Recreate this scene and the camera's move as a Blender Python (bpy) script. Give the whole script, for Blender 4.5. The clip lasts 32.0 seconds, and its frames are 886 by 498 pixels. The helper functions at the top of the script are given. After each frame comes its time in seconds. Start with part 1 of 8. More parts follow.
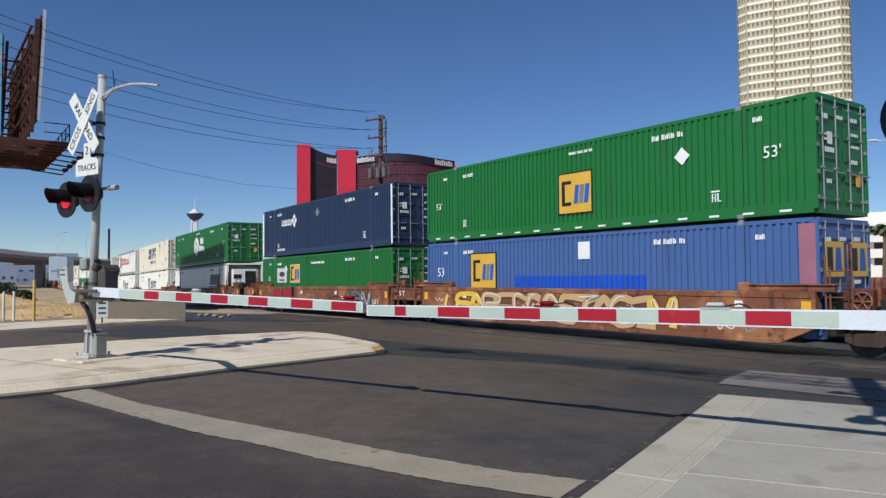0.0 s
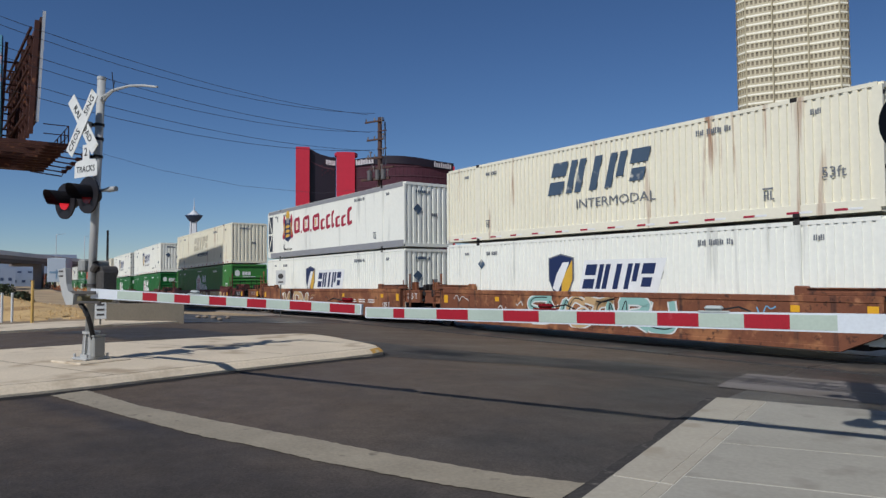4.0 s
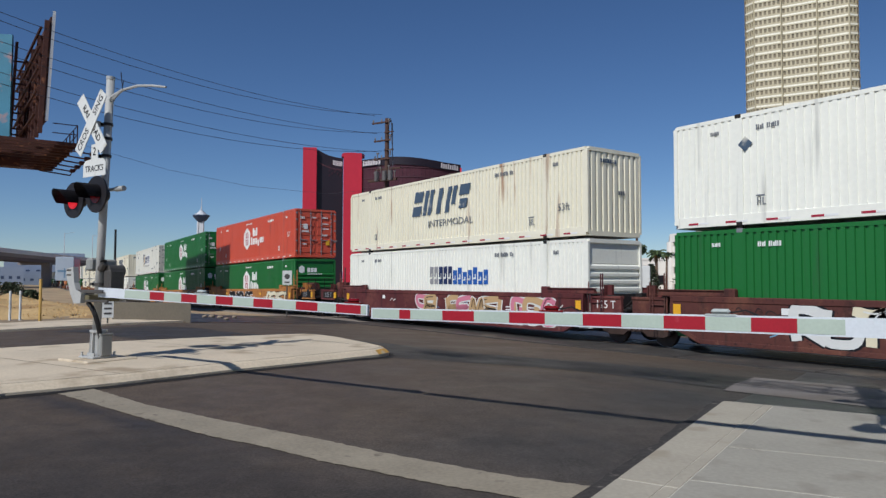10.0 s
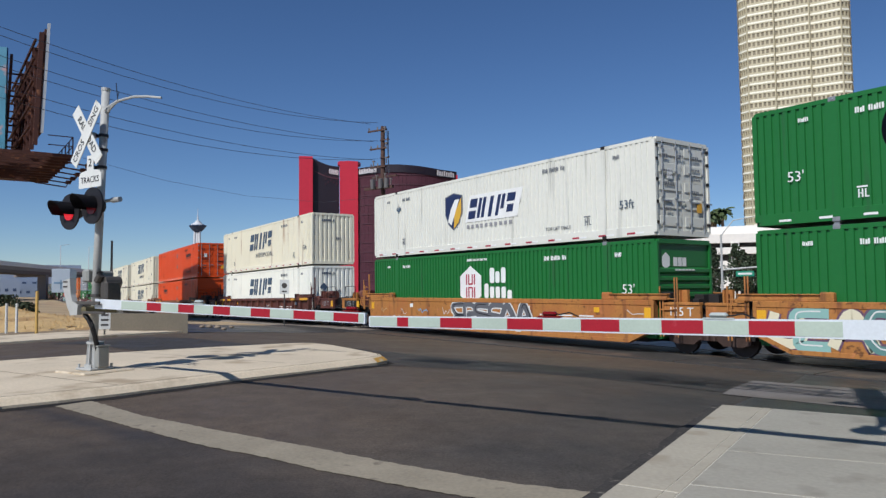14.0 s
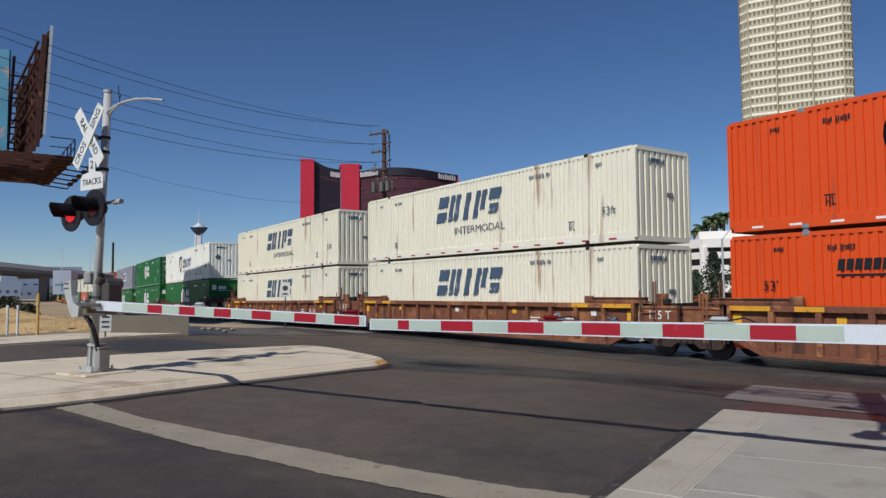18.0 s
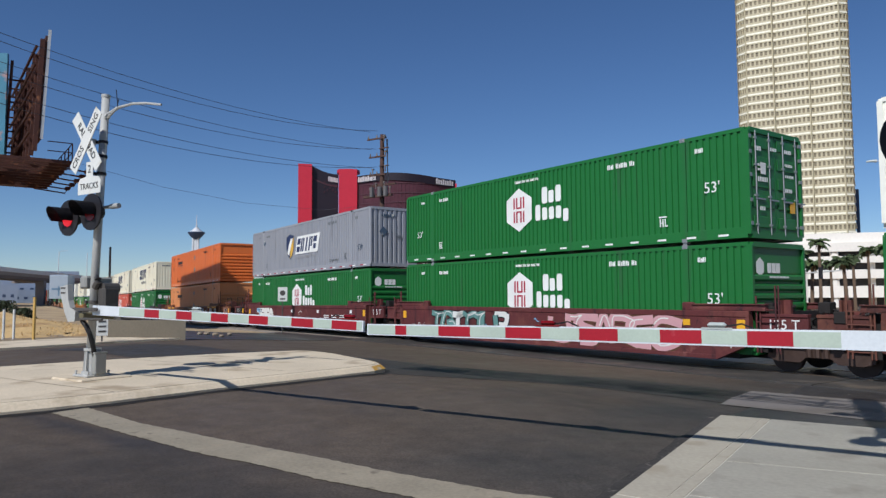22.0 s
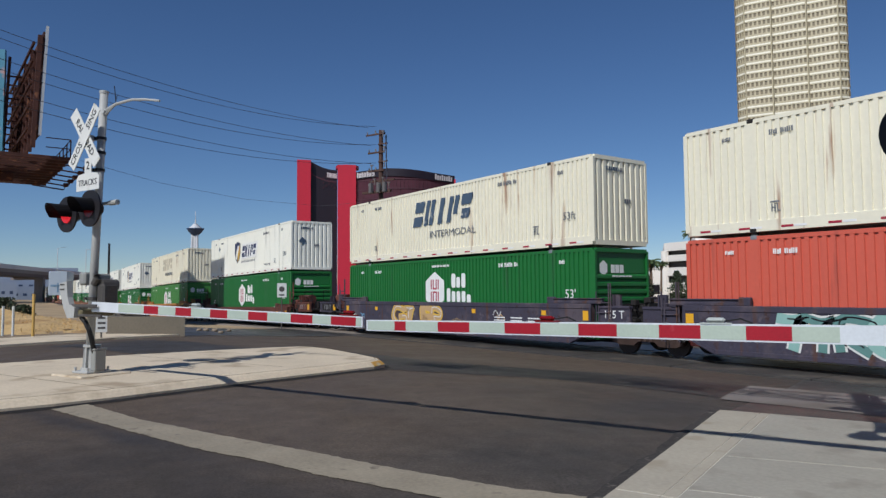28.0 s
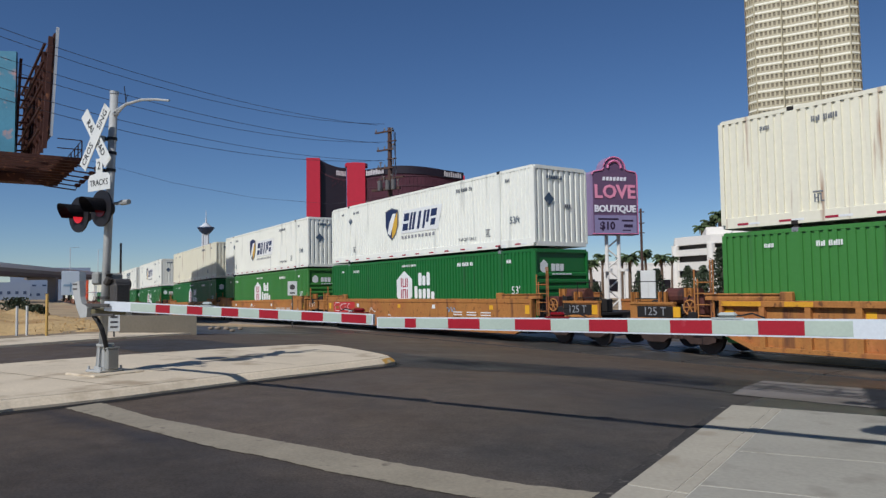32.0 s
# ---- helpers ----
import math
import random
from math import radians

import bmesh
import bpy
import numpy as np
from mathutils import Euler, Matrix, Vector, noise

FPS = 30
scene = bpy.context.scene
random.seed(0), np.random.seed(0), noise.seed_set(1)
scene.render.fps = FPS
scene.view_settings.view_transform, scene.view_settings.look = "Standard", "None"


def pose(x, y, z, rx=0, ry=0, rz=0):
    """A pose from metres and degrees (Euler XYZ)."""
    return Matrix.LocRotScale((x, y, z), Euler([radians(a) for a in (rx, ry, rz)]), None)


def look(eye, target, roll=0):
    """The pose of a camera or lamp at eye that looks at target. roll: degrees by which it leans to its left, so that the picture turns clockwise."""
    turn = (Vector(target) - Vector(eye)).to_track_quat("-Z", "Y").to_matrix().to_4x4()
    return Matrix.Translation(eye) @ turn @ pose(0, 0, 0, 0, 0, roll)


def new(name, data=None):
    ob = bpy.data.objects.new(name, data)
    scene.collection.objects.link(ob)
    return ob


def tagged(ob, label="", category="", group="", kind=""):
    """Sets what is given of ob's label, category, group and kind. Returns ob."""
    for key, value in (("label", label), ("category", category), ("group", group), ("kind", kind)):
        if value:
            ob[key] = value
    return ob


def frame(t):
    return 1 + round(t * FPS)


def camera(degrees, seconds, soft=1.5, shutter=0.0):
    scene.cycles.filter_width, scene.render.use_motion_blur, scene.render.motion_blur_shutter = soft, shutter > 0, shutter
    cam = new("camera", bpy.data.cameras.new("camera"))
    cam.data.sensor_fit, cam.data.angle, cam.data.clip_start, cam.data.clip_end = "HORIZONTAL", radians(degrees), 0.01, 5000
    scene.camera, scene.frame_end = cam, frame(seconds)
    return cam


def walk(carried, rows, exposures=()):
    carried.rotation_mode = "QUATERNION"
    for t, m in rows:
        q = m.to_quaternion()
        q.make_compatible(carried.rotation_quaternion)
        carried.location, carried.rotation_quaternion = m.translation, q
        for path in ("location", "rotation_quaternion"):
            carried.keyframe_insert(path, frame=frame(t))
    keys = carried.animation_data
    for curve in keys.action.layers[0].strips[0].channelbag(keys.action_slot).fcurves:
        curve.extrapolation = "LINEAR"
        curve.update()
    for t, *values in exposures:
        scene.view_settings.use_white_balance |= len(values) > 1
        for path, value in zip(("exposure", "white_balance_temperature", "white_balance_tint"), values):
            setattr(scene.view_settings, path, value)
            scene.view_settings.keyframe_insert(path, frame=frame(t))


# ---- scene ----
cam = camera(64.0, 32.0, soft=1.4)
EYE = (0.0, 0.0, 1.95)
# seconds and turn of the hand-held camera; it stands still
PATH = [
    (0, 92.194, 0.416, 54.265),
    (0.5, 92.343, 0.253, 54.140),
    (1, 92.207, 0.406, 54.134),
    (1.5, 92.094, 0.586, 54.399),
    (2, 92.297, 0.296, 54.162),
    (2.5, 92.392, 0.343, 54.180),
    (3, 92.437, 0.471, 54.274),
    (3.5, 92.383, 0.331, 54.222),
    (5.5, 92.614, 0.115, 54.129),
    (6, 92.867, 0.054, 54.419),
    (6.5, 92.667, 0.100, 54.374),
    (7, 92.779, 0.055, 54.357),
    (7.5, 92.736, 0.051, 54.287),
    (8, 92.672, 0.024, 54.143),
    (8.5, 92.610, 0.126, 54.174),
    (9, 92.695, -0.025, 54.262),
    (9.5, 92.849, -0.084, 54.390),
    (10, 92.493, -0.123, 54.662),
    (10.5, 92.676, -0.153, 54.558),
    (11, 92.818, -0.011, 54.643),
    (11.5, 93.090, -0.048, 54.544),
    (12, 93.066, -0.072, 54.357),
    (12.5, 93.137, 0.236, 55.005),
    (13, 93.150, 0.293, 54.331),
    (13.5, 92.919, 0.455, 54.519),
    (14, 93.068, 0.588, 54.456),
    (14.5, 93.400, 0.547, 54.307),
    (16.5, 93.290, 0.444, 54.470),
    (17, 92.899, 0.593, 54.933),
    (17.5, 93.158, 0.529, 54.814),
    (18, 93.318, 0.390, 54.529),
    (18.5, 93.143, 0.309, 54.712),
    (19, 93.005, 0.343, 54.872),
    (19.5, 93.052, 0.207, 54.435),
    (20, 92.986, 0.393, 54.526),
    (20.5, 92.801, 0.374, 54.744),
    (21, 93.317, 0.369, 54.426),
    (21.5, 93.515, 0.235, 54.447),
    (22, 93.740, 0.265, 54.329),
    (22.5, 93.621, 0.474, 53.864),
    (23, 93.388, 0.263, 53.942),
    (23.5, 93.135, 0.197, 53.805),
    (24, 92.757, 0.394, 54.352),
    (24.5, 92.057, 0.525, 54.406),
    (25, 92.421, 0.683, 54.712),
    (25.5, 92.801, 0.611, 54.809),
    (27.5, 93.317, 0.559, 54.287),
    (28, 93.394, 0.397, 54.266),
    (28.5, 93.330, 0.519, 54.338),
    (29, 93.467, 0.464, 53.913),
    (29.5, 93.871, 0.530, 53.439),
    (30, 93.741, 0.505, 53.553),
    (30.5, 93.483, 0.605, 53.584),
    (31, 93.586, 0.452, 54.150),
    (31.5, 93.020, 0.508, 55.062),
    (32, 93.146, 0.830, 55.071),
]
# the camera's own brightening and darkening: seconds, stops, kelvin, tint
EXPOSURE = [
    (0, -0.05, 5870, 10),
    (1, 0.07, 5870, 10),
    (2, 0.05, 5870, 10),
    (3, -0.22, 5870, 10),
    (5.8, -0.47, 5870, 10),
    (7, -0.39, 5870, 10),
    (9, -0.34, 5870, 10),
    (11.5, -0.34, 5870, 10),
    (12, -0.15, 5870, 10),
    (13, -0.03, 5870, 10),
    (14, -0.15, 5870, 10),
    (16.6, -0.39, 5870, 10),
    (17, -0.24, 5870, 10),
    (18, -0.33, 5900, 10),
    (20, -0.52, 5900, 10),
    (22, -0.13, 5870, 10),
    (23, 0.03, 5870, 10),
    (24, 0.07, 5870, 10),
    (25.5, -0.13, 5870, 10),
    (28, -0.35, 5870, 10),
    (29, -0.30, 5870, 10),
    (32, -0.36, 5870, 10),
]
walk(cam, [(t, pose(*EYE, rx, ry, rz)) for t, rx, ry, rz in PATH], EXPOSURE)

# ---------------------------------------------------------------- light
SUN = Vector((-0.25, 0.655, -0.69)).normalized()        # the way the sunlight goes
sun_up = math.asin(-SUN.z)
world = bpy.data.worlds.new("sky")
scene.world = world
world.use_nodes = True
wn = world.node_tree.nodes
sky = wn.new("ShaderNodeTexSky")
sky.sky_type = "NISHITA"
sky.sun_disc = False
sky.sun_elevation = sun_up
sky.sun_rotation = math.atan2(-SUN.x, -SUN.y)
sky.altitude = 1600
sky.air_density = 1.0
sky.dust_density = 0.0
sky.ozone_density = 3.5
wn["Background"].inputs["Strength"].default_value = 0.083
deep = wn.new("ShaderNodeHueSaturation")
deep.inputs["Saturation"].default_value = 1.1
deep.inputs["Hue"].default_value = 0.504
world.node_tree.links.new(sky.outputs["Color"], deep.inputs["Color"])
world.node_tree.links.new(deep.outputs["Color"], wn["Background"].inputs["Color"])
lamp = bpy.data.lights.new("sun", "SUN")
lamp.energy = 5.0
lamp.angle = radians(0.53)
lamp.color = (1.0, 0.94, 0.85)
sun = new("sun", lamp)
sun.matrix_world = look((0, 0, 60), Vector((0, 0, 60)) + SUN)

# ---------------------------------------------------------------- materials
def lin(r, g, b):
    f = lambda c: c / 12.92 if c <= 0.04045 else ((c + 0.055) / 1.055) ** 2.4
    return tuple(f(v / 255) for v in (r, g, b)) + (1,)


PALE = 0.86                                             # sun-bleached paints and stone, scaled to true reflectance


def mat(name, rgb, rough=0.6, metal=0.0, var=0.12, scale=1.5, fine=40.0, bump=0.0, dirt=None, dirt_at=0.62, streak=False, per=0.0, spec=0.4):
    """A worn surface: base colour, two scales of variation, dirt patches or downward streaks, fine relief."""
    m = bpy.data.materials.new(name)
    m.use_nodes = True
    nt, n, l = m.node_tree, m.node_tree.nodes, m.node_tree.links
    p = n["Principled BSDF"]
    p.inputs["Roughness"].default_value = rough
    p.inputs["Metallic"].default_value = metal
    p.inputs["Specular IOR Level"].default_value = spec
    tc = n.new("ShaderNodeTexCoord")
    big = n.new("ShaderNodeTexNoise")
    big.inputs["Scale"].default_value = scale
    big.inputs["Detail"].default_value = 5
    l.new(tc.outputs["Object"], big.inputs["Vector"])
    small = n.new("ShaderNodeTexNoise")
    small.inputs["Scale"].default_value = fine
    small.inputs["Detail"].default_value = 3
    l.new(tc.outputs["Object"], small.inputs["Vector"])
    add = n.new("ShaderNodeMath")
    add.operation = "ADD"
    l.new(big.outputs["Fac"], add.inputs[0])
    l.new(small.outputs["Fac"], add.inputs[1])
    ramp = n.new("ShaderNodeMapRange")
    ramp.inputs["From Min"].default_value = 0.6
    ramp.inputs["From Max"].default_value = 1.4
    ramp.inputs["To Min"].default_value = 1 - var
    ramp.inputs["To Max"].default_value = 1 + var
    l.new(add.outputs[0], ramp.inputs["Value"])
    mul = n.new("ShaderNodeVectorMath")
    mul.operation = "SCALE"
    mul.inputs[0].default_value = [v * PALE for v in rgb[:3]]
    l.new(ramp.outputs[0], mul.inputs["Scale"])
    col = mul.outputs["Vector"]
    if per:
        info = n.new("ShaderNodeObjectInfo")
        pr = n.new("ShaderNodeMapRange")
        pr.inputs["To Min"].default_value = 1 - per
        pr.inputs["To Max"].default_value = 1 + per
        l.new(info.outputs["Random"], pr.inputs["Value"])
        m2 = n.new("ShaderNodeVectorMath")
        m2.operation = "SCALE"
        l.new(col, m2.inputs[0])
        l.new(pr.outputs[0], m2.inputs["Scale"])
        col = m2.outputs["Vector"]
    if dirt:
        dn = n.new("ShaderNodeTexNoise")
        dn.inputs["Scale"].default_value = scale * 1.7 if not streak else 1.0
        dn.inputs["Detail"].default_value = 6
        mp = n.new("ShaderNodeMapping")
        if streak:
            mp.inputs["Scale"].default_value = (3.2, 3.2, 0.22)
        l.new(tc.outputs["Object"], mp.inputs["Vector"])
        l.new(mp.outputs["Vector"], dn.inputs["Vector"])
        cr = n.new("ShaderNodeMapRange")
        cr.inputs["From Min"].default_value = dirt_at
        cr.inputs["From Max"].default_value = dirt_at + 0.13
        l.new(dn.outputs["Fac"], cr.inputs["Value"])
        mix = n.new("ShaderNodeMix")
        mix.data_type = "RGBA"
        l.new(cr.outputs[0], mix.inputs["Factor"])
        l.new(col, mix.inputs["A"])
        mix.inputs["B"].default_value = tuple(v * PALE for v in dirt[:3]) + (1,)
        col = mix.outputs["Result"]
    l.new(col, p.inputs["Base Color"])
    if bump:
        b = n.new("ShaderNodeBump")
        b.inputs["Strength"].default_value = bump
        b.inputs["Distance"].default_value = 0.01
        l.new(small.outputs["Fac"], b.inputs["Height"])
        l.new(b.outputs["Normal"], p.inputs["Normal"])
    return m


def glow(name, rgb, strength):
    m = mat(name, rgb, 0.4, var=0.02)
    p = m.node_tree.nodes["Principled BSDF"]
    p.inputs["Emission Color"].default_value = rgb
    p.inputs["Emission Strength"].default_value = strength
    return m


# ---------------------------------------------------------------- mesh helpers
def box(bm, x0, y0, z0, x1, y1, z1, bevel=0.0):
    v = [bm.verts.new((x, y, z)) for x in (x0, x1) for y in (y0, y1) for z in (z0, z1)]
    fs = [bm.faces.new([v[i] for i in f]) for f in ((0, 1, 3, 2), (4, 6, 7, 5), (0, 4, 5, 1), (2, 3, 7, 6), (0, 2, 6, 4), (1, 5, 7, 3))]
    if bevel:
        es = {e for f in fs for e in f.edges}
        bmesh.ops.bevel(bm, geom=list(es), offset=bevel, segments=1, affect="EDGES")
    return v


def slab(bm, pts, z0, z1):
    """An upright prism over a flat outline."""
    a = [bm.verts.new((x, y, z0)) for x, y in pts]
    b = [bm.verts.new((x, y, z1)) for x, y in pts]
    n = len(pts)
    bm.faces.new(a[::-1])
    bm.faces.new(b)
    for i in range(n):
        bm.faces.new((a[i], a[(i + 1) % n], b[(i + 1) % n], b[i]))


def plate(bm, pts, y0, y1):
    """A prism over an outline in x and z, between y0 (seen) and y1."""
    a = [bm.verts.new((x, y0, z)) for x, z in pts]
    b = [bm.verts.new((x, y1, z)) for x, z in pts]
    n = len(pts)
    bm.faces.new(a)
    bm.faces.new(b[::-1])
    for i in range(n):
        bm.faces.new((b[i], b[(i + 1) % n], a[(i + 1) % n], a[i]))


def tube(bm, pts, r, n=8, r1=None):
    """A round bar along a line of points."""
    rings = []
    pts = [Vector(p) for p in pts]
    for i, p in enumerate(pts):
        d = (pts[min(i + 1, len(pts) - 1)] - pts[max(i - 1, 0)]).normalized()
        u = d.cross(Vector((0, 0, 1)) if abs(d.z) < 0.9 else Vector((1, 0, 0))).normalized()
        w = d.cross(u)
        rr = r if r1 is None else r + (r1 - r) * i / (len(pts) - 1)
        rings.append([bm.verts.new(p + (u * math.cos(a) + w * math.sin(a)) * rr) for a in (2 * math.pi * k / n for k in range(n))])
    for a, b in zip(rings, rings[1:]):
        for k in range(n):
            bm.faces.new((a[k], a[(k + 1) % n], b[(k + 1) % n], b[k]))
    bm.faces.new(rings[0][::-1])
    bm.faces.new(rings[-1])


def finish(bm):
    bmesh.ops.recalc_face_normals(bm, faces=bm.faces)
    me = bpy.data.meshes.new("mesh")
    bm.to_mesh(me)
    bm.free()
    return me


def part(name, bm, material, parent=None, label="", smooth=False):
    me = finish(bm) if isinstance(bm, bmesh.types.BMesh) else bm
    if material and not me.materials:
        me.materials.append(material)
    if smooth:
        me.shade_smooth()
    ob = new(name, me)
    if parent is not None:
        ob.parent = parent
    return tagged(ob, label)


def thing(name, label, category, m=None, group="", kind=""):
    ob = tagged(new(name), label, category, group, kind)
    ob.empty_display_size = 0.2
    if m is not None:
        ob.matrix_world = m
    return ob


def B():
    return bmesh.new()


text_cache = {}


def words(text, size, material, parent, m, name="lettering", depth=0.004, sx=1.0, bold=0.0):
    """Raised lettering; it faces its own z axis."""
    key = (text, size, material.name, sx, bold)
    if key not in text_cache:
        cu = bpy.data.curves.new("text", "FONT")
        cu.body, cu.size, cu.extrude, cu.align_x, cu.align_y = text, size, depth, "CENTER", "CENTER"
        cu.resolution_u, cu.offset = 2, bold
        tmp = bpy.data.objects.new("text", cu)
        me = bpy.data.meshes.new_from_object(tmp)
        bpy.data.objects.remove(tmp)
        if sx != 1.0:
            me.transform(Matrix.Diagonal((sx, 1, 1, 1)))
        me.materials.clear()
        me.materials.append(material)
        text_cache[key] = me
    ob = new(name, text_cache[key])
    ob.parent = parent
    ob.matrix_local = m
    return ob


# ---------------------------------------------------------------- plan
ROAD = radians(111.0)                                   # the road's heading; the railway runs along x
RD, RN = Vector((math.cos(ROAD), math.sin(ROAD))), Vector((math.sin(ROAD), -math.cos(ROAD)))


def rp(b, a):
    """A place from metres across (to the right) and along the road."""
    return (RN.x * b + RD.x * a, RN.y * b + RD.y * a)


def sstep(a, b, v):
    t = min(1, max(0, (v - a) / (b - a)))
    return t * t * (3 - 2 * t)


TRACK_Y = 18.1


def track(s):
    """The middle of the track at s metres along it: x, y, z and heading."""
    q = min(s + 20, 0)
    qc = max(q, -72)
    y = TRACK_Y + 0.00055 * qc * qc + (q - qc) * 2 * 0.00055 * qc
    return s, y, -1.3 * (1 - math.exp(-(q / 65) ** 2))


def rail_z(x):
    return track(x)[2]


def ground_z(x, y):
    ty = track(x)[1]
    near = 0.45 + (rail_z(x) + 0.35 - 0.45) * sstep(-34, -80, x)
    if y < ty:
        f = max(0.0, min(1.0, (y - ty + 11.5) / 8.6))
        f -= 0.25 * math.sin(2 * math.pi * f) / (2 * math.pi)
        return near + (rail_z(x) - 0.05 - near) * f
    return rail_z(x) - 0.05 - 0.1 * sstep(ty + 3, ty + 9, y)

# ================================================================ ground, roads, railway
def surf(name, rgb, rough, var, scale, fine, bump, patch=None, patch_at=0.58, patch_scale=0.3, cracks=False):
    m = mat(name, rgb, rough, var=var, scale=scale, fine=fine, bump=bump, dirt=patch, dirt_at=patch_at)
    for nd in m.node_tree.nodes:
        if nd.type == "TEX_NOISE" and abs(nd.inputs["Scale"].default_value - scale * 1.7) < 1e-4:
            nd.inputs["Scale"].default_value = patch_scale
    return m


def asphalt_mat(name, brown, grey, pale, split, stain=False, polish=0.7, gloss=0.28):
    """Worn asphalt: older brown paving towards the island, newer grey paving towards the path, wheel paths, scuffs and an oil stain."""
    m = bpy.data.materials.new(name)
    m.use_nodes = True
    n, l = m.node_tree.nodes, m.node_tree.links
    p = n["Principled BSDF"]
    p.inputs["Specular IOR Level"].default_value = gloss
    tc = n.new("ShaderNodeTexCoord")
    def noise_at(scale, detail, turn=False, rough=0.55):
        t = n.new("ShaderNodeTexNoise")
        t.inputs["Scale"].default_value = scale
        t.inputs["Detail"].default_value = detail
        t.inputs["Roughness"].default_value = rough
        mp = n.new("ShaderNodeMapping")
        if turn:
            mp.inputs["Rotation"].default_value = (0, 0, -ROAD)
            mp.inputs["Scale"].default_value = (0.12, 1, 1)
        l.new(tc.outputs["Object"], mp.inputs["Vector"])
        l.new(mp.outputs["Vector"], t.inputs["Vector"])
        return t.outputs["Fac"]
    def ranged(v, lo, hi, a, c):
        r = n.new("ShaderNodeMapRange")
        for k, val in zip(("From Min", "From Max", "To Min", "To Max"), (lo, hi, a, c)):
            r.inputs[k].default_value = val
        l.new(v, r.inputs["Value"])
        return r.outputs[0]
    def mixed(f, x, y):
        k = n.new("ShaderNodeMix")
        k.data_type = "RGBA"
        l.new(f, k.inputs["Factor"])
        for v, slot in ((x, "A"), (y, "B")):
            if isinstance(v, tuple):
                k.inputs[slot].default_value = v
            else:
                l.new(v, k.inputs[slot])
        return k.outputs["Result"]
    def maths(op, x, y):
        k = n.new("ShaderNodeMath")
        k.operation = op
        for v, slot in ((x, 0), (y, 1)):
            if isinstance(v, (int, float)):
                k.inputs[slot].default_value = v
            else:
                l.new(v, k.inputs[slot])
        return k.outputs[0]
    def lying(v):
        k = n.new("ShaderNodeVectorMath")
        k.operation = "DOT_PRODUCT"
        l.new(tc.outputs["Object"], k.inputs[0])
        k.inputs[1].default_value = (v.x, v.y, 0)
        return k.outputs["Value"]
    across, along_road = lying(RN), lying(RD)
    swerve = maths("ADD", across, ranged(noise_at(0.5, 3), 0.3, 0.7, -1.2, 1.2))
    col = mixed(ranged(swerve, split - 1.6, split + 1.6, 0, 1), brown, grey)
    col = mixed(ranged(noise_at(0.45, 4, True), 0.4, 0.68, 0, 0.45), col, pale)
    col = mixed(ranged(noise_at(0.3, 6), 0.52, 0.72, 0, 0.4), col, pale)
    if stain:
        off = maths("ABSOLUTE", maths("ADD", maths("ADD", along_road, maths("MULTIPLY", across, 0.098)), -3.8), 0)
        band = maths("MULTIPLY", ranged(maths("ADD", off, ranged(noise_at(1.5, 4), 0.3, 0.7, -0.1, 0.1)), 0.05, 0.34, 0.75, 0), ranged(across, -6.6, -4.6, 1, 0))
        col = mixed(band, col, (0.03, 0.027, 0.028, 1))
        newer = maths("MULTIPLY", ranged(maths("ADD", along_road, ranged(noise_at(0.8, 4), 0.3, 0.7, -0.4, 0.4)), 3.9, 4.7, 0.7, 0), ranged(swerve, -8.5, -5.5, 0.2, 1))
        col = mixed(newer, col, (0.036, 0.031, 0.0275, 1))
    speck = n.new("ShaderNodeVectorMath")
    speck.operation = "SCALE"
    l.new(col, speck.inputs[0])
    l.new(ranged(noise_at(45, 2, rough=0.8), 0.32, 0.7, 0.62, 1.38), speck.inputs["Scale"])
    mid = n.new("ShaderNodeVectorMath")
    mid.operation = "SCALE"
    l.new(speck.outputs["Vector"], mid.inputs[0])
    l.new(ranged(noise_at(3.5, 6, rough=0.65), 0.3, 0.7, 0.78, 1.22), mid.inputs["Scale"])
    l.new(mid.outputs["Vector"], p.inputs["Base Color"])
    l.new(ranged(noise_at(0.7, 5), 0.35, 0.65, polish - 0.08, polish + 0.12), p.inputs["Roughness"])
    bp = n.new("ShaderNodeBump")
    bp.inputs["Strength"].default_value = 0.4
    bp.inputs["Distance"].default_value = 0.008
    l.new(noise_at(45, 2, rough=0.8), bp.inputs["Height"])
    l.new(bp.outputs["Normal"], p.inputs["Normal"])
    return m


asphalt = asphalt_mat("worn_asphalt", (0.082, 0.060, 0.043, 1), (0.044, 0.0395, 0.036, 1), (0.108, 0.084, 0.063, 1), -4.2, True)
patch_asphalt = asphalt_mat("patched_asphalt", (0.042, 0.036, 0.030, 1), (0.033, 0.0305, 0.029, 1), (0.06, 0.051, 0.042, 1), -7.0, polish=0.62, gloss=0.32)
old_asphalt = asphalt_mat("dark_asphalt", (0.038, 0.036, 0.034, 1), (0.036, 0.0345, 0.034, 1), (0.058, 0.053, 0.048, 1), -5.2, polish=0.45, gloss=0.45)
concrete = surf("pale_concrete", lin(212, 196, 170), 0.85, 0.16, 0.9, 22, 0.25, lin(172, 154, 128), 0.55, 1.1)
walk_concrete = surf("grey_concrete", lin(162, 157, 144), 0.85, 0.14, 1.2, 26, 0.2, lin(143, 137, 125), 0.56, 2.0)
kerb_concrete = surf("kerb_concrete", lin(173, 165, 148), 0.88, 0.14, 1.4, 26, 0.25, lin(160, 150, 131), 0.56, 2.4)
gravel = surf("desert_gravel", lin(172, 150, 118), 0.95, 0.25, 0.3, 8, 0.8, lin(140, 122, 98), 0.5, 0.08)
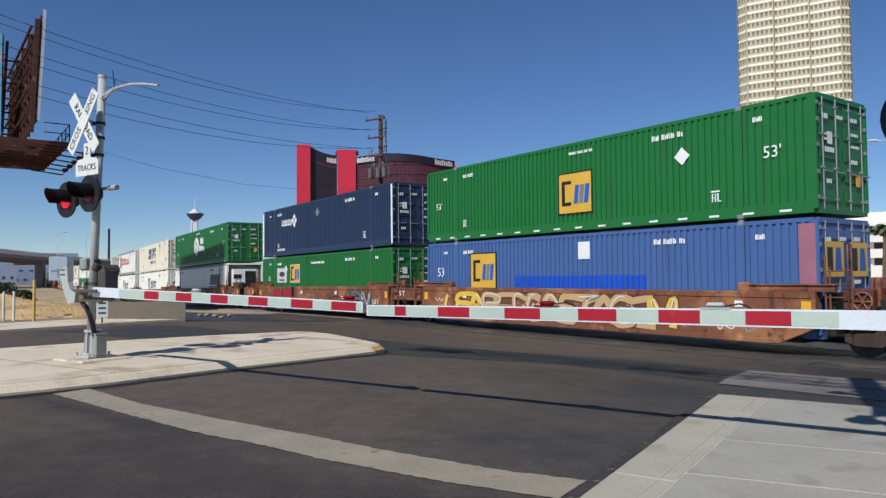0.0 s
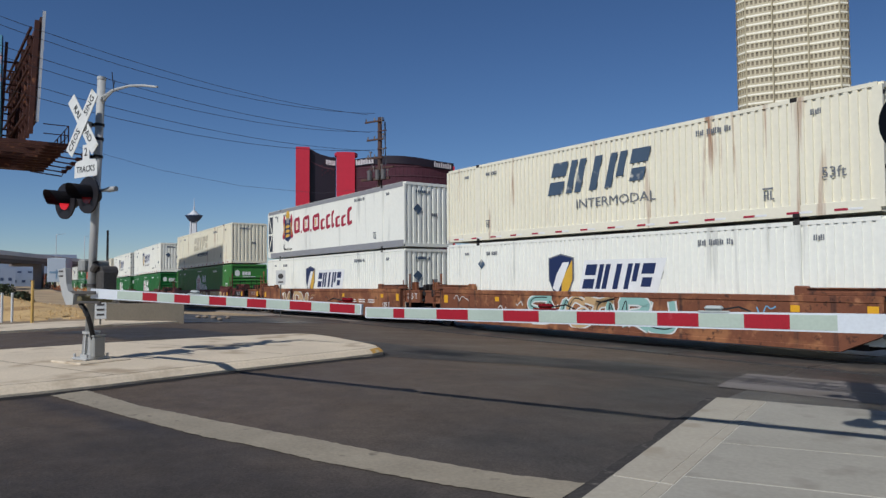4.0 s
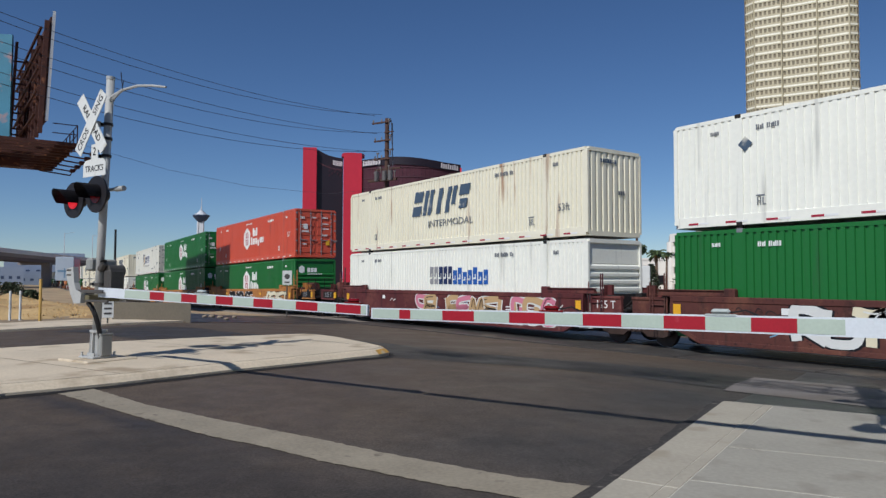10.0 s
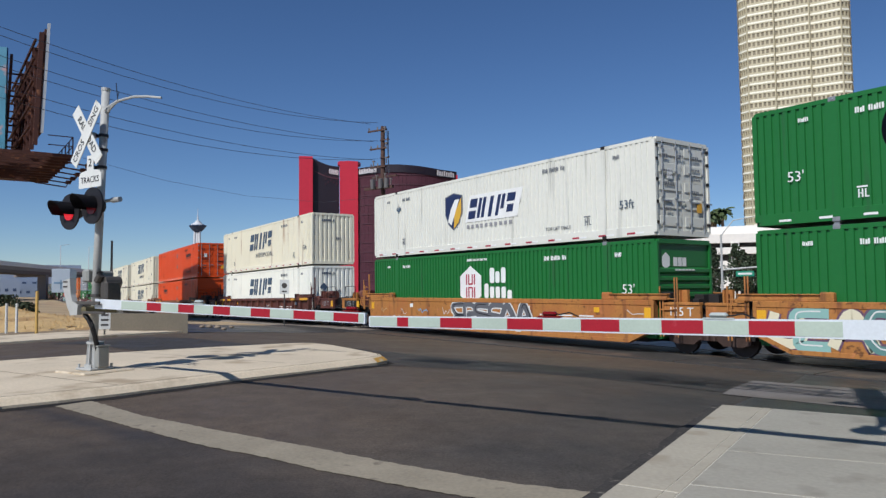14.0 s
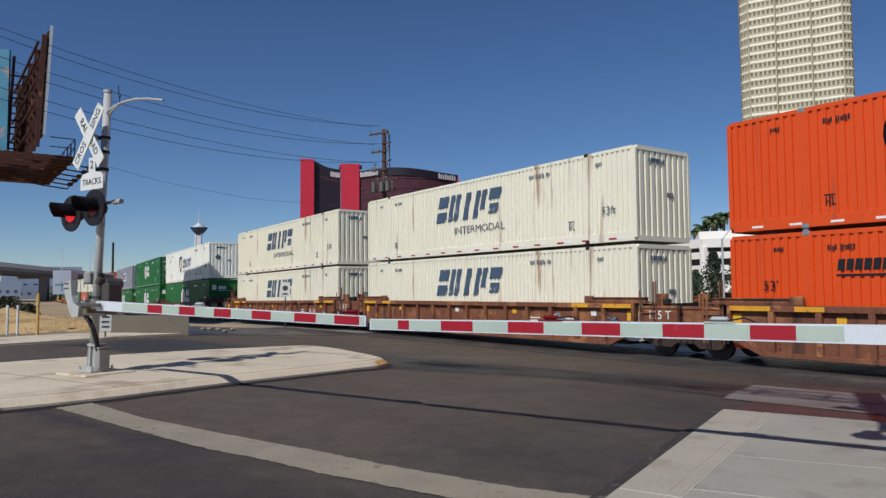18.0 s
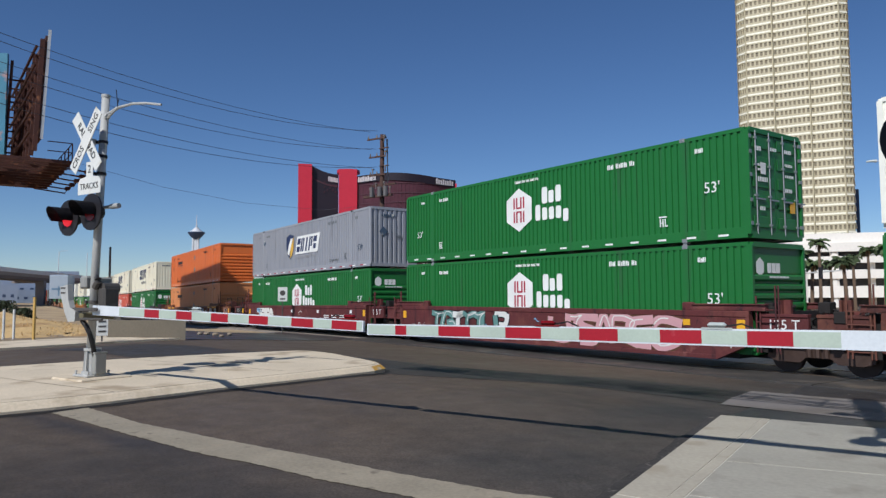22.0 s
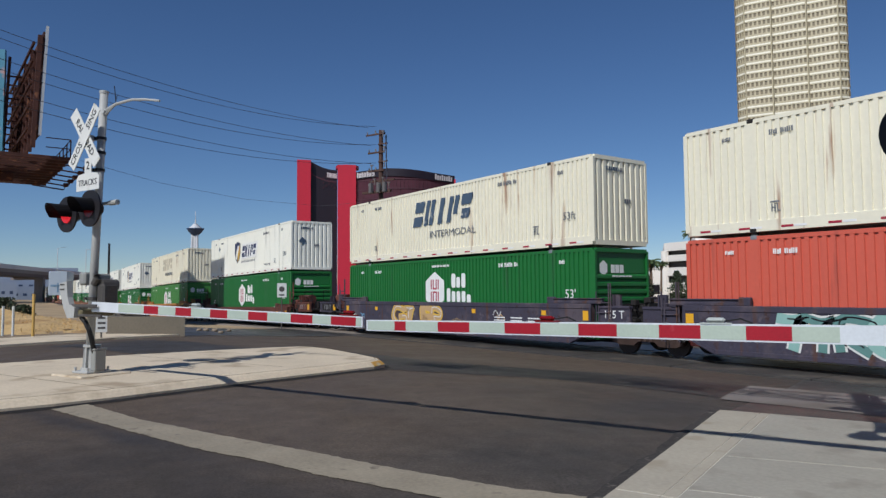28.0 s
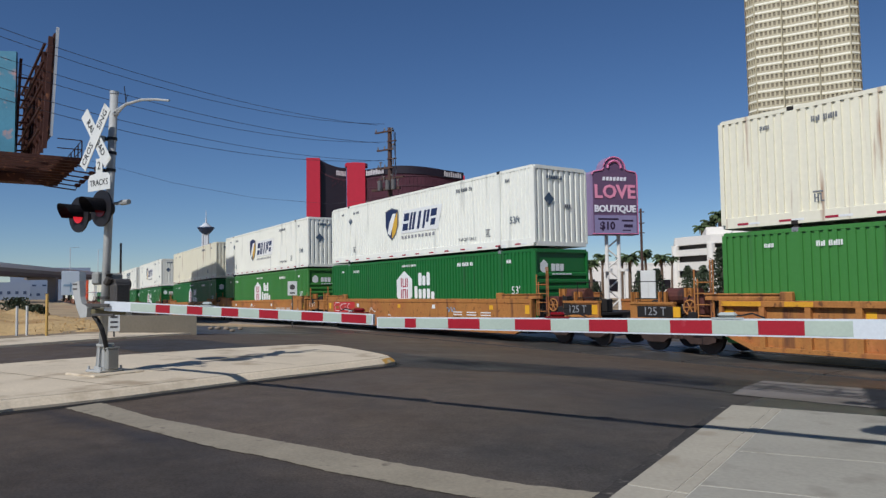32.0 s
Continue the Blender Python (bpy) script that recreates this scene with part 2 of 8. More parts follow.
ballast_m = surf("track_ballast", lin(132, 122, 112), 0.95, 0.35, 1.0, 14, 1.0)
line_paint = surf("worn_white_line", lin(150, 140, 121), 0.8, 0.2, 2.0, 30, 0.3, lin(92, 83, 72), 0.6, 5.0)
rail_m = mat("rail_steel", lin(130, 112, 98), 0.4, 0.7, fine=20)
panel_m = surf("crossing_panel", lin(74, 71, 68), 0.45, 0.25, 0.9, 20, 0.2, lin(106, 97, 86), 0.56, 0.9)
joint_m = surf("concrete_joint", lin(140, 126, 108), 0.9, 0.1, 2, 20, 0.1)
bed_m = surf("joint_filler", lin(216, 210, 196), 0.9, 0.1, 2, 20, 0.1)
gutter_m = surf("crumbled_gutter", lin(58, 54, 51), 0.95, 0.5, 3, 26, 0.6, lin(122, 115, 106), 0.62, 9)
# near-black colour for the painted shadow line under the island kerb
kerb_foot_shade = surf("kerb_shadow_line", lin(22, 18, 16), 0.9, 0.3, 2, 20, 0.3)


def grid(bm, us, vs, place):
    rows = [[bm.verts.new(place(u, v)) for v in vs] for u in us]
    for a, b in zip(rows, rows[1:]):
        for k in range(len(vs) - 1):
            bm.faces.new((a[k], b[k], b[k + 1], a[k + 1]))


def spread(a, b, step):
    n = max(1, round((b - a) / step))
    return [a + (b - a) * i / n for i in range(n + 1)]


def in_road(x, y):
    b, a = RN.x * x + RN.y * y, RD.x * x + RD.y * y
    return -22.0 < b < -2.4 or (-2.5 < b < 11.5 and 9.9 < a < 18.5) or (-1.2 < b < 6.8 and -30 < a < 8.6)


xs = [-4500, -2500, -1200, -700, -450, -320, -240, -190, -150, -125] + spread(-105, 25, 1.2) + [40, 70, 120, 220, 400, 800, 1600, 2600]
ys = [-1500, -700, -300, -140, -80, -50, -32] + spread(-24, 46, 1.2) + [56, 75, 110, 170, 280, 500, 900, 1800, 3200, 4600]
bm = B()
grid(bm, xs, ys, lambda x, y: (x, y, ground_z(x, y) - 0.05 - (0.35 if in_road(x, y) else 0)))
ground = tagged(part("ground", bm, gravel), "dry tan desert gravel ground reaching the horizon", "ground", kind="structure")

bm = B()
grid(bm, spread(-21.6, -1.6, 0.8), spread(-60, 8.8, 1.6) + spread(9.6, 24, 0.6) + spread(25, 140, 4), lambda b, a: (*rp(b, a), ground_z(*rp(b, a))))
road = tagged(part("road", bm, asphalt), "worn grey-brown asphalt road with tar seams and patches", "road", kind="structure")
bm = B()
grid(bm, spread(-2.02, 11, 0.8), spread(9.26, 18, 0.6), lambda b, a: (*rp(b, a), ground_z(*rp(b, a)) + 0.004))
apron = tagged(part("road_shoulder", bm, old_asphalt), "dark asphalt apron between the footpath and the rails", "road", kind="structure")
bm = B()
grid(bm, spread(-31, -21.55, 0.8), spread(16.2, 30, 0.6), lambda b, a: (*rp(b, a), ground_z(*rp(b, a)) + (0.012 if rp(b, a)[1] < 17 else -0.3)))
tagged(part("road_shoulder", bm, old_asphalt), "dark asphalt verge beside the rails past the far footpath", "road", kind="structure")
# darker newer lane strip towards the rails
bm = B()
grid(bm, spread(-20.5, -2.2, 0.8), spread(12.2, 15.2, 0.5), lambda b, a: (*rp(b, a + 0.4 * math.sin(b * 0.9) + 0.08 * b), ground_z(*rp(b, a + 0.4 * math.sin(b * 0.9) + 0.08 * b)) + 0.006))
tagged(part("asphalt_patch", bm, patch_asphalt), "darker patched asphalt band before the rails", "road", kind="structure")

def island_edge():
    near = [(-10.1, -40), (-9.73, 4.51), (-9.55, 5.13), (-9.42, 5.85), (-9.34, 6.72), (-9.25, 7.72), (-9.08, 8.76), (-8.88, 9.96), (-8.76, 10.9)]
    tip = [(-8.86, 11.35), (-9.2, 11.7), (-9.8, 12.05), (-10.6, 12.45), (-11.6, 12.95), (-12.5, 13.2), (-12.95, 13.1)]
    far = [(-13.3, 12.6), (-14.0, 11.2), (-14.7, 9.4), (-15.2, 7.2), (-15.7, 3), (-16.4, -40)]
    return [rp(b, a) for b, a in near + tip + far]


def inset(pts, d):
    out, n = [], len(pts)
    for i in range(n):
        a, b, c = Vector(pts[i - 1]), Vector(pts[i]), Vector(pts[(i + 1) % n])
        e = ((b - a).normalized() + (c - b).normalized()).normalized()
        out.append((b.x - e.y * d, b.y + e.x * d))
    return out


edge = island_edge()
island = thing("median_island", "pale concrete traffic island with a rounded nose and a raised kerb", "traffic island", kind="structure")
def ring_strip(bm, a, za, b, zb):
    n = len(a)
    va = [bm.verts.new((*p, za(*p) if callable(za) else za)) for p in a]
    vb = [bm.verts.new((*p, zb(*p) if callable(zb) else zb)) for p in b]
    for i in range(n):
        bm.faces.new((va[i], va[(i + 1) % n], vb[(i + 1) % n], vb[i]))


bm = B()
ring_strip(bm, edge, 0.25, edge, 0.49)
ring_strip(bm, edge, 0.49, inset(edge, 0.1), 0.565)
ring_strip(bm, inset(edge, 0.1), 0.565, inset(edge, 0.17), 0.588)
ring_strip(bm, inset(edge, 0.17), 0.588, inset(edge, 0.2), 0.4)
part("kerb", bm, concrete, island, "weathered concrete kerb with a sloped face")
bm = B()
slab(bm, inset(edge, 0.19), 0.3, 0.59)
part("paving", bm, concrete, island)
# worn yellow paint on the nose of the kerb
yellow_paint = surf("worn_kerb_yellow", lin(206, 158, 72), 0.8, 0.25, 3, 30, 0.2, lin(196, 178, 146), 0.5, 5.0)
bm = B()
nose_lo, nose_hi = edge[7:12], inset(edge, 0.1)[7:12]
lo = [bm.verts.new((x + 0.006, y + 0.002, 0.494)) for x, y in nose_lo]
hi = [bm.verts.new((x + 0.006, y + 0.002, 0.572)) for x, y in nose_hi]
for k in range(1, 4):
    bm.faces.new((lo[k], lo[k + 1], hi[k + 1], hi[k]))
part("kerb_paint", bm, yellow_paint, island, "worn yellow paint on the kerb nose")
# the shadow and gap at the kerb foot, painted as a ragged near-black strip
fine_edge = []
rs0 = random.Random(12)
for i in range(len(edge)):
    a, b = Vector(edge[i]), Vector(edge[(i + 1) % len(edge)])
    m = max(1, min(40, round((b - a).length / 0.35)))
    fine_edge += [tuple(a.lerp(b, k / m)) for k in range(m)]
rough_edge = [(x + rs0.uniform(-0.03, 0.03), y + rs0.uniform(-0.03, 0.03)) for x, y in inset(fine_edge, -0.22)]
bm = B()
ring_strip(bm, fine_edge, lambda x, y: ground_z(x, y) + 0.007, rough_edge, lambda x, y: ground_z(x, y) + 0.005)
part("gutter_shade_and_crumble", bm, kerb_foot_shade, island, "near-black shadow and gap line painted along the kerb foot")
bm = B()
for a in (9.3, 6.0, 2.5, -1):
    x0, y0 = rp(-9.6, a)
    x1, y1 = rp(-15.2, a)
    d = Vector((x1 - x0, y1 - y0)).normalized() * 0
    n = RD * 0.012
    bm.faces.new([bm.verts.new((x, y, 0.592)) for x, y in ((x0 - n.x, y0 - n.y), (x0 + n.x, y0 + n.y), (x1 + n.x, y1 + n.y), (x1 - n.x, y1 - n.y))])
part("joint", bm, joint_m, island)

# stop line
bm = B()
rs = random.Random(4)
near_e = ((-9.35, 4.98), (-6.91, 4.62), (-5.72, 4.47), (-4.85, 4.45), (-4.13, 4.37), (-2.87, 4.36), (-2.0, 4.44))
far_e = ((-9.35, 5.47), (-7.68, 5.14), (-6.03, 5.02), (-4.7, 4.95), (-3.68, 4.87), (-2.6, 4.85), (-2.0, 4.94))
lo, hi = [], []
def along(e, b):
    for (b0, a0), (b1, a1) in zip(e, e[1:]):
        if b <= b1:
            return a0 + (a1 - a0) * (b - b0) / (b1 - b0)
    return e[-1][1]
for k in range(121):
    b = -9.35 + 7.35 * k / 120
    lo.append(rp(b, along(near_e, b) + rs.uniform(-0.012, 0.01)))
    hi.append(rp(b, along(far_e, b) + rs.uniform(-0.01, 0.014)))
va = [bm.verts.new((*p, 0.457)) for p in lo]
vb = [bm.verts.new((*p, 0.457)) for p in hi]
for k in range(120):
    bm.faces.new((va[k], va[k + 1], vb[k + 1], vb[k]))
tagged(part("stop_line", bm, line_paint), "worn cracked white stop line across the road", "road marking", kind="structure")

# footpath with scored panels
pavement = thing("pavement", "grey concrete footpath with scored joints beside the road", "pavement", kind="structure")
def path_edge(a):
    return -1.747 - 0.0275 * max(-6.0, min(a, 9.25))


def pave(b0, b1, a0, a1, material, skew0=0.0, skew1=0.0):
    """One slab of the path; b0 may be the path's edge; skews: how far its two cross joints run on, metres a metre."""
    bm = B()
    l0, l1 = (path_edge(a0), path_edge(a1)) if b0 is None else (b0, b0)
    k0, k1 = lambda b: skew0 * (b + 1.43), lambda b: skew1 * (b + 1.43)
    slab(bm, [rp(l0, a0 + 0.012 + k0(l0)), rp(b1, a0 + 0.012 + k0(b1)), rp(b1, a1 - 0.012 + k1(b1)), rp(l1, a1 - 0.012 + k1(l1))], 0.2, 0.47)
    part("panel", bm, material, pavement)


kerb_cuts = [-30, -20, -12, -6, -3.2, -0.4, 2.4, 5.2, 7.72, 9.25]
for a0, a1 in zip(kerb_cuts, kerb_cuts[1:]):
    pave(None, -1.545, a0, a1, kerb_concrete)
    pave(-1.538, -1.44, a0, a1, kerb_concrete)
cuts = [-30, -20, -12, -6, -3.4, -2.13, -0.86, 0.41, 1.68, 2.95, 4.2, 5.46, 6.73, 9.25]
for b0, b1 in ((-1.43, 0.4), (0.42, 2.2), (2.22, 4.0), (4.02, 6.6)):
    for a0, a1 in zip(cuts, cuts[1:]):
        pave(b0, b1, a0, a1, walk_concrete, 0.14 if a0 > -5 else 0, 0.14 if -5 < a1 < 9 else 0)
bm = B()
slab(bm, [rp(-1.56, -30), rp(6.6, -30), rp(6.6, 9.2), rp(-1.97, 9.2), rp(-1.88, 5.0), rp(-1.73, 0.0)], 0.15, 0.466)
part("joint_bed", bm, bed_m, pavement)
bm = B()
rs2 = random.Random(6)
sa = spread(-20, 9.2, 0.05)
wob = [rs2.uniform(-1, 1) for _ in sa]
e0 = [bm.verts.new((*rp(path_edge(a) - 0.002, a), 0.4605)) for a in sa]
e1 = [bm.verts.new((*rp(path_edge(a) - 0.11 + 0.05 * noise.noise((a * 2.2, 0, 4)) + 0.012 * w, a), 0.4585)) for a, w in zip(sa, wob)]
for k in range(len(sa) - 1):
    bm.faces.new((e0[k], e0[k + 1], e1[k + 1], e1[k]))
part("gutter_shade_and_crumble", bm, gutter_m, pavement, "dark crumbling asphalt edge")
apron_m = surf("worn_apron", lin(122, 115, 110), 0.9, 0.2, 0.9, 20, 0.3, lin(112, 104, 96), 0.52, 0.8)
# pale worn concrete before the rails
for pts in ([(-2.45, 11.3), (3.0, 10.9), (3, 12.7), (-2.6, 12.95)], [(-2.6, 13.05), (3, 12.85), (3, 14.9), (-2.65, 14.9)]):
    bm = B()
    c = [rp(b, a) for b, a in pts]
    us, vs = spread(0, 1, 0.12), spread(0, 1, 0.3)
    def place(u, v):
        p = Vector(c[0]).lerp(Vector(c[1]), u).lerp(Vector(c[3]).lerp(Vector(c[2]), u), v)
        return (p.x, p.y, ground_z(p.x, p.y) + 0.012)
    grid(bm, us, vs, place)
    tagged(part("concrete_apron", bm, apron_m), "worn pale concrete strip beside the rails", "pavement", kind="structure")

# far side kerb and path beyond the opposite lanes
bm = B()
grid(bm, spread(-25.4, -21.5, 0.6), spread(-40, 16, 1.5), lambda b, a: (*rp(b, a), ground_z(*rp(b, a)) + (0.07 if b > -25.3 else -0.2)))
far_path = tagged(part("footpath", bm, concrete), "pale concrete footpath on the far side of the road", "pavement", kind="structure")
bm = B()
grid(bm, [-21.5, -21.48], spread(-40, 16, 1.5), lambda b, a: (*rp(b, a), ground_z(*rp(b, a)) + (0.07 if b < -21.49 else -0.1)))
part("kerb", bm, concrete, far_path)

# the railway
line = thing("railway_track", "two rails on ballast crossing the road on panels", "railway track", kind="structure")
ss = [-900, -600, -400, -300, -220, -170] + spread(-140, 60, 4) + [90, 140, 220, 400, 700]
bm = B()
prof = ((-3.0, -0.6), (-1.7, -0.03), (1.7, -0.03), (3.0, -0.6))
grid(bm, [s for s in ss if s < -26], range(4), lambda s, k: (track(s)[0], track(s)[1] + prof[k][0], track(s)[2] + prof[k][1]))
part("ballast", bm, ballast_m, line)
bm = B()
grid(bm, [s for s in ss if s > 4], range(4), lambda s, k: (track(s)[0], track(s)[1] + prof[k][0], track(s)[2] + prof[k][1]))
part("ballast", bm, ballast_m, line)
for off in (-0.755, 0.755):
    bm = B()
    pr = ((-0.036, -0.17), (-0.036, 0), (0.036, 0), (0.036, -0.17))
    grid(bm, ss, range(4), lambda s, k: (track(s)[0], track(s)[1] + off + pr[k][0], track(s)[2] + pr[k][1]))
    part("rail", bm, rail_m, line)
for k in range(9):
    x = -29.5 + k * 3.6
    for y0, y1 in ((-2.6, -0.86), (-0.64, 0.64), (0.86, 2.6)):
        bm = B()
        v = []
        for xx in (x, x + 3.56):
            cx, cy, cz = track(xx)
            v.append([(xx, cy + y0, cz), (xx, cy + y1, cz)])
        lo = [bm.verts.new((p[0], p[1], p[2] - 0.12)) for p in (v[0][0], v[1][0], v[1][1], v[0][1])]
        hi = [bm.verts.new((p[0], p[1], p[2] - 0.012)) for p in (v[0][0], v[1][0], v[1][1], v[0][1])]
        bm.faces.new(hi)
        for i in range(4):
            bm.faces.new((lo[i], lo[(i + 1) % 4], hi[(i + 1) % 4], hi[i]))
        part("crossing_panel", bm, panel_m, line)

# ================================================================ crossing gates
galv = mat("painted_silver_steel", lin(186, 186, 182), 0.5, 0.12, var=0.1, scale=3, fine=30, dirt=lin(120, 116, 110), dirt_at=0.64)
black_m = mat("black_steel", lin(34, 32, 36), 0.55, 0.1)
sign_white = mat("sign_white", lin(226, 226, 220), 0.5, dirt=lin(190, 184, 168), dirt_at=0.62)
letter_black = mat("letter_black", lin(24, 24, 26), 0.5)
lens_on = glow("lit_red_lens", (0.9, 0.02, 0.03, 1), 0.7)
lens_off = mat("dark_red_lens", lin(120, 16, 22), 0.25)
mat_frame = mat("oiled_frame", lin(120, 112, 84), 0.6, 0.2, var=0.2, scale=4)
lamp_shell = mat("pale_lamp_shell", lin(178, 184, 180), 0.4)
arm_white = mat("reflective_white", lin(182, 195, 180), 0.5, var=0.08, scale=3)
arm_red = mat("reflective_red", lin(164, 22, 40), 0.5, var=0.14, scale=3, dirt=lin(196, 90, 100), dirt_at=0.66)
arm_metal = mat("arm_bare_aluminium", lin(222, 227, 231), 0.4, 0.1, var=0.08, scale=4)
cable_m = mat("black_cable", lin(22, 20, 20), 0.6)
steel_dark = mat("weathered_steel", lin(96, 92, 88), 0.55, 0.4, var=0.2, scale=3)
box_grey = mat("cabinet_grey", lin(158, 158, 152), 0.55, 0.2, dirt=lin(110, 100, 88), dirt_at=0.62)


def blade(parent, length, width, turn, text, dy):
    bm = B()
    box(bm, -length / 2, -0.006, -width / 2, length / 2, 0.006, width / 2)
    ob = part("crossbuck_blade", bm, sign_white, parent)
    ob.matrix_local = pose(0, dy, 0, 0, turn, 0)
    for sx, word in text:
        words(word, 0.17, letter_black, ob, pose(sx, -0.009, 0, 90), "lettering", 0.002, 1.0)
    return ob


def flasher(parent, x, y, z, lit):
    """A lamp unit that faces -y: black disc, visor and lens."""
    bm = B()
    tube(bm, [(0, 0, 0), (0, 0.03, 0)], 0.31, 28)
    u = part("flasher_disc", bm, black_m, parent)
    u.location = (x, y, z)
    bm = B()
    tube(bm, [(0, 0.03, 0), (0, 0.2, 0)], 0.16, 16, 0.1)
    part("lamp_housing", bm, black_m, u)
    bm = B()
    n = 14
    prev = None
    for k in range(n + 1):
        a0 = radians(-20 + 220 * k / n)
        v = [bm.verts.new((0.17 * math.cos(a0), yy, 0.17 * math.sin(a0))) for yy in (0.0, -0.34 + 0.1 * (1 - math.sin(a0)))]
        if prev:
            bm.faces.new((prev[0], v[0], v[1], prev[1]))
        prev = v
    bmesh.ops.solidify(bm, geom=bm.faces[:], thickness=0.012)
    part("visor", bm, black_m, u)
    bm = B()
    tube(bm, [(0, -0.012, 0), (0, 0.01, 0)], 0.15, 20)
    part("lens", bm, lens_on if lit else lens_off, u, "lit red lens" if lit else "")
    return u


def gate_mast(base, turn, lit, lean=(0.0, 0.0), out=-0.5):
    """Mast with signs, flashers, gate mechanism and counterweights. It faces -y; its arm goes along x. lean: how far off plumb it stands, per metre."""
    def at(x, y, z):
        return (x + lean[0] * (z - 1.6), y + lean[1] * (z - 1.6), z)
    root = thing("crossing_signal", "silver railway crossing mast with crossbuck and red flashers on concrete", "crossing signal", base @ pose(0, 0, 0, 0, 0, turn), group="crossing signals")
    bm = B()
    box(bm, -0.45, -0.45, -0.2, 0.45, 0.45, 0.03, 0.02)
    part("footing", bm, concrete, root)
    bm = B()
    box(bm, -0.22, -0.22, 0.03, 0.22, 0.22, 0.07, 0.01)
    for sx in (-1, 1):
        for sy in (-1, 1):
            tube(bm, [(sx * 0.18, sy * 0.18, 0.06), (sx * 0.18, sy * 0.18, 0.13)], 0.022, 6)
    tube(bm, [(0, 0, 0.06), (0, 0, 0.12)], 0.17, 16)
    tube(bm, [(0, 0, 0.1), (0, 0, 0.46)], 0.1, 12, 0.09)
    for k in range(8):
        a = math.pi * k / 4 + 0.2
        c, d = math.cos(a), math.sin(a)
        v = [bm.verts.new((c * r - d * w, d * r + c * w, z)) for w in (-0.012, 0.012) for r, z in ((0.08, 0.11), (0.145, 0.11), (0.125, 0.47), (0.08, 0.47))]
        for f in ((0, 1, 2, 3), (7, 6, 5, 4), (0, 4, 5, 1), (1, 5, 6, 2), (2, 6, 7, 3), (3, 7, 4, 0)):
            bm.faces.new([v[i] for i in f])
    tube(bm, [(0, 0, 0.46), (0, 0, 0.5)], 0.14, 14)
    part("base_casting", bm, galv, root)
    bm = B()
    box(bm, 0.13, -0.1, 0.07, 0.25, 0.1, 0.42, 0.015)
    box(bm, 0.12, -0.11, 0.42, 0.26, 0.11, 0.445)
    part("junction_box", bm, box_grey, root)
    bm = B()
    tube(bm, [at(0, 0, 0.4), at(0, 0, 4.83)], 0.067, 16)
    part("mast", bm, galv, root, smooth=True)
    bm = B()
    tube(bm, [at(0, 0, 4.81), at(0, 0, 4.86)], 0.075, 16)
    part("cap", bm, galv, root)
    bm = B()
    tube(bm, [(0.17, -0.06, 0.36), (0.18, -0.12, 0.6), (0.16, -0.16, 0.76), (0.09, -0.18, 0.88), (0.0, -0.2, 0.97)], 0.04, 8)
    part("cable_duct", bm, cable_m, root)
    for z in (1.0, 1.25, 2.75, 3.45, 3.75, 4.0):
        bm = B()
        tube(bm, [at(0, 0, z), at(0, 0, z + 0.05)], 0.082, 12)
        ox, oy, _ = at(0, 0, z)
        box(bm, ox - 0.12, oy - 0.1, z, ox - 0.06, oy + 0.1, z + 0.05)
        part("clamp", bm, steel_dark if z < 2 else black_m, root)
    # crossbuck
    bm = B()
    box(bm, -0.05, -0.12, -0.05, 0.05, -0.0, 0.05)
    hub = part("crossbuck", bm, galv, root)
    hub.matrix_local = pose(-0.08, -0.02, 4.02)
    blade(hub, 1.22, 0.229, 52, ((-0.0, "RAILROAD"),), -0.14)
    blade(hub, 1.22, 0.229, -52, ((-0.34, "CROS"), (0.36, "SING")), -0.16)
    bm = B()
    slab(bm, [(-0.34, -0.19), (0.34, -0.19), (0.34, 0.02), (0.28, 0.09), (0.1, 0.11), (0.1, 0.36), (-0.1, 0.36), (-0.1, 0.11), (-0.28, 0.09), (-0.34, 0.02)], -0.006, 0.006)
    plate_ob = part("track_count_sign", bm, sign_white, root)
    plate_ob.matrix_local = pose(-0.02, -0.13, 3.3, 90)
    words("TRACKS", 0.15, letter_black, plate_ob, pose(0, -0.06, 0.009), "lettering", 0.002)
    words("2", 0.2, letter_black, plate_ob, pose(0, 0.23, 0.009), "lettering", 0.002)
    # flasher crossarm, both ways
    bm = B()
    tube(bm, [(-0.6, -0.1, 2.78), (0.3, -0.1, 2.78)], 0.03, 8)
    tube(bm, [(-0.3, 0.12, 2.9), (0.3, 0.12, 2.9)], 0.03, 8)
    part("lamp_arm", bm, galv, root)
    flasher(root, out, -0.22, 2.72, lit[0])
    flasher(root, 0.19, -0.22, 2.78, lit[1])
    bm = B()
    tube(bm, [(0.24, 0.12, 2.9), (0.46, 0.12, 2.9)], 0.045, 10)
    part("lamp_socket", bm, galv, root)
    # luminaire arm
    bm = B()
    tube(bm, [at(0.06, 0, 4.5), at(0.35, 0.02, 4.585), at(0.75, 0.04, 4.6), at(1.12, 0.05, 4.55), at(1.5, 0.06, 4.47)], 0.028, 8, 0.018)
    tube(bm, [at(0.05, 0, 4.42), at(0.3, 0.01, 4.56)], 0.02, 6)
    tube(bm, [at(-0.08, 0, 4.46), at(0.09, 0, 4.46)], 0.05, 8)
    part("bracket_arm", bm, galv, root)
    bm = B()
    tube(bm, [at(0.38, 0, 4.58), at(0.3, 0, 4.9)], 0.008, 5)
    tube(bm, [at(0.36, 0, 4.62), at(0.4, 0, 4.74)], 0.006, 5)
    part("spike", bm, black_m, root)
    return root


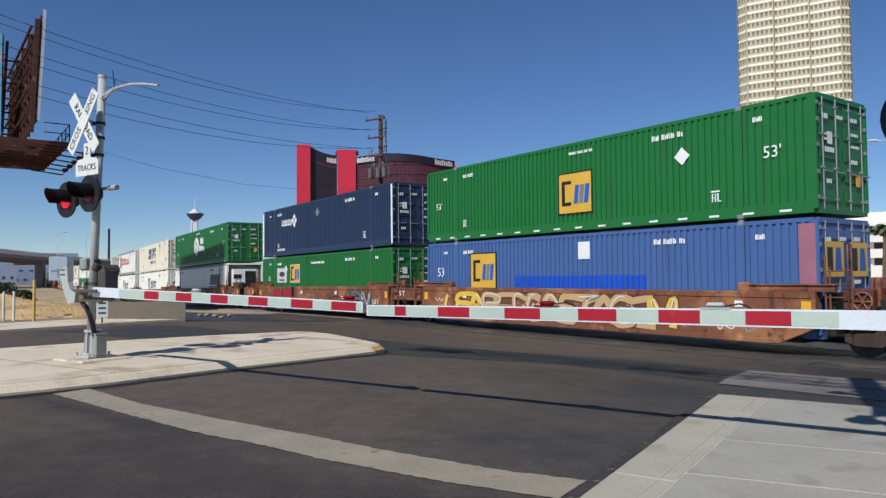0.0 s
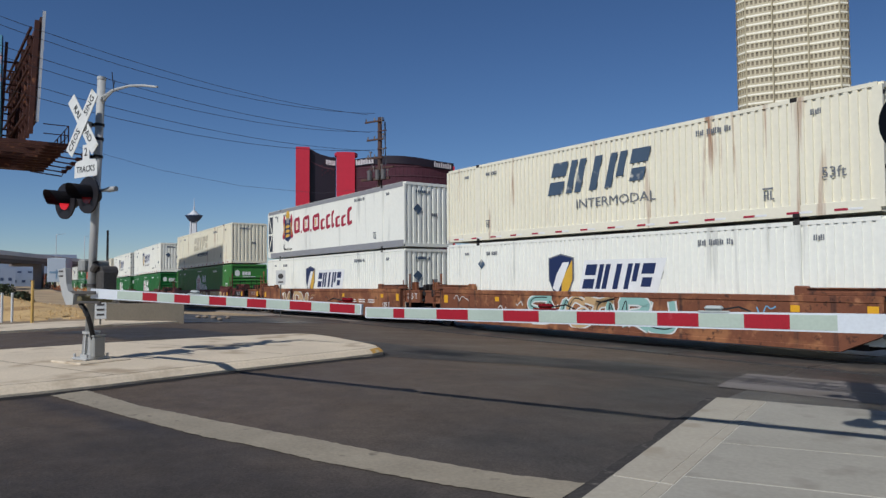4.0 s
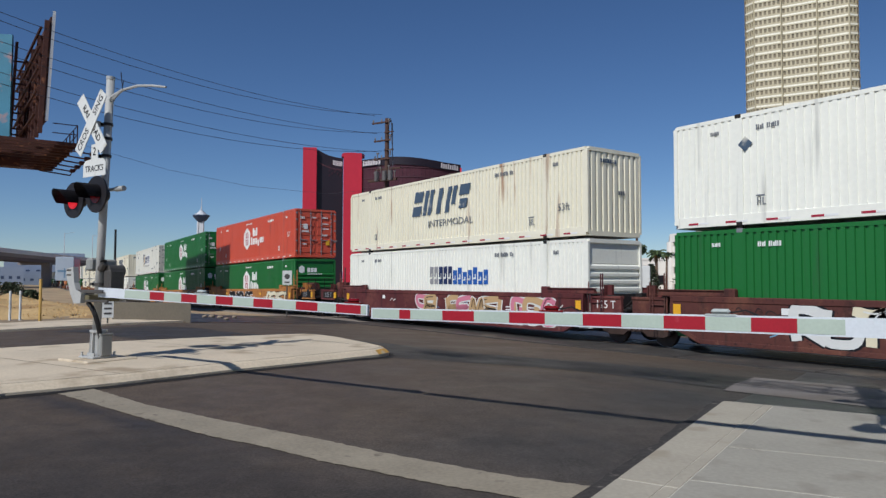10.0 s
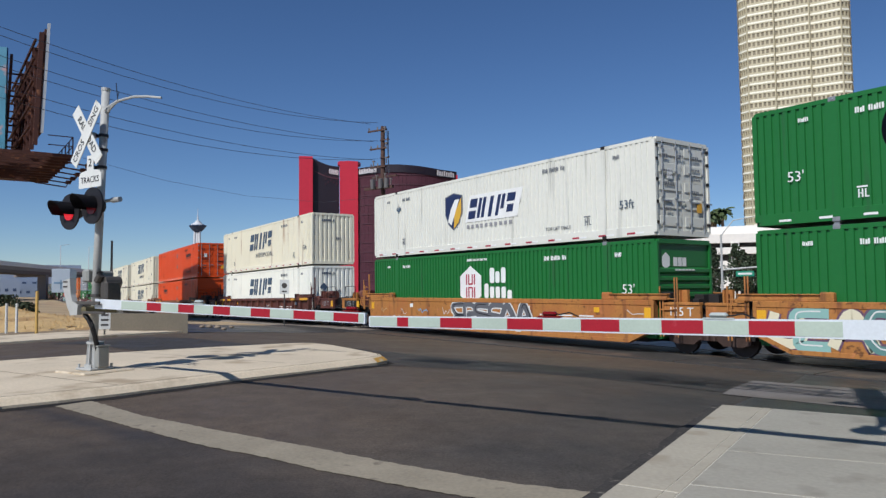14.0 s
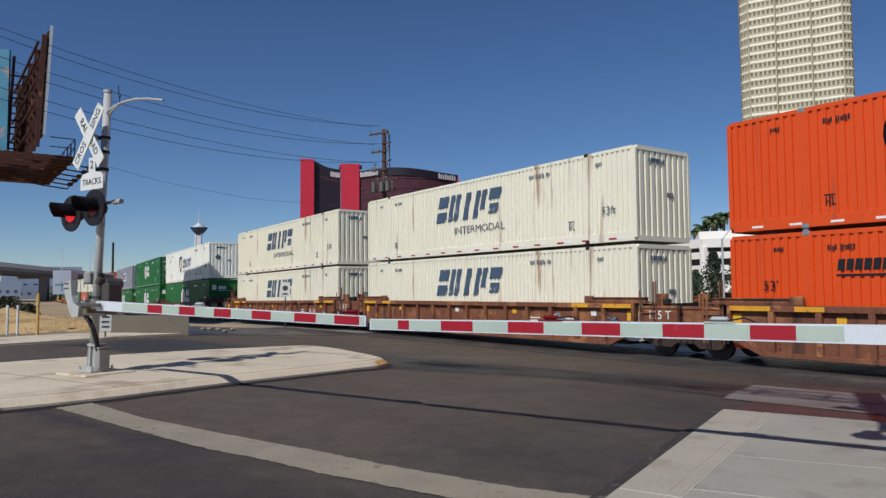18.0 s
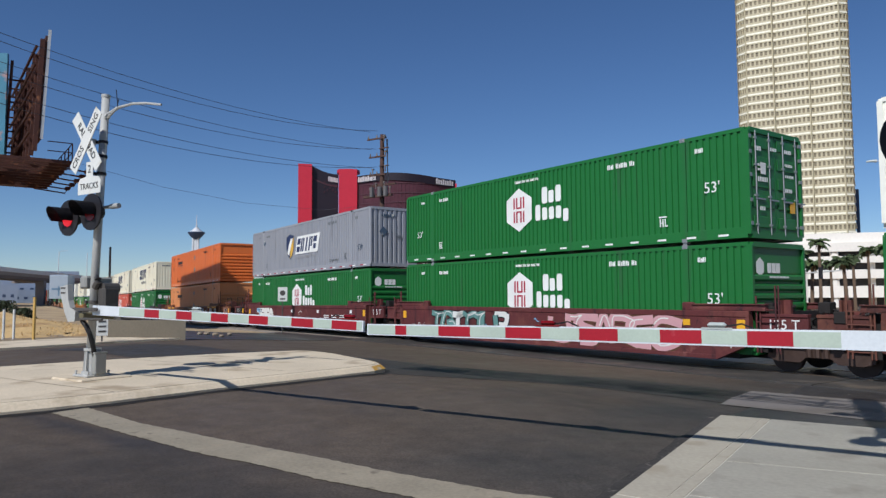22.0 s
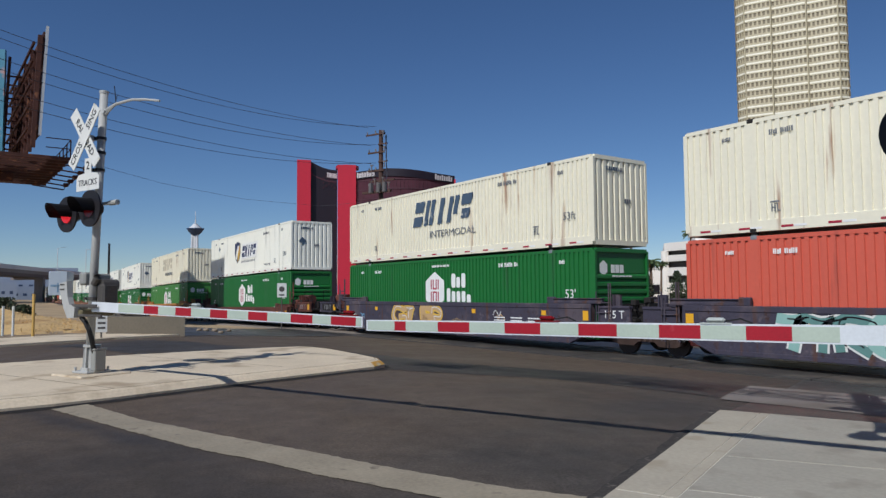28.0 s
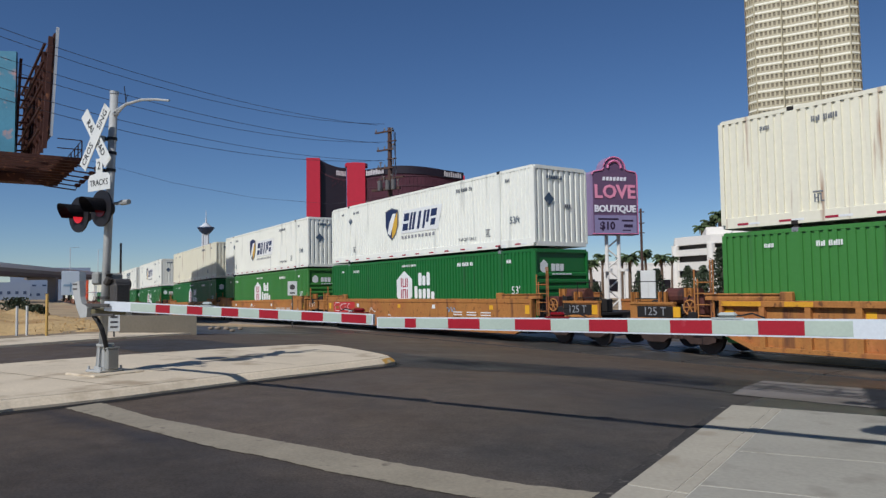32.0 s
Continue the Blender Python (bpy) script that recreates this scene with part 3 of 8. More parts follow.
def gate_mechanism(root, s):
    """Motor case, frame and counterweights at the mast; s: the way along x that the arm goes."""
    bm = B()
    box(bm, -0.34, 0.1, 1.2, -0.06, 0.36, 1.7, 0.03)
    part("motor_case", bm, box_grey, root)
    bm = B()
    box(bm, -0.14, 0.08, 1.16, 0.1, 0.32, 1.56, 0.02)
    part("gear_case", bm, box_grey, root)
    bm = B()
    tube(bm, [(0.18, 0.02, 1.5), (0.18, 0.3, 1.5)], 0.1, 14)
    box(bm, 0.09, 0.0, 1.16, 0.29, 0.28, 1.52, 0.03)
    part("motor_case", bm, steel_dark, root)
    bm = B()
    box(bm, -0.26, -0.12, 1.5, -0.08, 0.06, 1.72, 0.03)
    part("relay_case", bm, box_grey, root)
    bm = B()
    tube(bm, [(0.05, -0.02, 1.52), (0.15, -0.02, 1.62), (0.13, -0.02, 1.66)], 0.06, 8)
    part("cable_gland", bm, steel_dark, root)
    bm = B()
    tube(bm, [(-0.2 * s, -0.3, 1.08), (-0.2 * s, 0.46, 1.08)], 0.07, 14)
    part("shaft", bm, steel_dark, root)
    bm = B()
    box(bm, -0.22, -0.28, 0.98, 0.14, 0.3, 1.1, 0.02)
    part("base_frame", bm, mat_frame, root)
    for y in (-0.3, 0.44):
        bm = B()
        box(bm, -0.35 if s > 0 else -0.6, y - 0.02, 1.13, 0.6 if s > 0 else 0.35, y + 0.02, 1.185, 0.008)
        part("arm_bracket", bm, steel_dark, root)
        bm = B()
        box(bm, 0.1 if s > 0 else -0.75, y - 0.02, 0.98, 0.75 if s > 0 else -0.1, y + 0.02, 1.02, 0.008)
        part("arm_bracket", bm, steel_dark, root)
        bm = B()
        plate(bm, [(0.02 * s, 0.96), (-0.18 * s, 0.95), (-0.3 * s, 1.12), (-0.42 * s, 1.4), (-0.44 * s, 1.53), (-0.22 * s, 1.57), (-0.18 * s, 1.3), (-0.12 * s, 1.18), (0.04 * s, 1.12)], y - 0.045, y + 0.045)
        cw = part("counterweight", bm, galv, root, "silver counterweight plate")
        for z in (1.42, 1.5):
            bm = B()
            box(bm, -0.36 * s - 0.05, y - 0.052, z, -0.36 * s + 0.08, y - 0.044, z + 0.025)
            part("slot", bm, steel_dark, cw)


def gate_arm(p0, p1, white, reds, lights):
    """A striped arm between two points; white: the painted stretch; reds: stripes, in metres from the root."""
    a, b = Vector(p0), Vector(p1)
    L = (b - a).length
    d = (b - a).normalized()
    y = Vector((0, 0, 1)).cross(d).normalized()
    m = Matrix((d, y, d.cross(y))).transposed().to_4x4()
    m.translation = a
    root = thing("gate_arm", "lowered crossing gate arm with red and white reflective stripes", "gate arm", m, group="gate arms")
    h0, h1 = 0.079, 0.064
    def seg(x0, x1, material, name, label="", grow=0.0, tall=1.0):
        f0, f1 = x0 / L, x1 / L
        g0, g1 = (h0 + (h1 - h0) * f0) * tall, (h0 + (h1 - h0) * f1) * tall
        bm = B()
        w = 0.018 + grow
        v = [bm.verts.new(p) for p in ((x0, -w, -g0), (x1, -w, -g1), (x1, w, -g1), (x0, w, -g0), (x0, -w, g0), (x1, -w, g1), (x1, w, g1), (x0, w, g0))]
        for f in ((0, 1, 2, 3), (4, 7, 6, 5), (0, 4, 5, 1), (1, 5, 6, 2), (2, 6, 7, 3), (3, 7, 4, 0)):
            bm.faces.new([v[i] for i in f])
        return part(name, bm, material, root, label)
    seg(0, L, arm_metal, "arm_core", "bare aluminium arm", 0.0)
    cuts = [white[0]] + [v for r in reds for v in r] + [white[1]]
    for k, (x0, x1) in enumerate(zip(cuts, cuts[1:])):
        if x1 - x0 > 0.01:
            seg(x0, x1, arm_red if k % 2 else arm_white, "stripe", "", 0.003, 0.8)
    for x, lit in lights:
        bm = B()
        box(bm, x - 0.13, -0.025, 0.07, x + 0.13, 0.025, 0.085)
        box(bm, x - 0.08, -0.04, 0.085, x + 0.08, 0.04, 0.13, 0.02)
        part("arm_lamp", bm, lamp_shell if lit != "red" else lens_off, root)
        bm = B()
        tube(bm, [(x - 0.3, -0.02, 0.08), (x - 0.2, -0.03, 0.12), (x - 0.1, -0.02, 0.1), (x, 0, 0.11)], 0.008, 5)
        part("lamp_cable", bm, cable_m, root)
    return root


def cantilever(m, reach, over, lit_at, back_at, z0=6.15, z1=7.2, brace=False):
    """A steel mast with a truss that reaches along -x over the road, carrying flashers."""
    root = thing("signal_gantry", "galvanised steel cantilever carrying crossing flashers over the road", "signal gantry", m, group="signal gantries")
    bm = B()
    tube(bm, [(0, 0, -0.3), (0, 0, z1 + 0.9)], 0.19, 14, 0.15)
    part("mast", bm, galv, root, smooth=True)
    bm = B()
    box(bm, -0.4, -0.4, -0.3, 0.4, 0.4, 0.06, 0.02)
    part("base_plate", bm, galv, root)
    n = round(reach + over)
    for y in (-0.25, 0.35):
        for z in (z0, z1):
            bm = B()
            tube(bm, [(over, y, z), (-reach, y, z)], 0.05, 6)
            part("chord", bm, galv, root)
        for k in range(n + 1):
            x = over - k * (reach + over) / n
            bm = B()
            tube(bm, [(x, y, z0), (x, y, z1)], 0.035, 5)
            part("upright", bm, galv, root)
            if k < n:
                x2 = over - (k + 1) * (reach + over) / n
                bm = B()
                tube(bm, [(x, y, z1 if k % 2 else z0), (x2, y, z0 if k % 2 else z1)], 0.03, 5)
                part("diagonal", bm, galv, root)
    if not brace:
        bm = B()
        box(bm, -reach, -0.5, z0 - 0.12, over, 0.45, z0 - 0.07)
        part("walkway", bm, galv, root)
    else:
        # added out of view: a slanted brace that casts the leaning footpath shadow
        bm = B()
        plate(bm, [(-0.74, 4.15), (-0.32, 4.15), (-1.0, z1 + 1.1), (-1.42, z1 + 1.1)], -0.12, 0.22)
        part("shadow_brace", bm, galv, root)
        bm = B()
        box(bm, -0.72, -0.1, 4.15, 0.0, 0.2, 4.35)
        part("brace_bracket", bm, galv, root)
        # unseen discs and their brackets, added to throw round shadows on the ground
        bm = B()
        tube(bm, [(0, 0, 4.8), (-0.3, -0.5, 4.8), (-0.75, -0.85, 4.8)], 0.03, 6)
        tube(bm, [(-0.75, -0.85, 4.5), (-0.75, -0.85, 5.45)], 0.03, 6)
        part("shade_disc_bracket", bm, galv, root)
        for x, y, z, r in ((-0.82, -0.9, 4.65, 0.17), (-0.5, -0.9, 4.6, 0.17), (-1.3, -0.5, 7.3, 0.16), (-1.0, -0.5, 7.3, 0.16)):
            bm = B()
            tube(bm, [(x, y - 0.13, z), (x, y - 0.09, z)], r, 20)
            tube(bm, [(x, y - 0.09, z), (x, y + 0.15, z)], r * 0.7, 14, r * 0.5)
            tube(bm, [(x, y, z), (-0.75 if z < 6 else -1.15, y, z)], 0.025, 6)
            part("flasher_or_shade_disc", bm, black_m, root)
        bm = B()
        tube(bm, [(-1.15, 0.1, 7.3), (-1.15, -0.5, 7.3)], 0.03, 6)
        part("shade_disc_bracket", bm, galv, root)
    for x, lit in lit_at:
        flasher(root, x, -0.45, z0 + 0.55, lit)
    for x in back_at:
        bm = B()
        tube(bm, [(x, -0.3, z0 + 0.5), (x, -0.42, z0 + 0.5), (x, -0.6, z0 + 0.5)], 0.26, 16, 0.1)
        part("flasher_or_shade_disc", bm, galv, root)
    return root


LEFT = (*rp(-11.58, 6.83), 0.59)
RIGHT = (*rp(0.58, 6.95), 0.47)
face = 111.0 - 90.0                      # the masts face back along the road
way = math.atan2(LEFT[1], LEFT[0]) - math.pi / 2 - radians(face)
left_mast = gate_mast(pose(*LEFT), face, (True, False), (0.03 * math.cos(way), 0.03 * math.sin(way)))
gate_mechanism(left_mast, 1)
right_mast = gate_mast(pose(*RIGHT), face, (False, False), out=-0.43)
gate_mechanism(right_mast, -1)
LR = ((-9.79, -9.43), (-9.02, -8.66), (-8.24, -7.88), (-7.46, -7.09), (-6.66, -6.28), (-5.97, -5.57))
gate_arm((*rp(-11.2, 6.6), 1.735), (*rp(-5.47, 6.6), 1.585), (0.75, 5.71), [(a + 11.2, c + 11.2) for a, c in LR], ((2.62, ""), (5.5, "red")))
RR = ((-1.19, -0.83), (-1.94, -1.57), (-2.73, -2.34), (-3.55, -3.14), (-4.39, -3.98), (-4.99, -4.83))
gate_arm((*rp(-0.14, 6.6), 1.575), (*rp(-5.41, 6.6), 1.55), (0.34, 5.25), [(-c - 0.14, -a - 0.14) for a, c in RR], ((1.3, ""), (2.93, "red")))
cantilever(pose(*rp(0.4, 4.6), 0.45, 0, 0, face), 9.7, 0.3, ((-4.5, True), (-3.8, False), (-9.2, True), (-8.6, False)), (), 7.9, 8.8, True)

# ================================================================ beyond the crossing
def bd(bearing, d, z=None):
    """A place at a compass turn (degrees from x) and distance from the eye."""
    a = radians(bearing)
    p = (d * math.cos(a), d * math.sin(a))
    return p if z is None else (*p, z)


rust_m = mat("rusty_steel", lin(82, 50, 42), 0.75, 0.2, var=0.35, scale=2, fine=20, dirt=lin(150, 100, 70), dirt_at=0.6)
poster_blue = mat("poster_blue", lin(70, 132, 158), 0.5, var=0.3, scale=0.7, dirt=lin(190, 140, 130), dirt_at=0.56)
poster_back = mat("panel_back", lin(74, 44, 36), 0.7, var=0.3, scale=1.2, dirt=lin(190, 132, 90), dirt_at=0.6)
pale_edge = mat("panel_edge", lin(196, 200, 204), 0.5)

# ---- billboard on a steel column, two faces in a V
bill = thing("billboard", "large rusty steel two-faced billboard seen from behind with a catwalk", "billboard")
A0, A1 = Vector((-45.0, 4.45)), Vector((-57.5, 4.25))
Z0, Z1 = 10.9, 16.75
n = Vector((0, 1))
bm = B()
slab(bm, [(A0.x, A0.y + 0.1), (A1.x, A1.y + 0.1), (A1.x, A1.y + 0.35), (A0.x, A0.y + 0.35)], Z0, Z1)
part("panel", bm, poster_back, bill)
bm = B()
slab(bm, [(A0.x + 0.01, A0.y + 0.2), (A0.x + 0.04, A0.y + 0.2), (A0.x + 0.04, A0.y + 0.36), (A0.x + 0.01, A0.y + 0.36)], Z0 - 0.1, Z1 + 0.35)
part("edge_trim", bm, pale_edge, bill)
for k in range(9):
    bm = B()
    f = k / 8
    p = A0.lerp(A1, f)
    box(bm, p.x - 0.09, p.y - 0.16, Z0 - 0.8, p.x + 0.09, p.y + 0.08, Z1 - 0.25 - 0.5 * (k % 2))
    part("upright", bm, rust_m, bill)
for z in (Z0 + 0.3, Z0 + 1.6, Z0 + 2.9, Z0 + 4.2, Z0 + 5.2):
    bm = B()
    tube(bm, [(A0.x - 0.2, A0.y - 0.3, z), (A1.x, A1.y - 0.3, z)], 0.08, 6)
    part("stringer", bm, rust_m, bill)
B0, B1 = Vector((-50.0, 3.2)), Vector((-56.0, -8.5))
d2 = (B1 - B0).normalized()
n2 = Vector((-d2.y, d2.x))
bm = B()
slab(bm, [(B0.x, B0.y), (B1.x, B1.y), (B1.x - 0.25, B1.y + 0.1), (B0.x - 0.25, B0.y + 0.1)], Z0 - 0.4, Z1 + 0.1)
part("poster_face", bm, poster_blue, bill, "faded blue printed poster face")
for k in range(6):
    bm = B()
    p = B0.lerp(B1, k / 5) + Vector((-0.4, 0.15))
    box(bm, p.x - 0.08, p.y - 0.08, Z0 - 0.8, p.x + 0.08, p.y + 0.08, Z1 - 0.2)
    part("upright", bm, rust_m, bill)
for zz in (11.2, 12.6, 14.0, 15.4):
    for f in (0.15, 0.45, 0.75):
        bm = B()
        p, q = A0.lerp(A1, 0.35 + f * 0.6), B0.lerp(B1, f)
        tube(bm, [(p.x, p.y - 0.2, zz), (q.x, q.y, zz)], 0.06, 5)
        part("cross_brace", bm, rust_m, bill)
# catwalk in front of the rear panel, with rail, outriggers and lamp arms
zc = 9.9
for k in range(3):
    bm = B()
    y = 5.2 + k * 0.42
    box(bm, A1.x - 0.4, y, zc, A0.x - 1.4, y + 0.34, zc + 0.06)
    part("catwalk_plank", bm, rust_m, bill)
x = A1.x
while x < A0.x - 1.0:
    bm = B()
    box(bm, x - 0.08, 1.2, zc - 0.22, x + 0.08, 6.4, zc - 0.02)
    part("outrigger", bm, rust_m, bill)
    x += 1.15
bm = B()
for k in range(8):
    x = A0.x - 1.4 - k * 1.5
    tube(bm, [(x, 6.4, zc), (x, 6.4, zc + 1.1)], 0.035, 6)
for z in (zc + 0.55, zc + 1.1):
    tube(bm, [(A0.x - 1.4, 6.4, z), (A1.x, 6.4, z)], 0.03, 6)
    tube(bm, [(A0.x - 1.4, 6.4, z), (A0.x - 1.4, 5.1, z)], 0.03, 6)
part("railing", bm, rust_m, bill)
for k in range(6):
    x = A0.x - 2.6 - k * 2.1
    bm = B()
    tube(bm, [(x, 5.6, zc - 0.15), (x, 7.6, zc - 0.35), (x, 7.75, zc - 0.05)], 0.05, 6)
    box(bm, x - 0.25, 7.6, zc - 0.1, x + 0.25, 7.9, zc + 0.12)
    part("lamp_arm", bm, rust_m, bill)
bm = B()
box(bm, -56.5, 0.9, zc - 0.75, -44.6, 1.5, zc - 0.2)
box(bm, -53.4, -8.8, zc - 0.75, -52.6, 4.0, zc - 0.2)
part("main_beam", bm, rust_m, bill)
bm = B()
tube(bm, [(-52.4, 0.6, -0.6), (-52.4, 0.6, zc - 0.2)], 0.55, 20)
part("column", bm, rust_m, bill, smooth=True)

# the rear panel and its frame lean a little
for ob in bill.children:
    if ob.name.split(".")[0] in ("panel", "edge_trim", "upright", "stringer"):
        for v in ob.data.vertices:
            v.co.y += 0.042 * max(0.0, v.co.z - Z0) - 0.1

bill.matrix_world = Matrix.Translation((0, 0, 1.95)) @ Matrix.Scale(1.044, 4) @ Matrix.Translation((0, 0, -1.95))

# ---- utility pole with three arms, transformers and its wires
pole_wood = mat("weathered_pole", lin(84, 62, 54), 0.85, var=0.25, scale=3, fine=30)
wire_m = mat("wire", lin(64, 62, 70), 0.5)
ceramic = mat("insulator", lin(120, 112, 108), 0.4)
can_m = mat("transformer_grey", lin(112, 108, 106), 0.5, 0.3)


def utility_pole(x, y, cans, up=0.0):
    root = thing("utility_pole", "tall brown wooden power pole with crossarms and wires", "utility pole", pose(x, y, rail_z(x) - 0.2, 0, 0, 21), group="utility poles")
    bm = B()
    tube(bm, [(0, 0, 0), (0, 0, 12.3 + up)], 0.19, 12, 0.13)
    part("post", bm, pole_wood, root)
    for z, w in ((12.05, 1.05), (10.9, 0.9), (9.75, 0.9)):
        bm = B()
        z += up
        box(bm, -w, -0.2, z - 0.045, w * 0.4, -0.1, z + 0.045)
        arm = part("crossarm", bm, pole_wood, root)
        for xx in (-w + 0.08, -0.3):
            bm = B()
            tube(bm, [(xx, -0.15, z + 0.06), (xx, -0.15, z + 0.24)], 0.05, 8, 0.03)
            part("insulator", bm, ceramic, arm)
    if cans:
        for k, xx in enumerate((-0.5, 0.1, 0.55)):
            bm = B()
            tube(bm, [(xx, -0.38, 8.35), (xx, -0.38, 8.95)], 0.15, 12)
            part("transformer", bm, can_m, root)
        bm = B()
        box(bm, -1.3, -0.25, 8.35, 0.9, -0.1, 8.5)
        box(bm, -1.0, 0.05, 9.1, 1.0, 0.15, 9.2)
        part("rack", bm, pole_wood, root)
        for xx, z in ((-0.75, 8.75), (-0.3, 9.05), (0.35, 9.1), (0.8, 8.75), (0.45, 10.1), (0.45, 11.0), (0.35, 12.0), (-0.55, 9.95)):
            bm = B()
            tube(bm, [(xx, -0.25, z - 0.2), (xx + 0.05, -0.3, z + 0.2)], 0.035, 6)
            box(bm, xx - 0.06, -0.3, z + 0.12, xx + 0.1, -0.2, z + 0.2)
            part("fuse_cutout", bm, ceramic, root)
        for z in (10.3, 11.4):
            bm = B()
            box(bm, -0.1, -0.18, z - 0.03, 0.62, -0.1, z + 0.03)
            part("crossarm", bm, pole_wood, root)
        bm = B()
        tube(bm, [(0.25, 0.1, 12.2), (0.32, 0.1, 10.6), (0.5, 0, 9.4), (0.55, -0.3, 9.0)], 0.02, 5)
        tube(bm, [(-0.7, -0.1, 9.8), (-0.45, -0.2, 9.4), (-0.5, -0.38, 9.0)], 0.015, 5)
        tube(bm, [(0.35, 0.1, 12.0), (0.35, 0.1, 8.4)], 0.03, 5)
        part("drop_wires", bm, wire_m, root)
    return root


P0 = Vector((-37.8, 22.5))
P1 = P0 - Vector((RD.x, RD.y)) * 46
utility_pole(P0.x, P0.y, True)
utility_pole(P1.x, P1.y, False, 4.6)
rn = Vector((RN.x, RN.y))
for z, w in ((12.3, 1.05), (11.15, 0.9), (10.0, 0.9)):
    for xx, rise, sag in ((-w + 0.08, 4.4, 2.52), (-0.4, 4.9, 3.3)):
        bm = B()
        pts = []
        for k in range(25):
            f = k / 24
            q = P0.lerp(P1, f) + rn * xx
            pts.append((q.x, q.y, z + rise * f - sag * 4 * f * (1 - f)))
        tube(bm, pts, 0.012, 5)
        tagged(part("power_line", bm, wire_m), "thin dark overhead power line between poles", "power line", group="power lines")
bm = B()
tube(bm, [bd(171.5, 39, 8.5), bd(166, 41.5, 7.95), bd(160, 44, 7.55), bd(154, 45.5, 7.4), bd(149.2, 43.9, 7.6)], 0.008, 5)
tagged(part("telephone_line", bm, wire_m), "thin sagging overhead telephone line", "power line")

# ---- hotel with red fins and a dark curved front
hotel_red = mat("hotel_red", lin(196, 40, 62), 0.5, var=0.06, scale=0.05, fine=0.4)
hotel_dark = mat("hotel_dark_glass", lin(84, 52, 62), 0.8, spec=0.1, var=0.2, scale=0.04, fine=0.25)
led_dark = mat("led_wall_dark", lin(34, 24, 34), 0.4, var=0.3, scale=0.05)
hotel_line = mat("hotel_seam", lin(82, 51, 61), 0.8)
sign_pale = mat("hotel_sign", lin(206, 200, 202), 0.5)
hotel = thing("hotel_building", "tall hotel with red fins and a dark curved glass front", "building")
HD = 500
hz = lambda e: 1.95 + HD * math.tan(radians(e))
def block(name, b0, b1, z0, z1, material, parent, depth=26, d=HD, label=""):
    bm = B()
    slab(bm, [bd(b0, d), bd(b1, d), bd(b1, d + depth), bd(b0, d + depth)], z0, z1)
    return part(name, bm, material, parent, label)
block("fin", 155.93, 154.85, -2, hz(10.45), hotel_red, hotel, 30, label="red wall fin")
bm = B()
us = spread(0, 1, 0.05)
def ledtop(f): return hz(10.42 - 0.66 * (1 - (1 - f) ** 2))
lo = [bm.verts.new((*bd(154.85 - 2.1 * f, HD + 4), -2)) for f in us]
hi = [bm.verts.new((*bd(154.85 - 2.1 * f, HD + 4), ledtop(f))) for f in us]
bk = [bm.verts.new((*bd(154.85 - 2.1 * f, HD + 24), ledtop(f))) for f in us]
for i in range(len(us) - 1):
    bm.faces.new((lo[i], lo[i + 1], hi[i + 1], hi[i]))
    bm.faces.new((hi[i], hi[i + 1], bk[i + 1], bk[i]))
part("screen_wall", bm, led_dark, hotel, "dark video screen wall")
block("fin", 152.72, 151.25, -2, hz(10.08), hotel_red, hotel, 26, HD - 2, label="red wall fin")
bm = B()
cx, cy = bd(151.95, HD + 8)
slab(bm, [(cx + 8.2 * math.cos(a), cy + 8.2 * math.sin(a)) for a in [2 * math.pi * k / 24 for k in range(24)]], hz(9.9), hz(10.14))
part("fin_cap", bm, hotel_red, hotel)
bm = B()
us = spread(0, 1, 0.04)
def curve(f, extra=0): return bd(151.25 - 8.0 * f, HD - 14 * math.sin(math.pi * f) + extra)
def ctop(f): return hz(9.52 + 0.12 * math.sin(math.pi * min(1, f * 1.2)) - 0.42 * max(0, f - 0.3))
lo = [bm.verts.new((*curve(f), -2)) for f in us]
hi = [bm.verts.new((*curve(f), ctop(f))) for f in us]
bk = [bm.verts.new((*curve(f, 25), ctop(f))) for f in us]
for i in range(len(us) - 1):
    bm.faces.new((lo[i], lo[i + 1], hi[i + 1], hi[i]))
    bm.faces.new((hi[i], hi[i + 1], bk[i + 1], bk[i]))
part("curved_front", bm, hotel_dark, hotel, "dark purple-brown curved glass front")
bm = B()
for k in range(26):
    f = k / 26 + 0.02
    for z in (0,):
        p, q = curve(f, -0.4), curve(f + 0.004, -0.4)
        bm.faces.new([bm.verts.new(v) for v in ((*p, 5), (*q, 5), (*q, ctop(f) - 6), (*p, ctop(f) - 6))])
part("mullions", bm, hotel_line, hotel)
bm = B()
for k in range(1, 13):
    z = k * 6.6
    for i in range(len(us) - 1):
        p, q = curve(us[i], -0.45), curve(us[i + 1], -0.45)
        bm.faces.new([bm.verts.new(v) for v in ((*p, z), (*q, z), (*q, z + 0.6), (*p, z + 0.6))])
part("floor_seams", bm, hotel_line, hotel)
bm = B()
for i in range(len(us) - 1):
    p, q = curve(us[i], -0.7), curve(us[i + 1], -0.7)
    bm.faces.new([bm.verts.new(v) for v in ((*p, ctop(us[i]) - 5.2), (*q, ctop(us[i + 1]) - 5.2), (*q, ctop(us[i + 1]) + 0.2), (*p, ctop(us[i]) + 0.2))])
part("parapet", bm, led_dark, hotel)
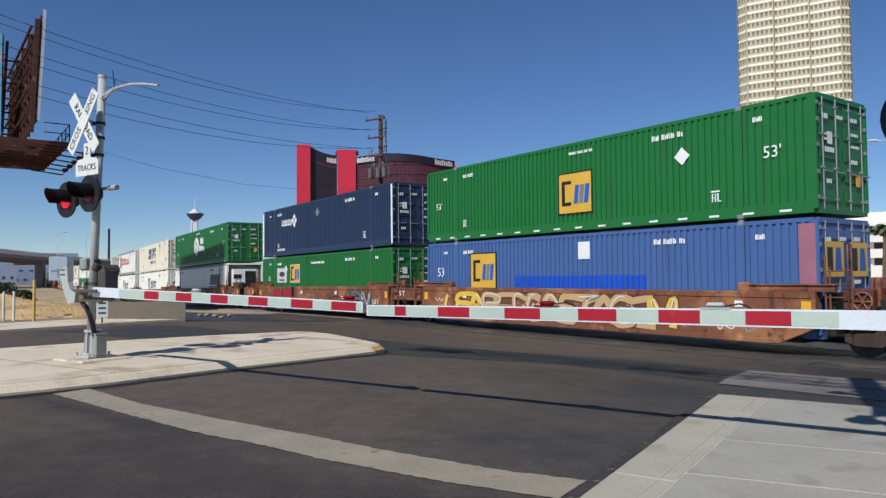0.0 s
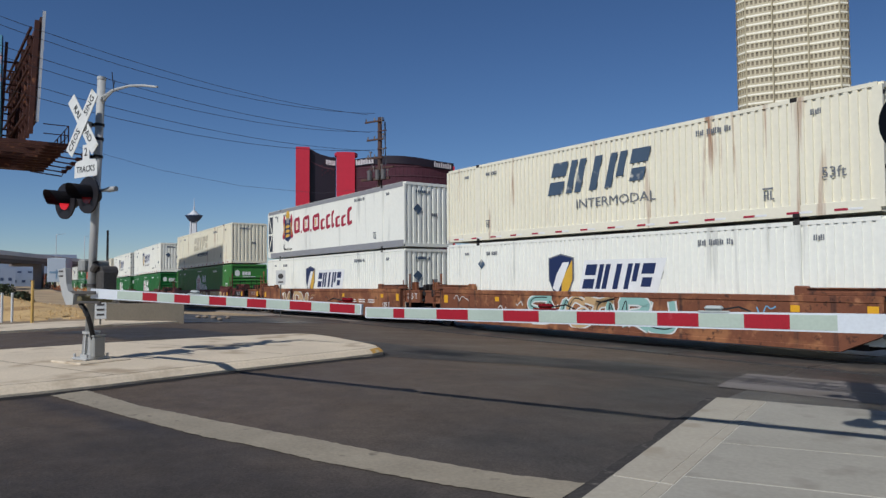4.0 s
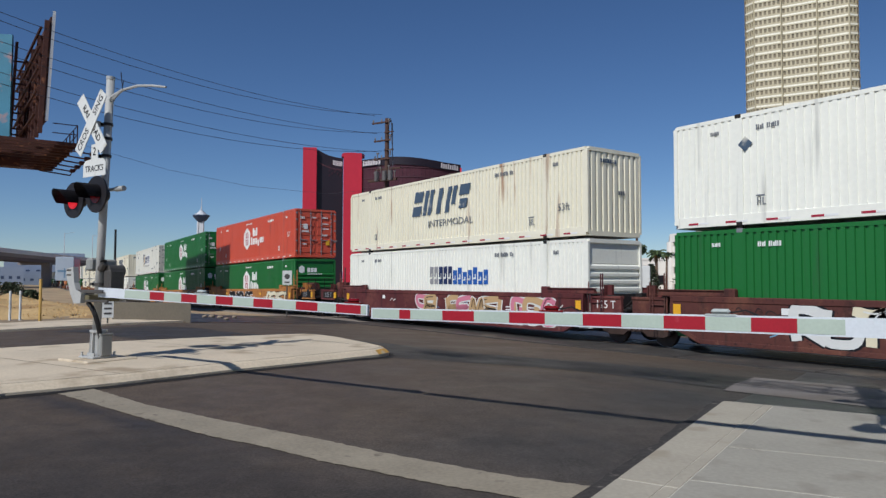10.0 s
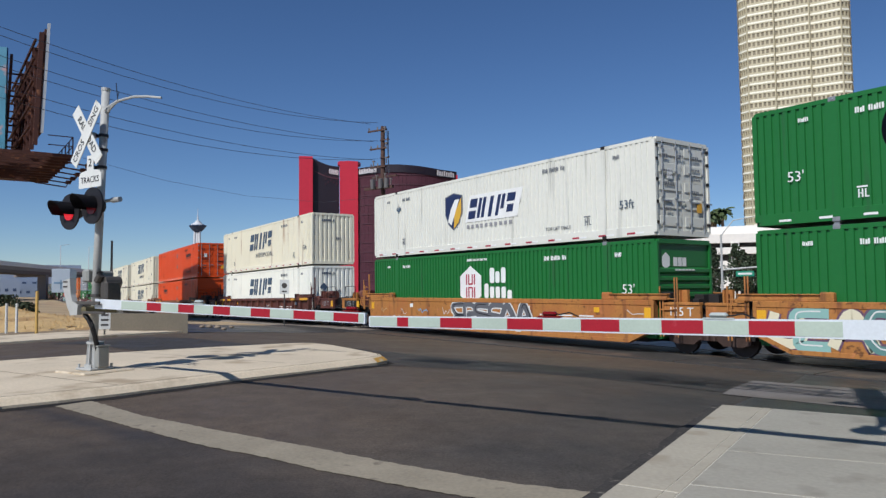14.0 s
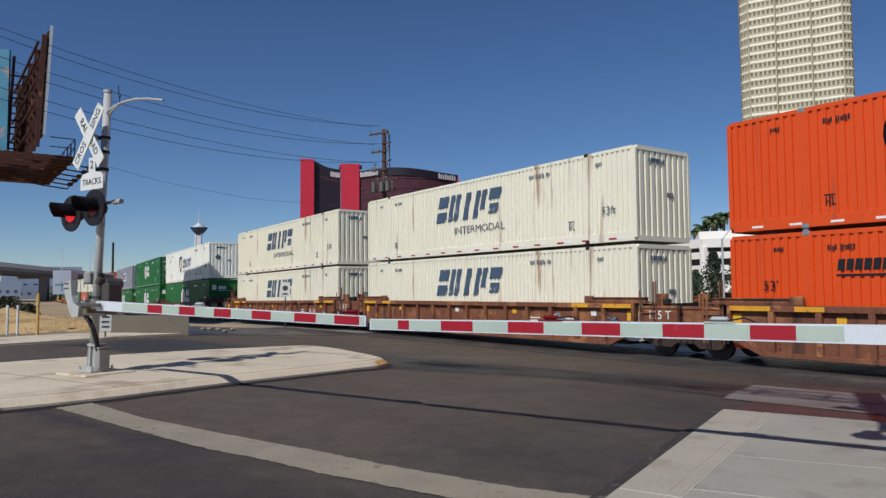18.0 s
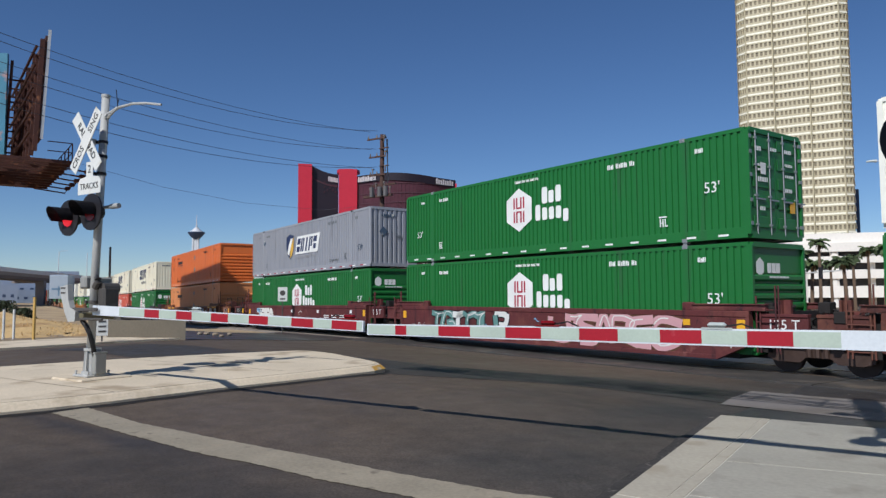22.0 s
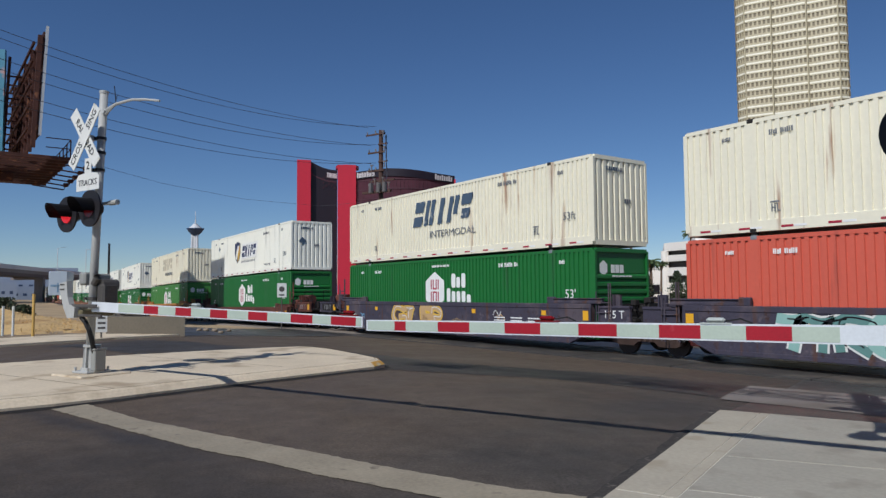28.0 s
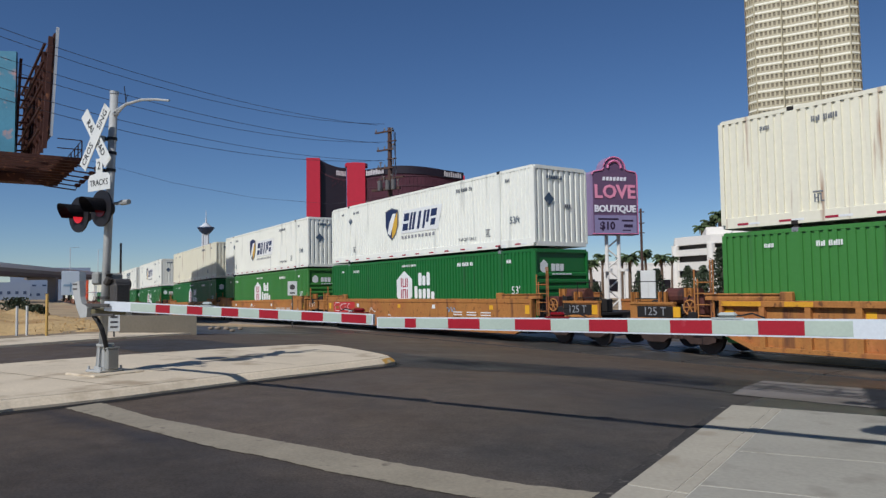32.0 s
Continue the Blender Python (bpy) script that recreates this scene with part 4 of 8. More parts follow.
for f0, f1, nb in ((0.01, 0.19, 11), (0.8, 0.98, 8)):
    bm = B()
    for k in range(nb):
        a = f0 + (f1 - f0) * k / nb
        p, q = curve(a, -1.6), curve(a + (f1 - f0) / nb * 0.72, -1.6)
        h = 3.2 if k % 3 else 3.8
        bm.faces.new([bm.verts.new(v) for v in ((*p, ctop(a) - 4.4), (*q, ctop(a) - 4.4), (*q, ctop(a) - 4.4 + h), (*p, ctop(a) - 4.4 + h))])
    part("roof_sign", bm, sign_pale, hotel, "pale rooftop sign shapes")
bm = B()
p, q = bd(154.2, HD + 3.5), bd(153.2, HD + 3.5)
for k in range(5):
    f = 153.9 - k * 0.22
    for j in range(3):
        p, q = bd(f, HD + 3.6), bd(f - 0.12, HD + 3.6)
        z = hz(8.55) + j * 3.5 - abs(k - 2) * 1.5
        bm.faces.new([bm.verts.new(v) for v in ((*p, z), (*q, z + 0.8), (*q, z + 2.2), (*p, z + 1.6))])
part("screen_motif", bm, mat("dim_red_panel", lin(58, 28, 40), 0.5), hotel)
bm = B()
for k in range(7):
    b0 = 153.55 - k * 0.11
    p, q = bd(b0, HD + 3.4), bd(b0 - 0.08, HD + 3.4)
    z = ledtop((154.85 - b0) / 2.1) - 6.0
    bm.faces.new([bm.verts.new(v) for v in ((*p, z), (*q, z), (*q, z + 3.4), (*p, z + 3.4))])
part("roof_sign", bm, sign_pale, hotel, "pale sign shapes on the screen wall")
bm = B()
for i in range(10):
    b0, b1 = 154.8 - i * 0.2, 154.8 - (i + 1) * 0.2
    p, q = bd(b0, HD + 3.7), bd(b1, HD + 3.7)
    z, z2 = ledtop((154.85 - b0) / 2.1) - 9.0, ledtop((154.85 - b1) / 2.1) - 9.0
    bm.faces.new([bm.verts.new(v) for v in ((*p, z), (*q, z2), (*q, z2 + 0.9), (*p, z + 0.9))])
part("screen_seam", bm, hotel_line, hotel)
block("red_edge", 143.3, 143.17, -2, hz(9.0), hotel_red, hotel, 10, HD - 1)

# ---- observation tower far off
conc_far = mat("far_concrete", lin(206, 208, 212), 0.8)
dark_far = mat("far_dark", lin(62, 78, 108), 0.6)
tower = thing("observation_tower", "slender concrete observation tower with a dark pod far off", "tower")
TDIST = 2500
tx, ty = bd(163.55, TDIST)
tz = lambda e: 1.95 + TDIST * math.tan(radians(e))
bm = B()
for k in range(3):
    a = 2 * math.pi * k / 3 + 0.4
    tube(bm, [(tx + 26 * math.cos(a), ty + 26 * math.sin(a), -5), (tx + 12 * math.cos(a), ty + 12 * math.sin(a), 90), (tx + 9 * math.cos(a), ty + 9 * math.sin(a), tz(4.45))], 5, 8, 4)
tube(bm, [(tx, ty, -5), (tx, ty, tz(4.5))], 8, 12, 7)
part("shaft", bm, conc_far, tower)
bm = B()
for e0, e1, r0, r1 in ((4.35, 4.6, 9, 20), (4.6, 4.83, 20, 27), (4.83, 4.9, 28, 28)):
    tube(bm, [(tx, ty, tz(e0)), (tx, ty, tz(e1))], r0, 18, r1)
part("pod", bm, dark_far, tower)
bm = B()
for e0, e1, r0, r1 in ((4.9, 5.0, 22, 20), (5.0, 5.12, 15, 12), (5.12, 5.25, 9, 7)):
    tube(bm, [(tx, ty, tz(e0)), (tx, ty, tz(e1))], r0, 16, r1)
part("pod_roof", bm, conc_far, tower)
bm = B()
tube(bm, [(tx, ty, tz(5.2)), (tx, ty, tz(5.6))], 3, 8, 2)
tube(bm, [(tx, ty, tz(5.6)), (tx, ty, tz(6.2))], 1.2, 6, 0.6)
part("mast", bm, conc_far, tower)

# ---- gold-glass tower
gold_ledge = mat("gold_ledge", lin(250, 246, 226), 0.5, var=0.05, scale=0.2)
gold_glass = mat("bronze_glass", lin(136, 126, 104), 0.6, 0.0, var=0.22, scale=0.3, fine=1.5)
gold_pier = mat("gold_pier", lin(194, 184, 154), 0.6, var=0.08)
TD = 275
tow = thing("tower_block", "high-rise tower with cream ledges and bronze glass windows", "building")
angles = (121.2, 120.7, 118.87, 118.83, 116.52, 116.48, 114.5, 114.05)
depth = (3.0, 0.2, -0.7, 0.3, -0.5, 0.5, -0.1, 2.2)
outline = [bd(b, TD + d) for b, d in zip(angles, depth)]
back = [bd(114.0, TD + 26), bd(121.3, TD + 26)]
bm = B()
slab(bm, outline + back, -2, 182)
part("glass", bm, gold_glass, tow)
FL = 3.17
def offset_outline(d): return [bd(b, TD + dd - d) for b, dd in zip(angles, depth)]
bm = B()
o = offset_outline(0.3)
o[0], o[-1] = bd(angles[0] + 0.08, TD + depth[0] - 0.3), bd(angles[-1] - 0.08, TD + depth[-1] - 0.3)
slab(bm, o + [bd(113.9, TD + 26.2), bd(121.35, TD + 26.2)], 0, 0.58)
ledge_me = finish(bm)
ledge_me.materials.append(gold_ledge)
for k in range(50):
    ob = part("ledge", ledge_me, None, tow)
    ob.location = (0, 0, 22.5 + k * FL)
o = offset_outline(0.16)
def bay_floor(p, q):
    """One bay of one storey: sill wall, piers between the windows and lintel."""
    bm = B()
    p, q = Vector(p), Vector(q)
    ln = (q - p).length
    u = (q - p) / ln
    w = Vector((-u.y, u.x)) * 0.14
    def bar(s0, s1, z0, z1, t=1.0):
        a, b = p + u * s0, p + u * s1
        slab(bm, [tuple(a - w * t), tuple(b - w * t), tuple(b + w * t), tuple(a + w * t)][::-1], z0, z1)
    bar(0, ln, 0.58, 1.25)
    bar(0, ln, FL - 0.42, FL)
    nn = max(1, round(ln / 1.45))
    for k in range(nn + 1):
        c = ln * k / nn
        bar(max(0, c - 0.3), min(ln, c + 0.3), 1.25, FL - 0.42)
    return finish(bm)
for i in range(len(o) - 1):
    if (Vector(o[i]) - Vector(o[i + 1])).length < 1.4:
        continue
    bay_me = bay_floor(o[i], o[i + 1])
    bay_me.materials.append(gold_pier)
    for k in range(50):
        ob = part("window_bay", bay_me, None, tow)
        ob.location = (0, 0, 22.5 + k * FL)
for i in (1, 2, 4, 6):
    bm = B()
    x, y = offset_outline(0.3)[i]
    box(bm, x - 0.2, y - 0.2, 15, x + 0.2, y + 0.2, 182)
    part("corner_pier", bm, gold_pier, tow)
dark_tower = thing("tower_block", "narrow dark glass tower behind the cream one", "building")
block("wall", 113.95, 113.72, 0, 44, dark_far, dark_tower, 20, 330)

# ---- parking building
stucco = mat("white_stucco", lin(238, 232, 222), 0.8, var=0.06, scale=0.2, fine=2)
slot_dark = mat("garage_gloom", lin(60, 56, 54), 0.8)
garage = thing("parking_building", "white stucco parking building with long open levels", "building")
GD = 150
gz = lambda e: 1.95 + GD * math.tan(radians(e))
gout = [(126.9, 8), (124.3, 0), (119, 1), (117.5, 6), (105, 14)]
def band(z0, z1, pull, material, name, b0=0):
    bm = B()
    slab(bm, [bd(b, GD + d - pull) for b, d in gout[b0:]] + [bd(105, GD + 40), bd(127, GD + 40)], z0, z1)
    return part(name, bm, material, garage)
band(-2, gz(3.2), -1.6, slot_dark, "interior")
lv = [(-0.3, 0.55), (1.1, 1.75), (2.25, 2.75), (3.1, 3.75)]
for e0, e1 in lv:
    band(gz(e0), gz(e1), 0, stucco, "parapet")
bm = B()
slab(bm, [bd(b, GD + d + 5) for b, d in ((124.6, 2), (119, 1), (105, 14))] + [bd(105, GD + 38), bd(125, GD + 38)], gz(3.7), gz(4.5))
part("roof_level", bm, stucco, garage)
for b, d in ((126.85, 8), (124.3, 0.2), (122, 0.6), (119, 1.1), (117.4, 6.2), (115.4, 8), (113.2, 10), (111, 12)):
    bm = B()
    x, y = bd(b, GD + d - 0.15)
    tube(bm, [(x, y, -2), (x, y, gz(3.1))], 0.8, 8)
    part("pier", bm, stucco, garage)

# ---- shop sign on a lattice column
purple = mat("sign_purple", lin(158, 136, 170), 0.5, var=0.1)
sign_face = mat("sign_face", lin(106, 80, 106), 0.4, var=0.1)
pink = mat("sign_pink", lin(226, 130, 170), 0.5)
led_black = mat("dark_glazing", lin(26, 20, 26), 0.3)
led_pale = mat("led_panel", lin(146, 136, 170), 0.4, var=0.1, scale=1.5)
pylon = thing("shop_sign", "purple shop pylon sign with pink neon letters on a white column", "sign", pose(*bd(131.55, 50), 0, 0, 0, 131.55 - 90 + 27))
bm = B()
arch = [(-1.75, 5.4), (1.75, 5.4), (1.75, 9.55), (1.6, 9.75), (1.0, 9.85)] + [(0.85 * math.cos(a), 9.95 + 0.85 * math.sin(a)) for a in [math.pi * k / 8 for k in range(9)]] + [(-1.0, 9.85), (-1.6, 9.75), (-1.75, 9.55)]
plate(bm, arch, -0.5, 0.5)
part("cabinet", bm, purple, pylon)
bm = B()
plate(bm, [(x * 0.92, (z - 7.8) * 0.955 + 7.8) for x, z in arch], -0.53, -0.49)
part("face", bm, sign_face, pylon)
bm = B()
tube(bm, [(x * 0.96, -0.55, (z - 7.8) * 0.975 + 7.8) for x, z in arch], 0.05, 6)
part("neon_edge", bm, pink, pylon)
bm = B()
tube(bm, [(0.5 * math.cos(a), -0.56, 9.95 + 0.5 * math.sin(a)) for a in [math.pi * k / 8 for k in range(9)]], 0.09, 6)
part("neon_arch", bm, pink, pylon)
words("LOVE", 1.276, mat("pink_letter", lin(236, 150, 176), 0.5), pylon, pose(0, -0.55, 8.3, 90), "lettering", 0.02, 1.0, 0.035)
words("BOUTIQUE", 0.634, ink_w := mat("white_letter", lin(240, 236, 240), 0.5), pylon, pose(0, -0.55, 7.15, 90), "lettering", 0.02, 0.98, 0.025)
bm = B()
for k in range(7):
    plate(bm, [(-0.9 + k * .26, 9.1), (-0.72 + k * .26, 9.1), (-0.68 + k * .26, 9.35), (-0.86 + k * .26, 9.35)], -0.56, -0.53)
part("marking", bm, ink_w, pylon)
bm = B()
box(bm, -1.55, -0.58, 5.5, 1.55, -0.5, 6.72)
led_ob = part("display", bm, led_pale, pylon)
led_text = mat("display_dark", lin(52, 34, 60), 0.5)
words("$10", 0.72, led_text, led_ob, pose(-0.62, -0.585, 5.98, 90), "display_text", 0.006, 1.0, 0.03)
bm = B()
for x0, x1, z0, z1 in ((-1.3, 0.2, 6.4, 6.52), (0.45, 1.3, 6.3, 6.42), (0.6, 1.25, 5.9, 6.1), (0.5, 1.1, 5.66, 5.74)):
    plate(bm, [(x0, z0), (x1, z0), (x1, z1), (x0, z1)], -0.588, -0.57)
part("display_text", bm, led_text, led_ob)
bm = B()
for sx in (-0.45, 0.45):
    tube(bm, [(sx, 0, -0.3), (sx, 0, 5.45)], 0.13, 8)
for k in range(7):
    s = -1 if k % 2 else 1
    tube(bm, [(-0.45 * s, 0, 0.3 + k * .7), (0.45 * s, 0, 1.0 + k * .7)], 0.06, 5)
part("column", bm, stucco, pylon, "white lattice column")
bm = B()
for sx in (-0.6, 0.6):
    tube(bm, [(sx, -0.4, 2.9), (sx, -0.4, 3.1)], 0.3, 12)
    tube(bm, [(sx, -0.4, -0.3), (sx, -0.4, 2.9)], 0.05, 6)
part("globe_lamps", bm, stucco, pylon)

# ---- signals on the far side of the crossing
cantilever(pose(*bd(136.95, 41.2), -0.1, 0, 0, 21), 7.2, 0.85, ((0.02, True), (0.62, False)), (-3.2, -2.6))
far_mast = thing("crossing_signal", "silver crossing mast with crossbuck beyond the rails", "crossing signal", pose(*bd(145.6, 39.5), -0.1, 0, 0, 21 + 180), group="crossing signals")
bm = B()
tube(bm, [(0, 0, 0), (0, 0, 4.9)], 0.067, 12)
part("mast", bm, galv, far_mast)
bm = B()
box(bm, -0.04, -0.12, -0.04, 0.04, 0, 0.04)
hb = part("crossbuck", bm, galv, far_mast)
hb.location = (0, 0, 4.3)
blade(hb, 1.22, 0.229, 50, ((0, "RAILROAD"),), -0.14)
blade(hb, 1.22, 0.229, -50, ((-0.34, "CROS"), (0.36, "SING")), -0.16)
flasher(far_mast, -0.4, -0.2, 3.0, False)
flasher(far_mast, 0.4, -0.2, 3.0, True)

# ---- track sign this side of the rails
sg = thing("track_sign", "small white rail sign with a dark disc on a thin post", "sign", pose(*bd(157.05, 41), rail_z(-38) + 0.0, 0, 0, 67))
bm = B()
tube(bm, [(0, 0, -0.2), (0, 0, 2.5)], 0.035, 8)
part("post", bm, steel_dark, sg)
bm = B()
box(bm, -0.26, -0.05, 1.75, 0.26, -0.035, 2.55)
board = part("board", bm, sign_white, sg)
bm = B()
tube(bm, [(0, -0.052, 2.22), (0, -0.056, 2.22)], 0.15, 16)
box(bm, -0.14, -0.056, 1.85, 0.14, -0.051, 1.93)
part("symbol", bm, steel_dark, board)

# ---- arched building, low shops, cabinets
brown_wall = mat("dark_brown_wall", lin(52, 38, 46), 0.7, var=0.12, scale=0.3)
shop = thing("arched_building", "low dark building with a white arched roof", "building", pose(*bd(140.9, 118), -0.2, 0, 0, 51))
bm = B()
pts = [(-9.5, 0), (9.5, 0), (9.5, 4.7), (7.2, 4.9)] + [(6.4 * math.cos(a), 5.0 + 2.6 * math.sin(a)) for a in [math.pi * (0.04 + 0.92 * k / 14) for k in range(15)]] + [(-7.2, 4.9), (-9.5, 4.7)]
plate(bm, pts, 0, 14)
part("front_wall", bm, brown_wall, shop)
bm = B()
arc = [(6.7 * math.cos(a), 5.05 + 2.75 * math.sin(a)) for a in [math.pi * (0.02 + 0.96 * k / 16) for k in range(17)]]
for p, q in zip(arc, arc[1:]):
    bm.faces.new([bm.verts.new(v) for v in ((p[0], -0.2, p[1]), (q[0], -0.2, q[1]), (q[0], 14.2, q[1] + .02), (p[0], 14.2, p[1] + .02))])
bmesh.ops.solidify(bm, geom=bm.faces[:], thickness=0.2)
part("roof", bm, stucco, shop, "white barrel roof")
bm = B()
for k in range(6):
    box(bm, -6 + k * 2.1, -0.08, 0.6, -4.4 + k * 2.1, 0.05, 2.8)
part("windows", bm, led_black, shop)
bm = B()
for k in range(7):
    box(bm, -3.6 + k * 1.05, -0.1, 4.4, -2.8 + k * 1.05, -0.02, 5.2)
part("wall_sign", bm, sign_face, shop)
for b, d, w, h in ((134.6, 130, 22, 6.2), (131.6, 150, 16, 5.4), (128.4, 170, 18, 7)):
    s = thing("low_building", "low white flat-roofed shop building with small windows", "building", pose(*bd(b, d), -0.3, 0, 0, b - 90), group="low shops")
    bm = B()
    box(bm, -w / 2, 0, 0, w / 2, 10, h)
    part("wall", bm, stucco, s)
    bm = B()
    box(bm, -w / 2 - 0.1, -0.15, h - 0.1, w / 2 + 0.1, 10.1, h + 0.35)
    part("roof", bm, stucco, s)
    for k in range(5):
        bm = B()
        x = -w / 2 + 1.2 + k * (w - 2) / 5
        box(bm, x, -0.06, 1.2, x + 1.5, 0.02, 3.4)
        part("window", bm, led_black, s)
cab = thing("utility_cabinet", "tall white metal utility cabinet beyond the rails", "cabinet", pose(*bd(128.95, 46), -0.15, 0, 0, 40))
bm = B()
box(bm, -0.45, -0.4, 0, 0.45, 0.4, 3.0, 0.04)
part("body", bm, sign_white, cab)
for x in (-0.42, 0.01):
    bm = B()
    box(bm, x, -0.43, 0.2, x + 0.41, -0.4, 2.8, 0.01)
    part("door", bm, sign_white, cab)
back_pole = thing("utility_pole", "thin dark wooden pole with short arms behind the shop sign", "utility pole", pose(*bd(129.35, 60), -0.2, 0, 0, 30), group="utility poles")
bm = B()
tube(bm, [(0, 0, 0), (0, 0, 8.4)], 0.12, 10, 0.09)
part("post", bm, pole_wood, back_pole)
for z in (8.1, 7.2, 6.4):
    bm = B()
    box(bm, -0.4, -0.12, z - 0.04, 0.3, -0.06, z + 0.04)
    part("crossarm", bm, pole_wood, back_pole)
bm = B()
tube(bm, [(*bd(169.5, 62), -1), (*bd(169.5, 62), 5.9)], 0.11, 8, 0.08)
tagged(part("marker_pole", bm, steel_dark), "thin dark steel pole beside the railway", "pole")

# ---- street signal arm and lamps before the parking building
sig = thing("traffic_signal", "grey traffic signal mast arm with green name board", "traffic signal", pose(*bd(119.6, 78), -0.2, 0, 0, 119.6 - 90 + 8))
bm = B()
tube(bm, [(-4.6, 0, 0), (-4.6, 0, 7.2)], 0.14, 10, 0.1)
part("mast", bm, galv, sig)
bm = B()
tube(bm, [(-4.6, 0, 3.6), (6.5, 0, 4.4)], 0.1, 8, 0.06)
tube(bm, [(-4.6, 0, 7.1), (-3.4, 0, 8.6), (-1.0, 0, 9.0)], 0.06, 6, 0.04)
part("mast_arm", bm, galv, sig)
bm = B()
box(bm, -3.3, -0.06, 2.9, -1.6, -0.02, 3.45)
nb = part("name_board", bm, mat("sign_green", lin(40, 140, 110), 0.5), sig)
bm = B()
box(bm, -3.1, -0.075, 3.08, -1.8, -0.055, 3.28)
part("marking", bm, sign_white, nb)
for x, z in ((1.0, 4.0), (4.6, 4.2)):
    bm = B()
    box(bm, x - 0.17, -0.2, z - 0.6, x + 0.17, 0.15, z + 0.55, 0.03)
    part("signal_head", bm, black_m, sig)

# ---- street lamp beyond the footpath
lamp_post = thing("street_lamp", "grey steel street lamp with a long arm beyond the rails", "street lamp", pose(*bd(109.5, 55), -0.2))
hx, hy = bd(109.5, 55)
gx, gy = bd(113.2, 55)
bm = B()
tube(bm, [(0, 0, 0), (0, 0, 10.2)], 0.11, 10, 0.07)
part("post", bm, galv, lamp_post)
bm = B()
tube(bm, [(0, 0, 10.15), ((gx - hx) * 0.4, (gy - hy) * 0.4, 10.75), ((gx - hx) * 0.85, (gy - hy) * 0.85, 10.95)], 0.045, 8, 0.03)
part("arm", bm, galv, lamp_post)
bm = B()
tube(bm, [((gx - hx) * 0.83, (gy - hy) * 0.83, 10.95), ((gx - hx) * 0.92, (gy - hy) * 0.92, 10.98), (gx - hx, gy - hy, 10.96)], 0.11, 8, 0.05)
part("lamp_head", bm, lamp_shell, lamp_post)

# ---- trees
bark = mat("bark", lin(112, 92, 74), 0.9, var=0.25, scale=4, fine=30)
frond_m = mat("palm_frond", (0.07, 0.1, 0.035, 1), 0.7, var=0.4, scale=1.5, fine=8, per=0.25)
dry_m = mat("dry_frond", lin(150, 124, 84), 0.9, var=0.25, scale=2)
leaf_m = mat("dusty_leaf", (0.05, 0.07, 0.035, 1), 0.8, var=0.45, scale=1.2, fine=6, per=0.25)


def palm_meshes(seed, h, dense):
    rng = random.Random(seed)
    bm = B()
    bend = rng.uniform(-0.25, 0.25)
    tube(bm, [(0, 0, -0.4), (bend * 0.4, 0, h * 0.5), (bend, 0, h)], 0.22, 9, 0.14)
    trunk = finish(bm)
    bm = B()
    for k in range(dense):
        a = rng.random() * 2 * math.pi
        up = rng.uniform(-0.5, 1.0)
        ln = rng.uniform(1.1, 1.7)
        p = Vector((bend, 0, h))
        d = Vector((math.cos(a), math.sin(a), up)).normalized()
        side = Vector((-math.sin(a), math.cos(a), 0))
        prev = None
        for i in range(6):
            w = 0.34 * (1 - (i / 6) ** 2) * (0.4 if i == 0 else 1)
            v = [bm.verts.new(p + side * w - Vector((0, 0, 0.16 * (i > 0)))), bm.verts.new(p), bm.verts.new(p - side * w - Vector((0, 0, 0.16 * (i > 0))))]
            if prev:
                bm.faces.new((prev[0], prev[1], v[1], v[0]))
                bm.faces.new((prev[1], prev[2], v[2], v[1]))
            prev = v
            p = p + d * ln / 6
            d = (d + Vector((0, 0, -0.24))).normalized()
    crown = finish(bm)
    bm = B()
    for k in range(16):
        a = rng.random() * 2 * math.pi
        r = rng.uniform(0.15, 0.4)
        tube(bm, [(bend + r * 0.5 * math.cos(a), r * 0.5 * math.sin(a), h), (bend + r * math.cos(a), r * math.sin(a), h - rng.uniform(0.5, 1.2))], 0.07, 4, 0.02)
    skirt = finish(bm)
    for me, mm in ((trunk, bark), (crown, frond_m), (skirt, dry_m)):
        me.materials.append(mm)
    return trunk, crown, skirt


PALMS = [palm_meshes(20 + k, hh, 34) for k, hh in enumerate((6.5, 8.2, 5.0, 7.2))]


def palm(b, d, kind, s=1.0, turn=0, z=-0.3):
    root = thing("palm_tree", "fan palm with a slim trunk and a ragged crown", "palm tree", pose(*bd(b, d), z, 0, 0, turn), group="palm trees")
    for nme, me in zip(("trunk", "crown", "dead_fronds"), PALMS[kind]):
        ob = part(nme, me, None, root)
        ob.scale = (s, s, s)
    return root


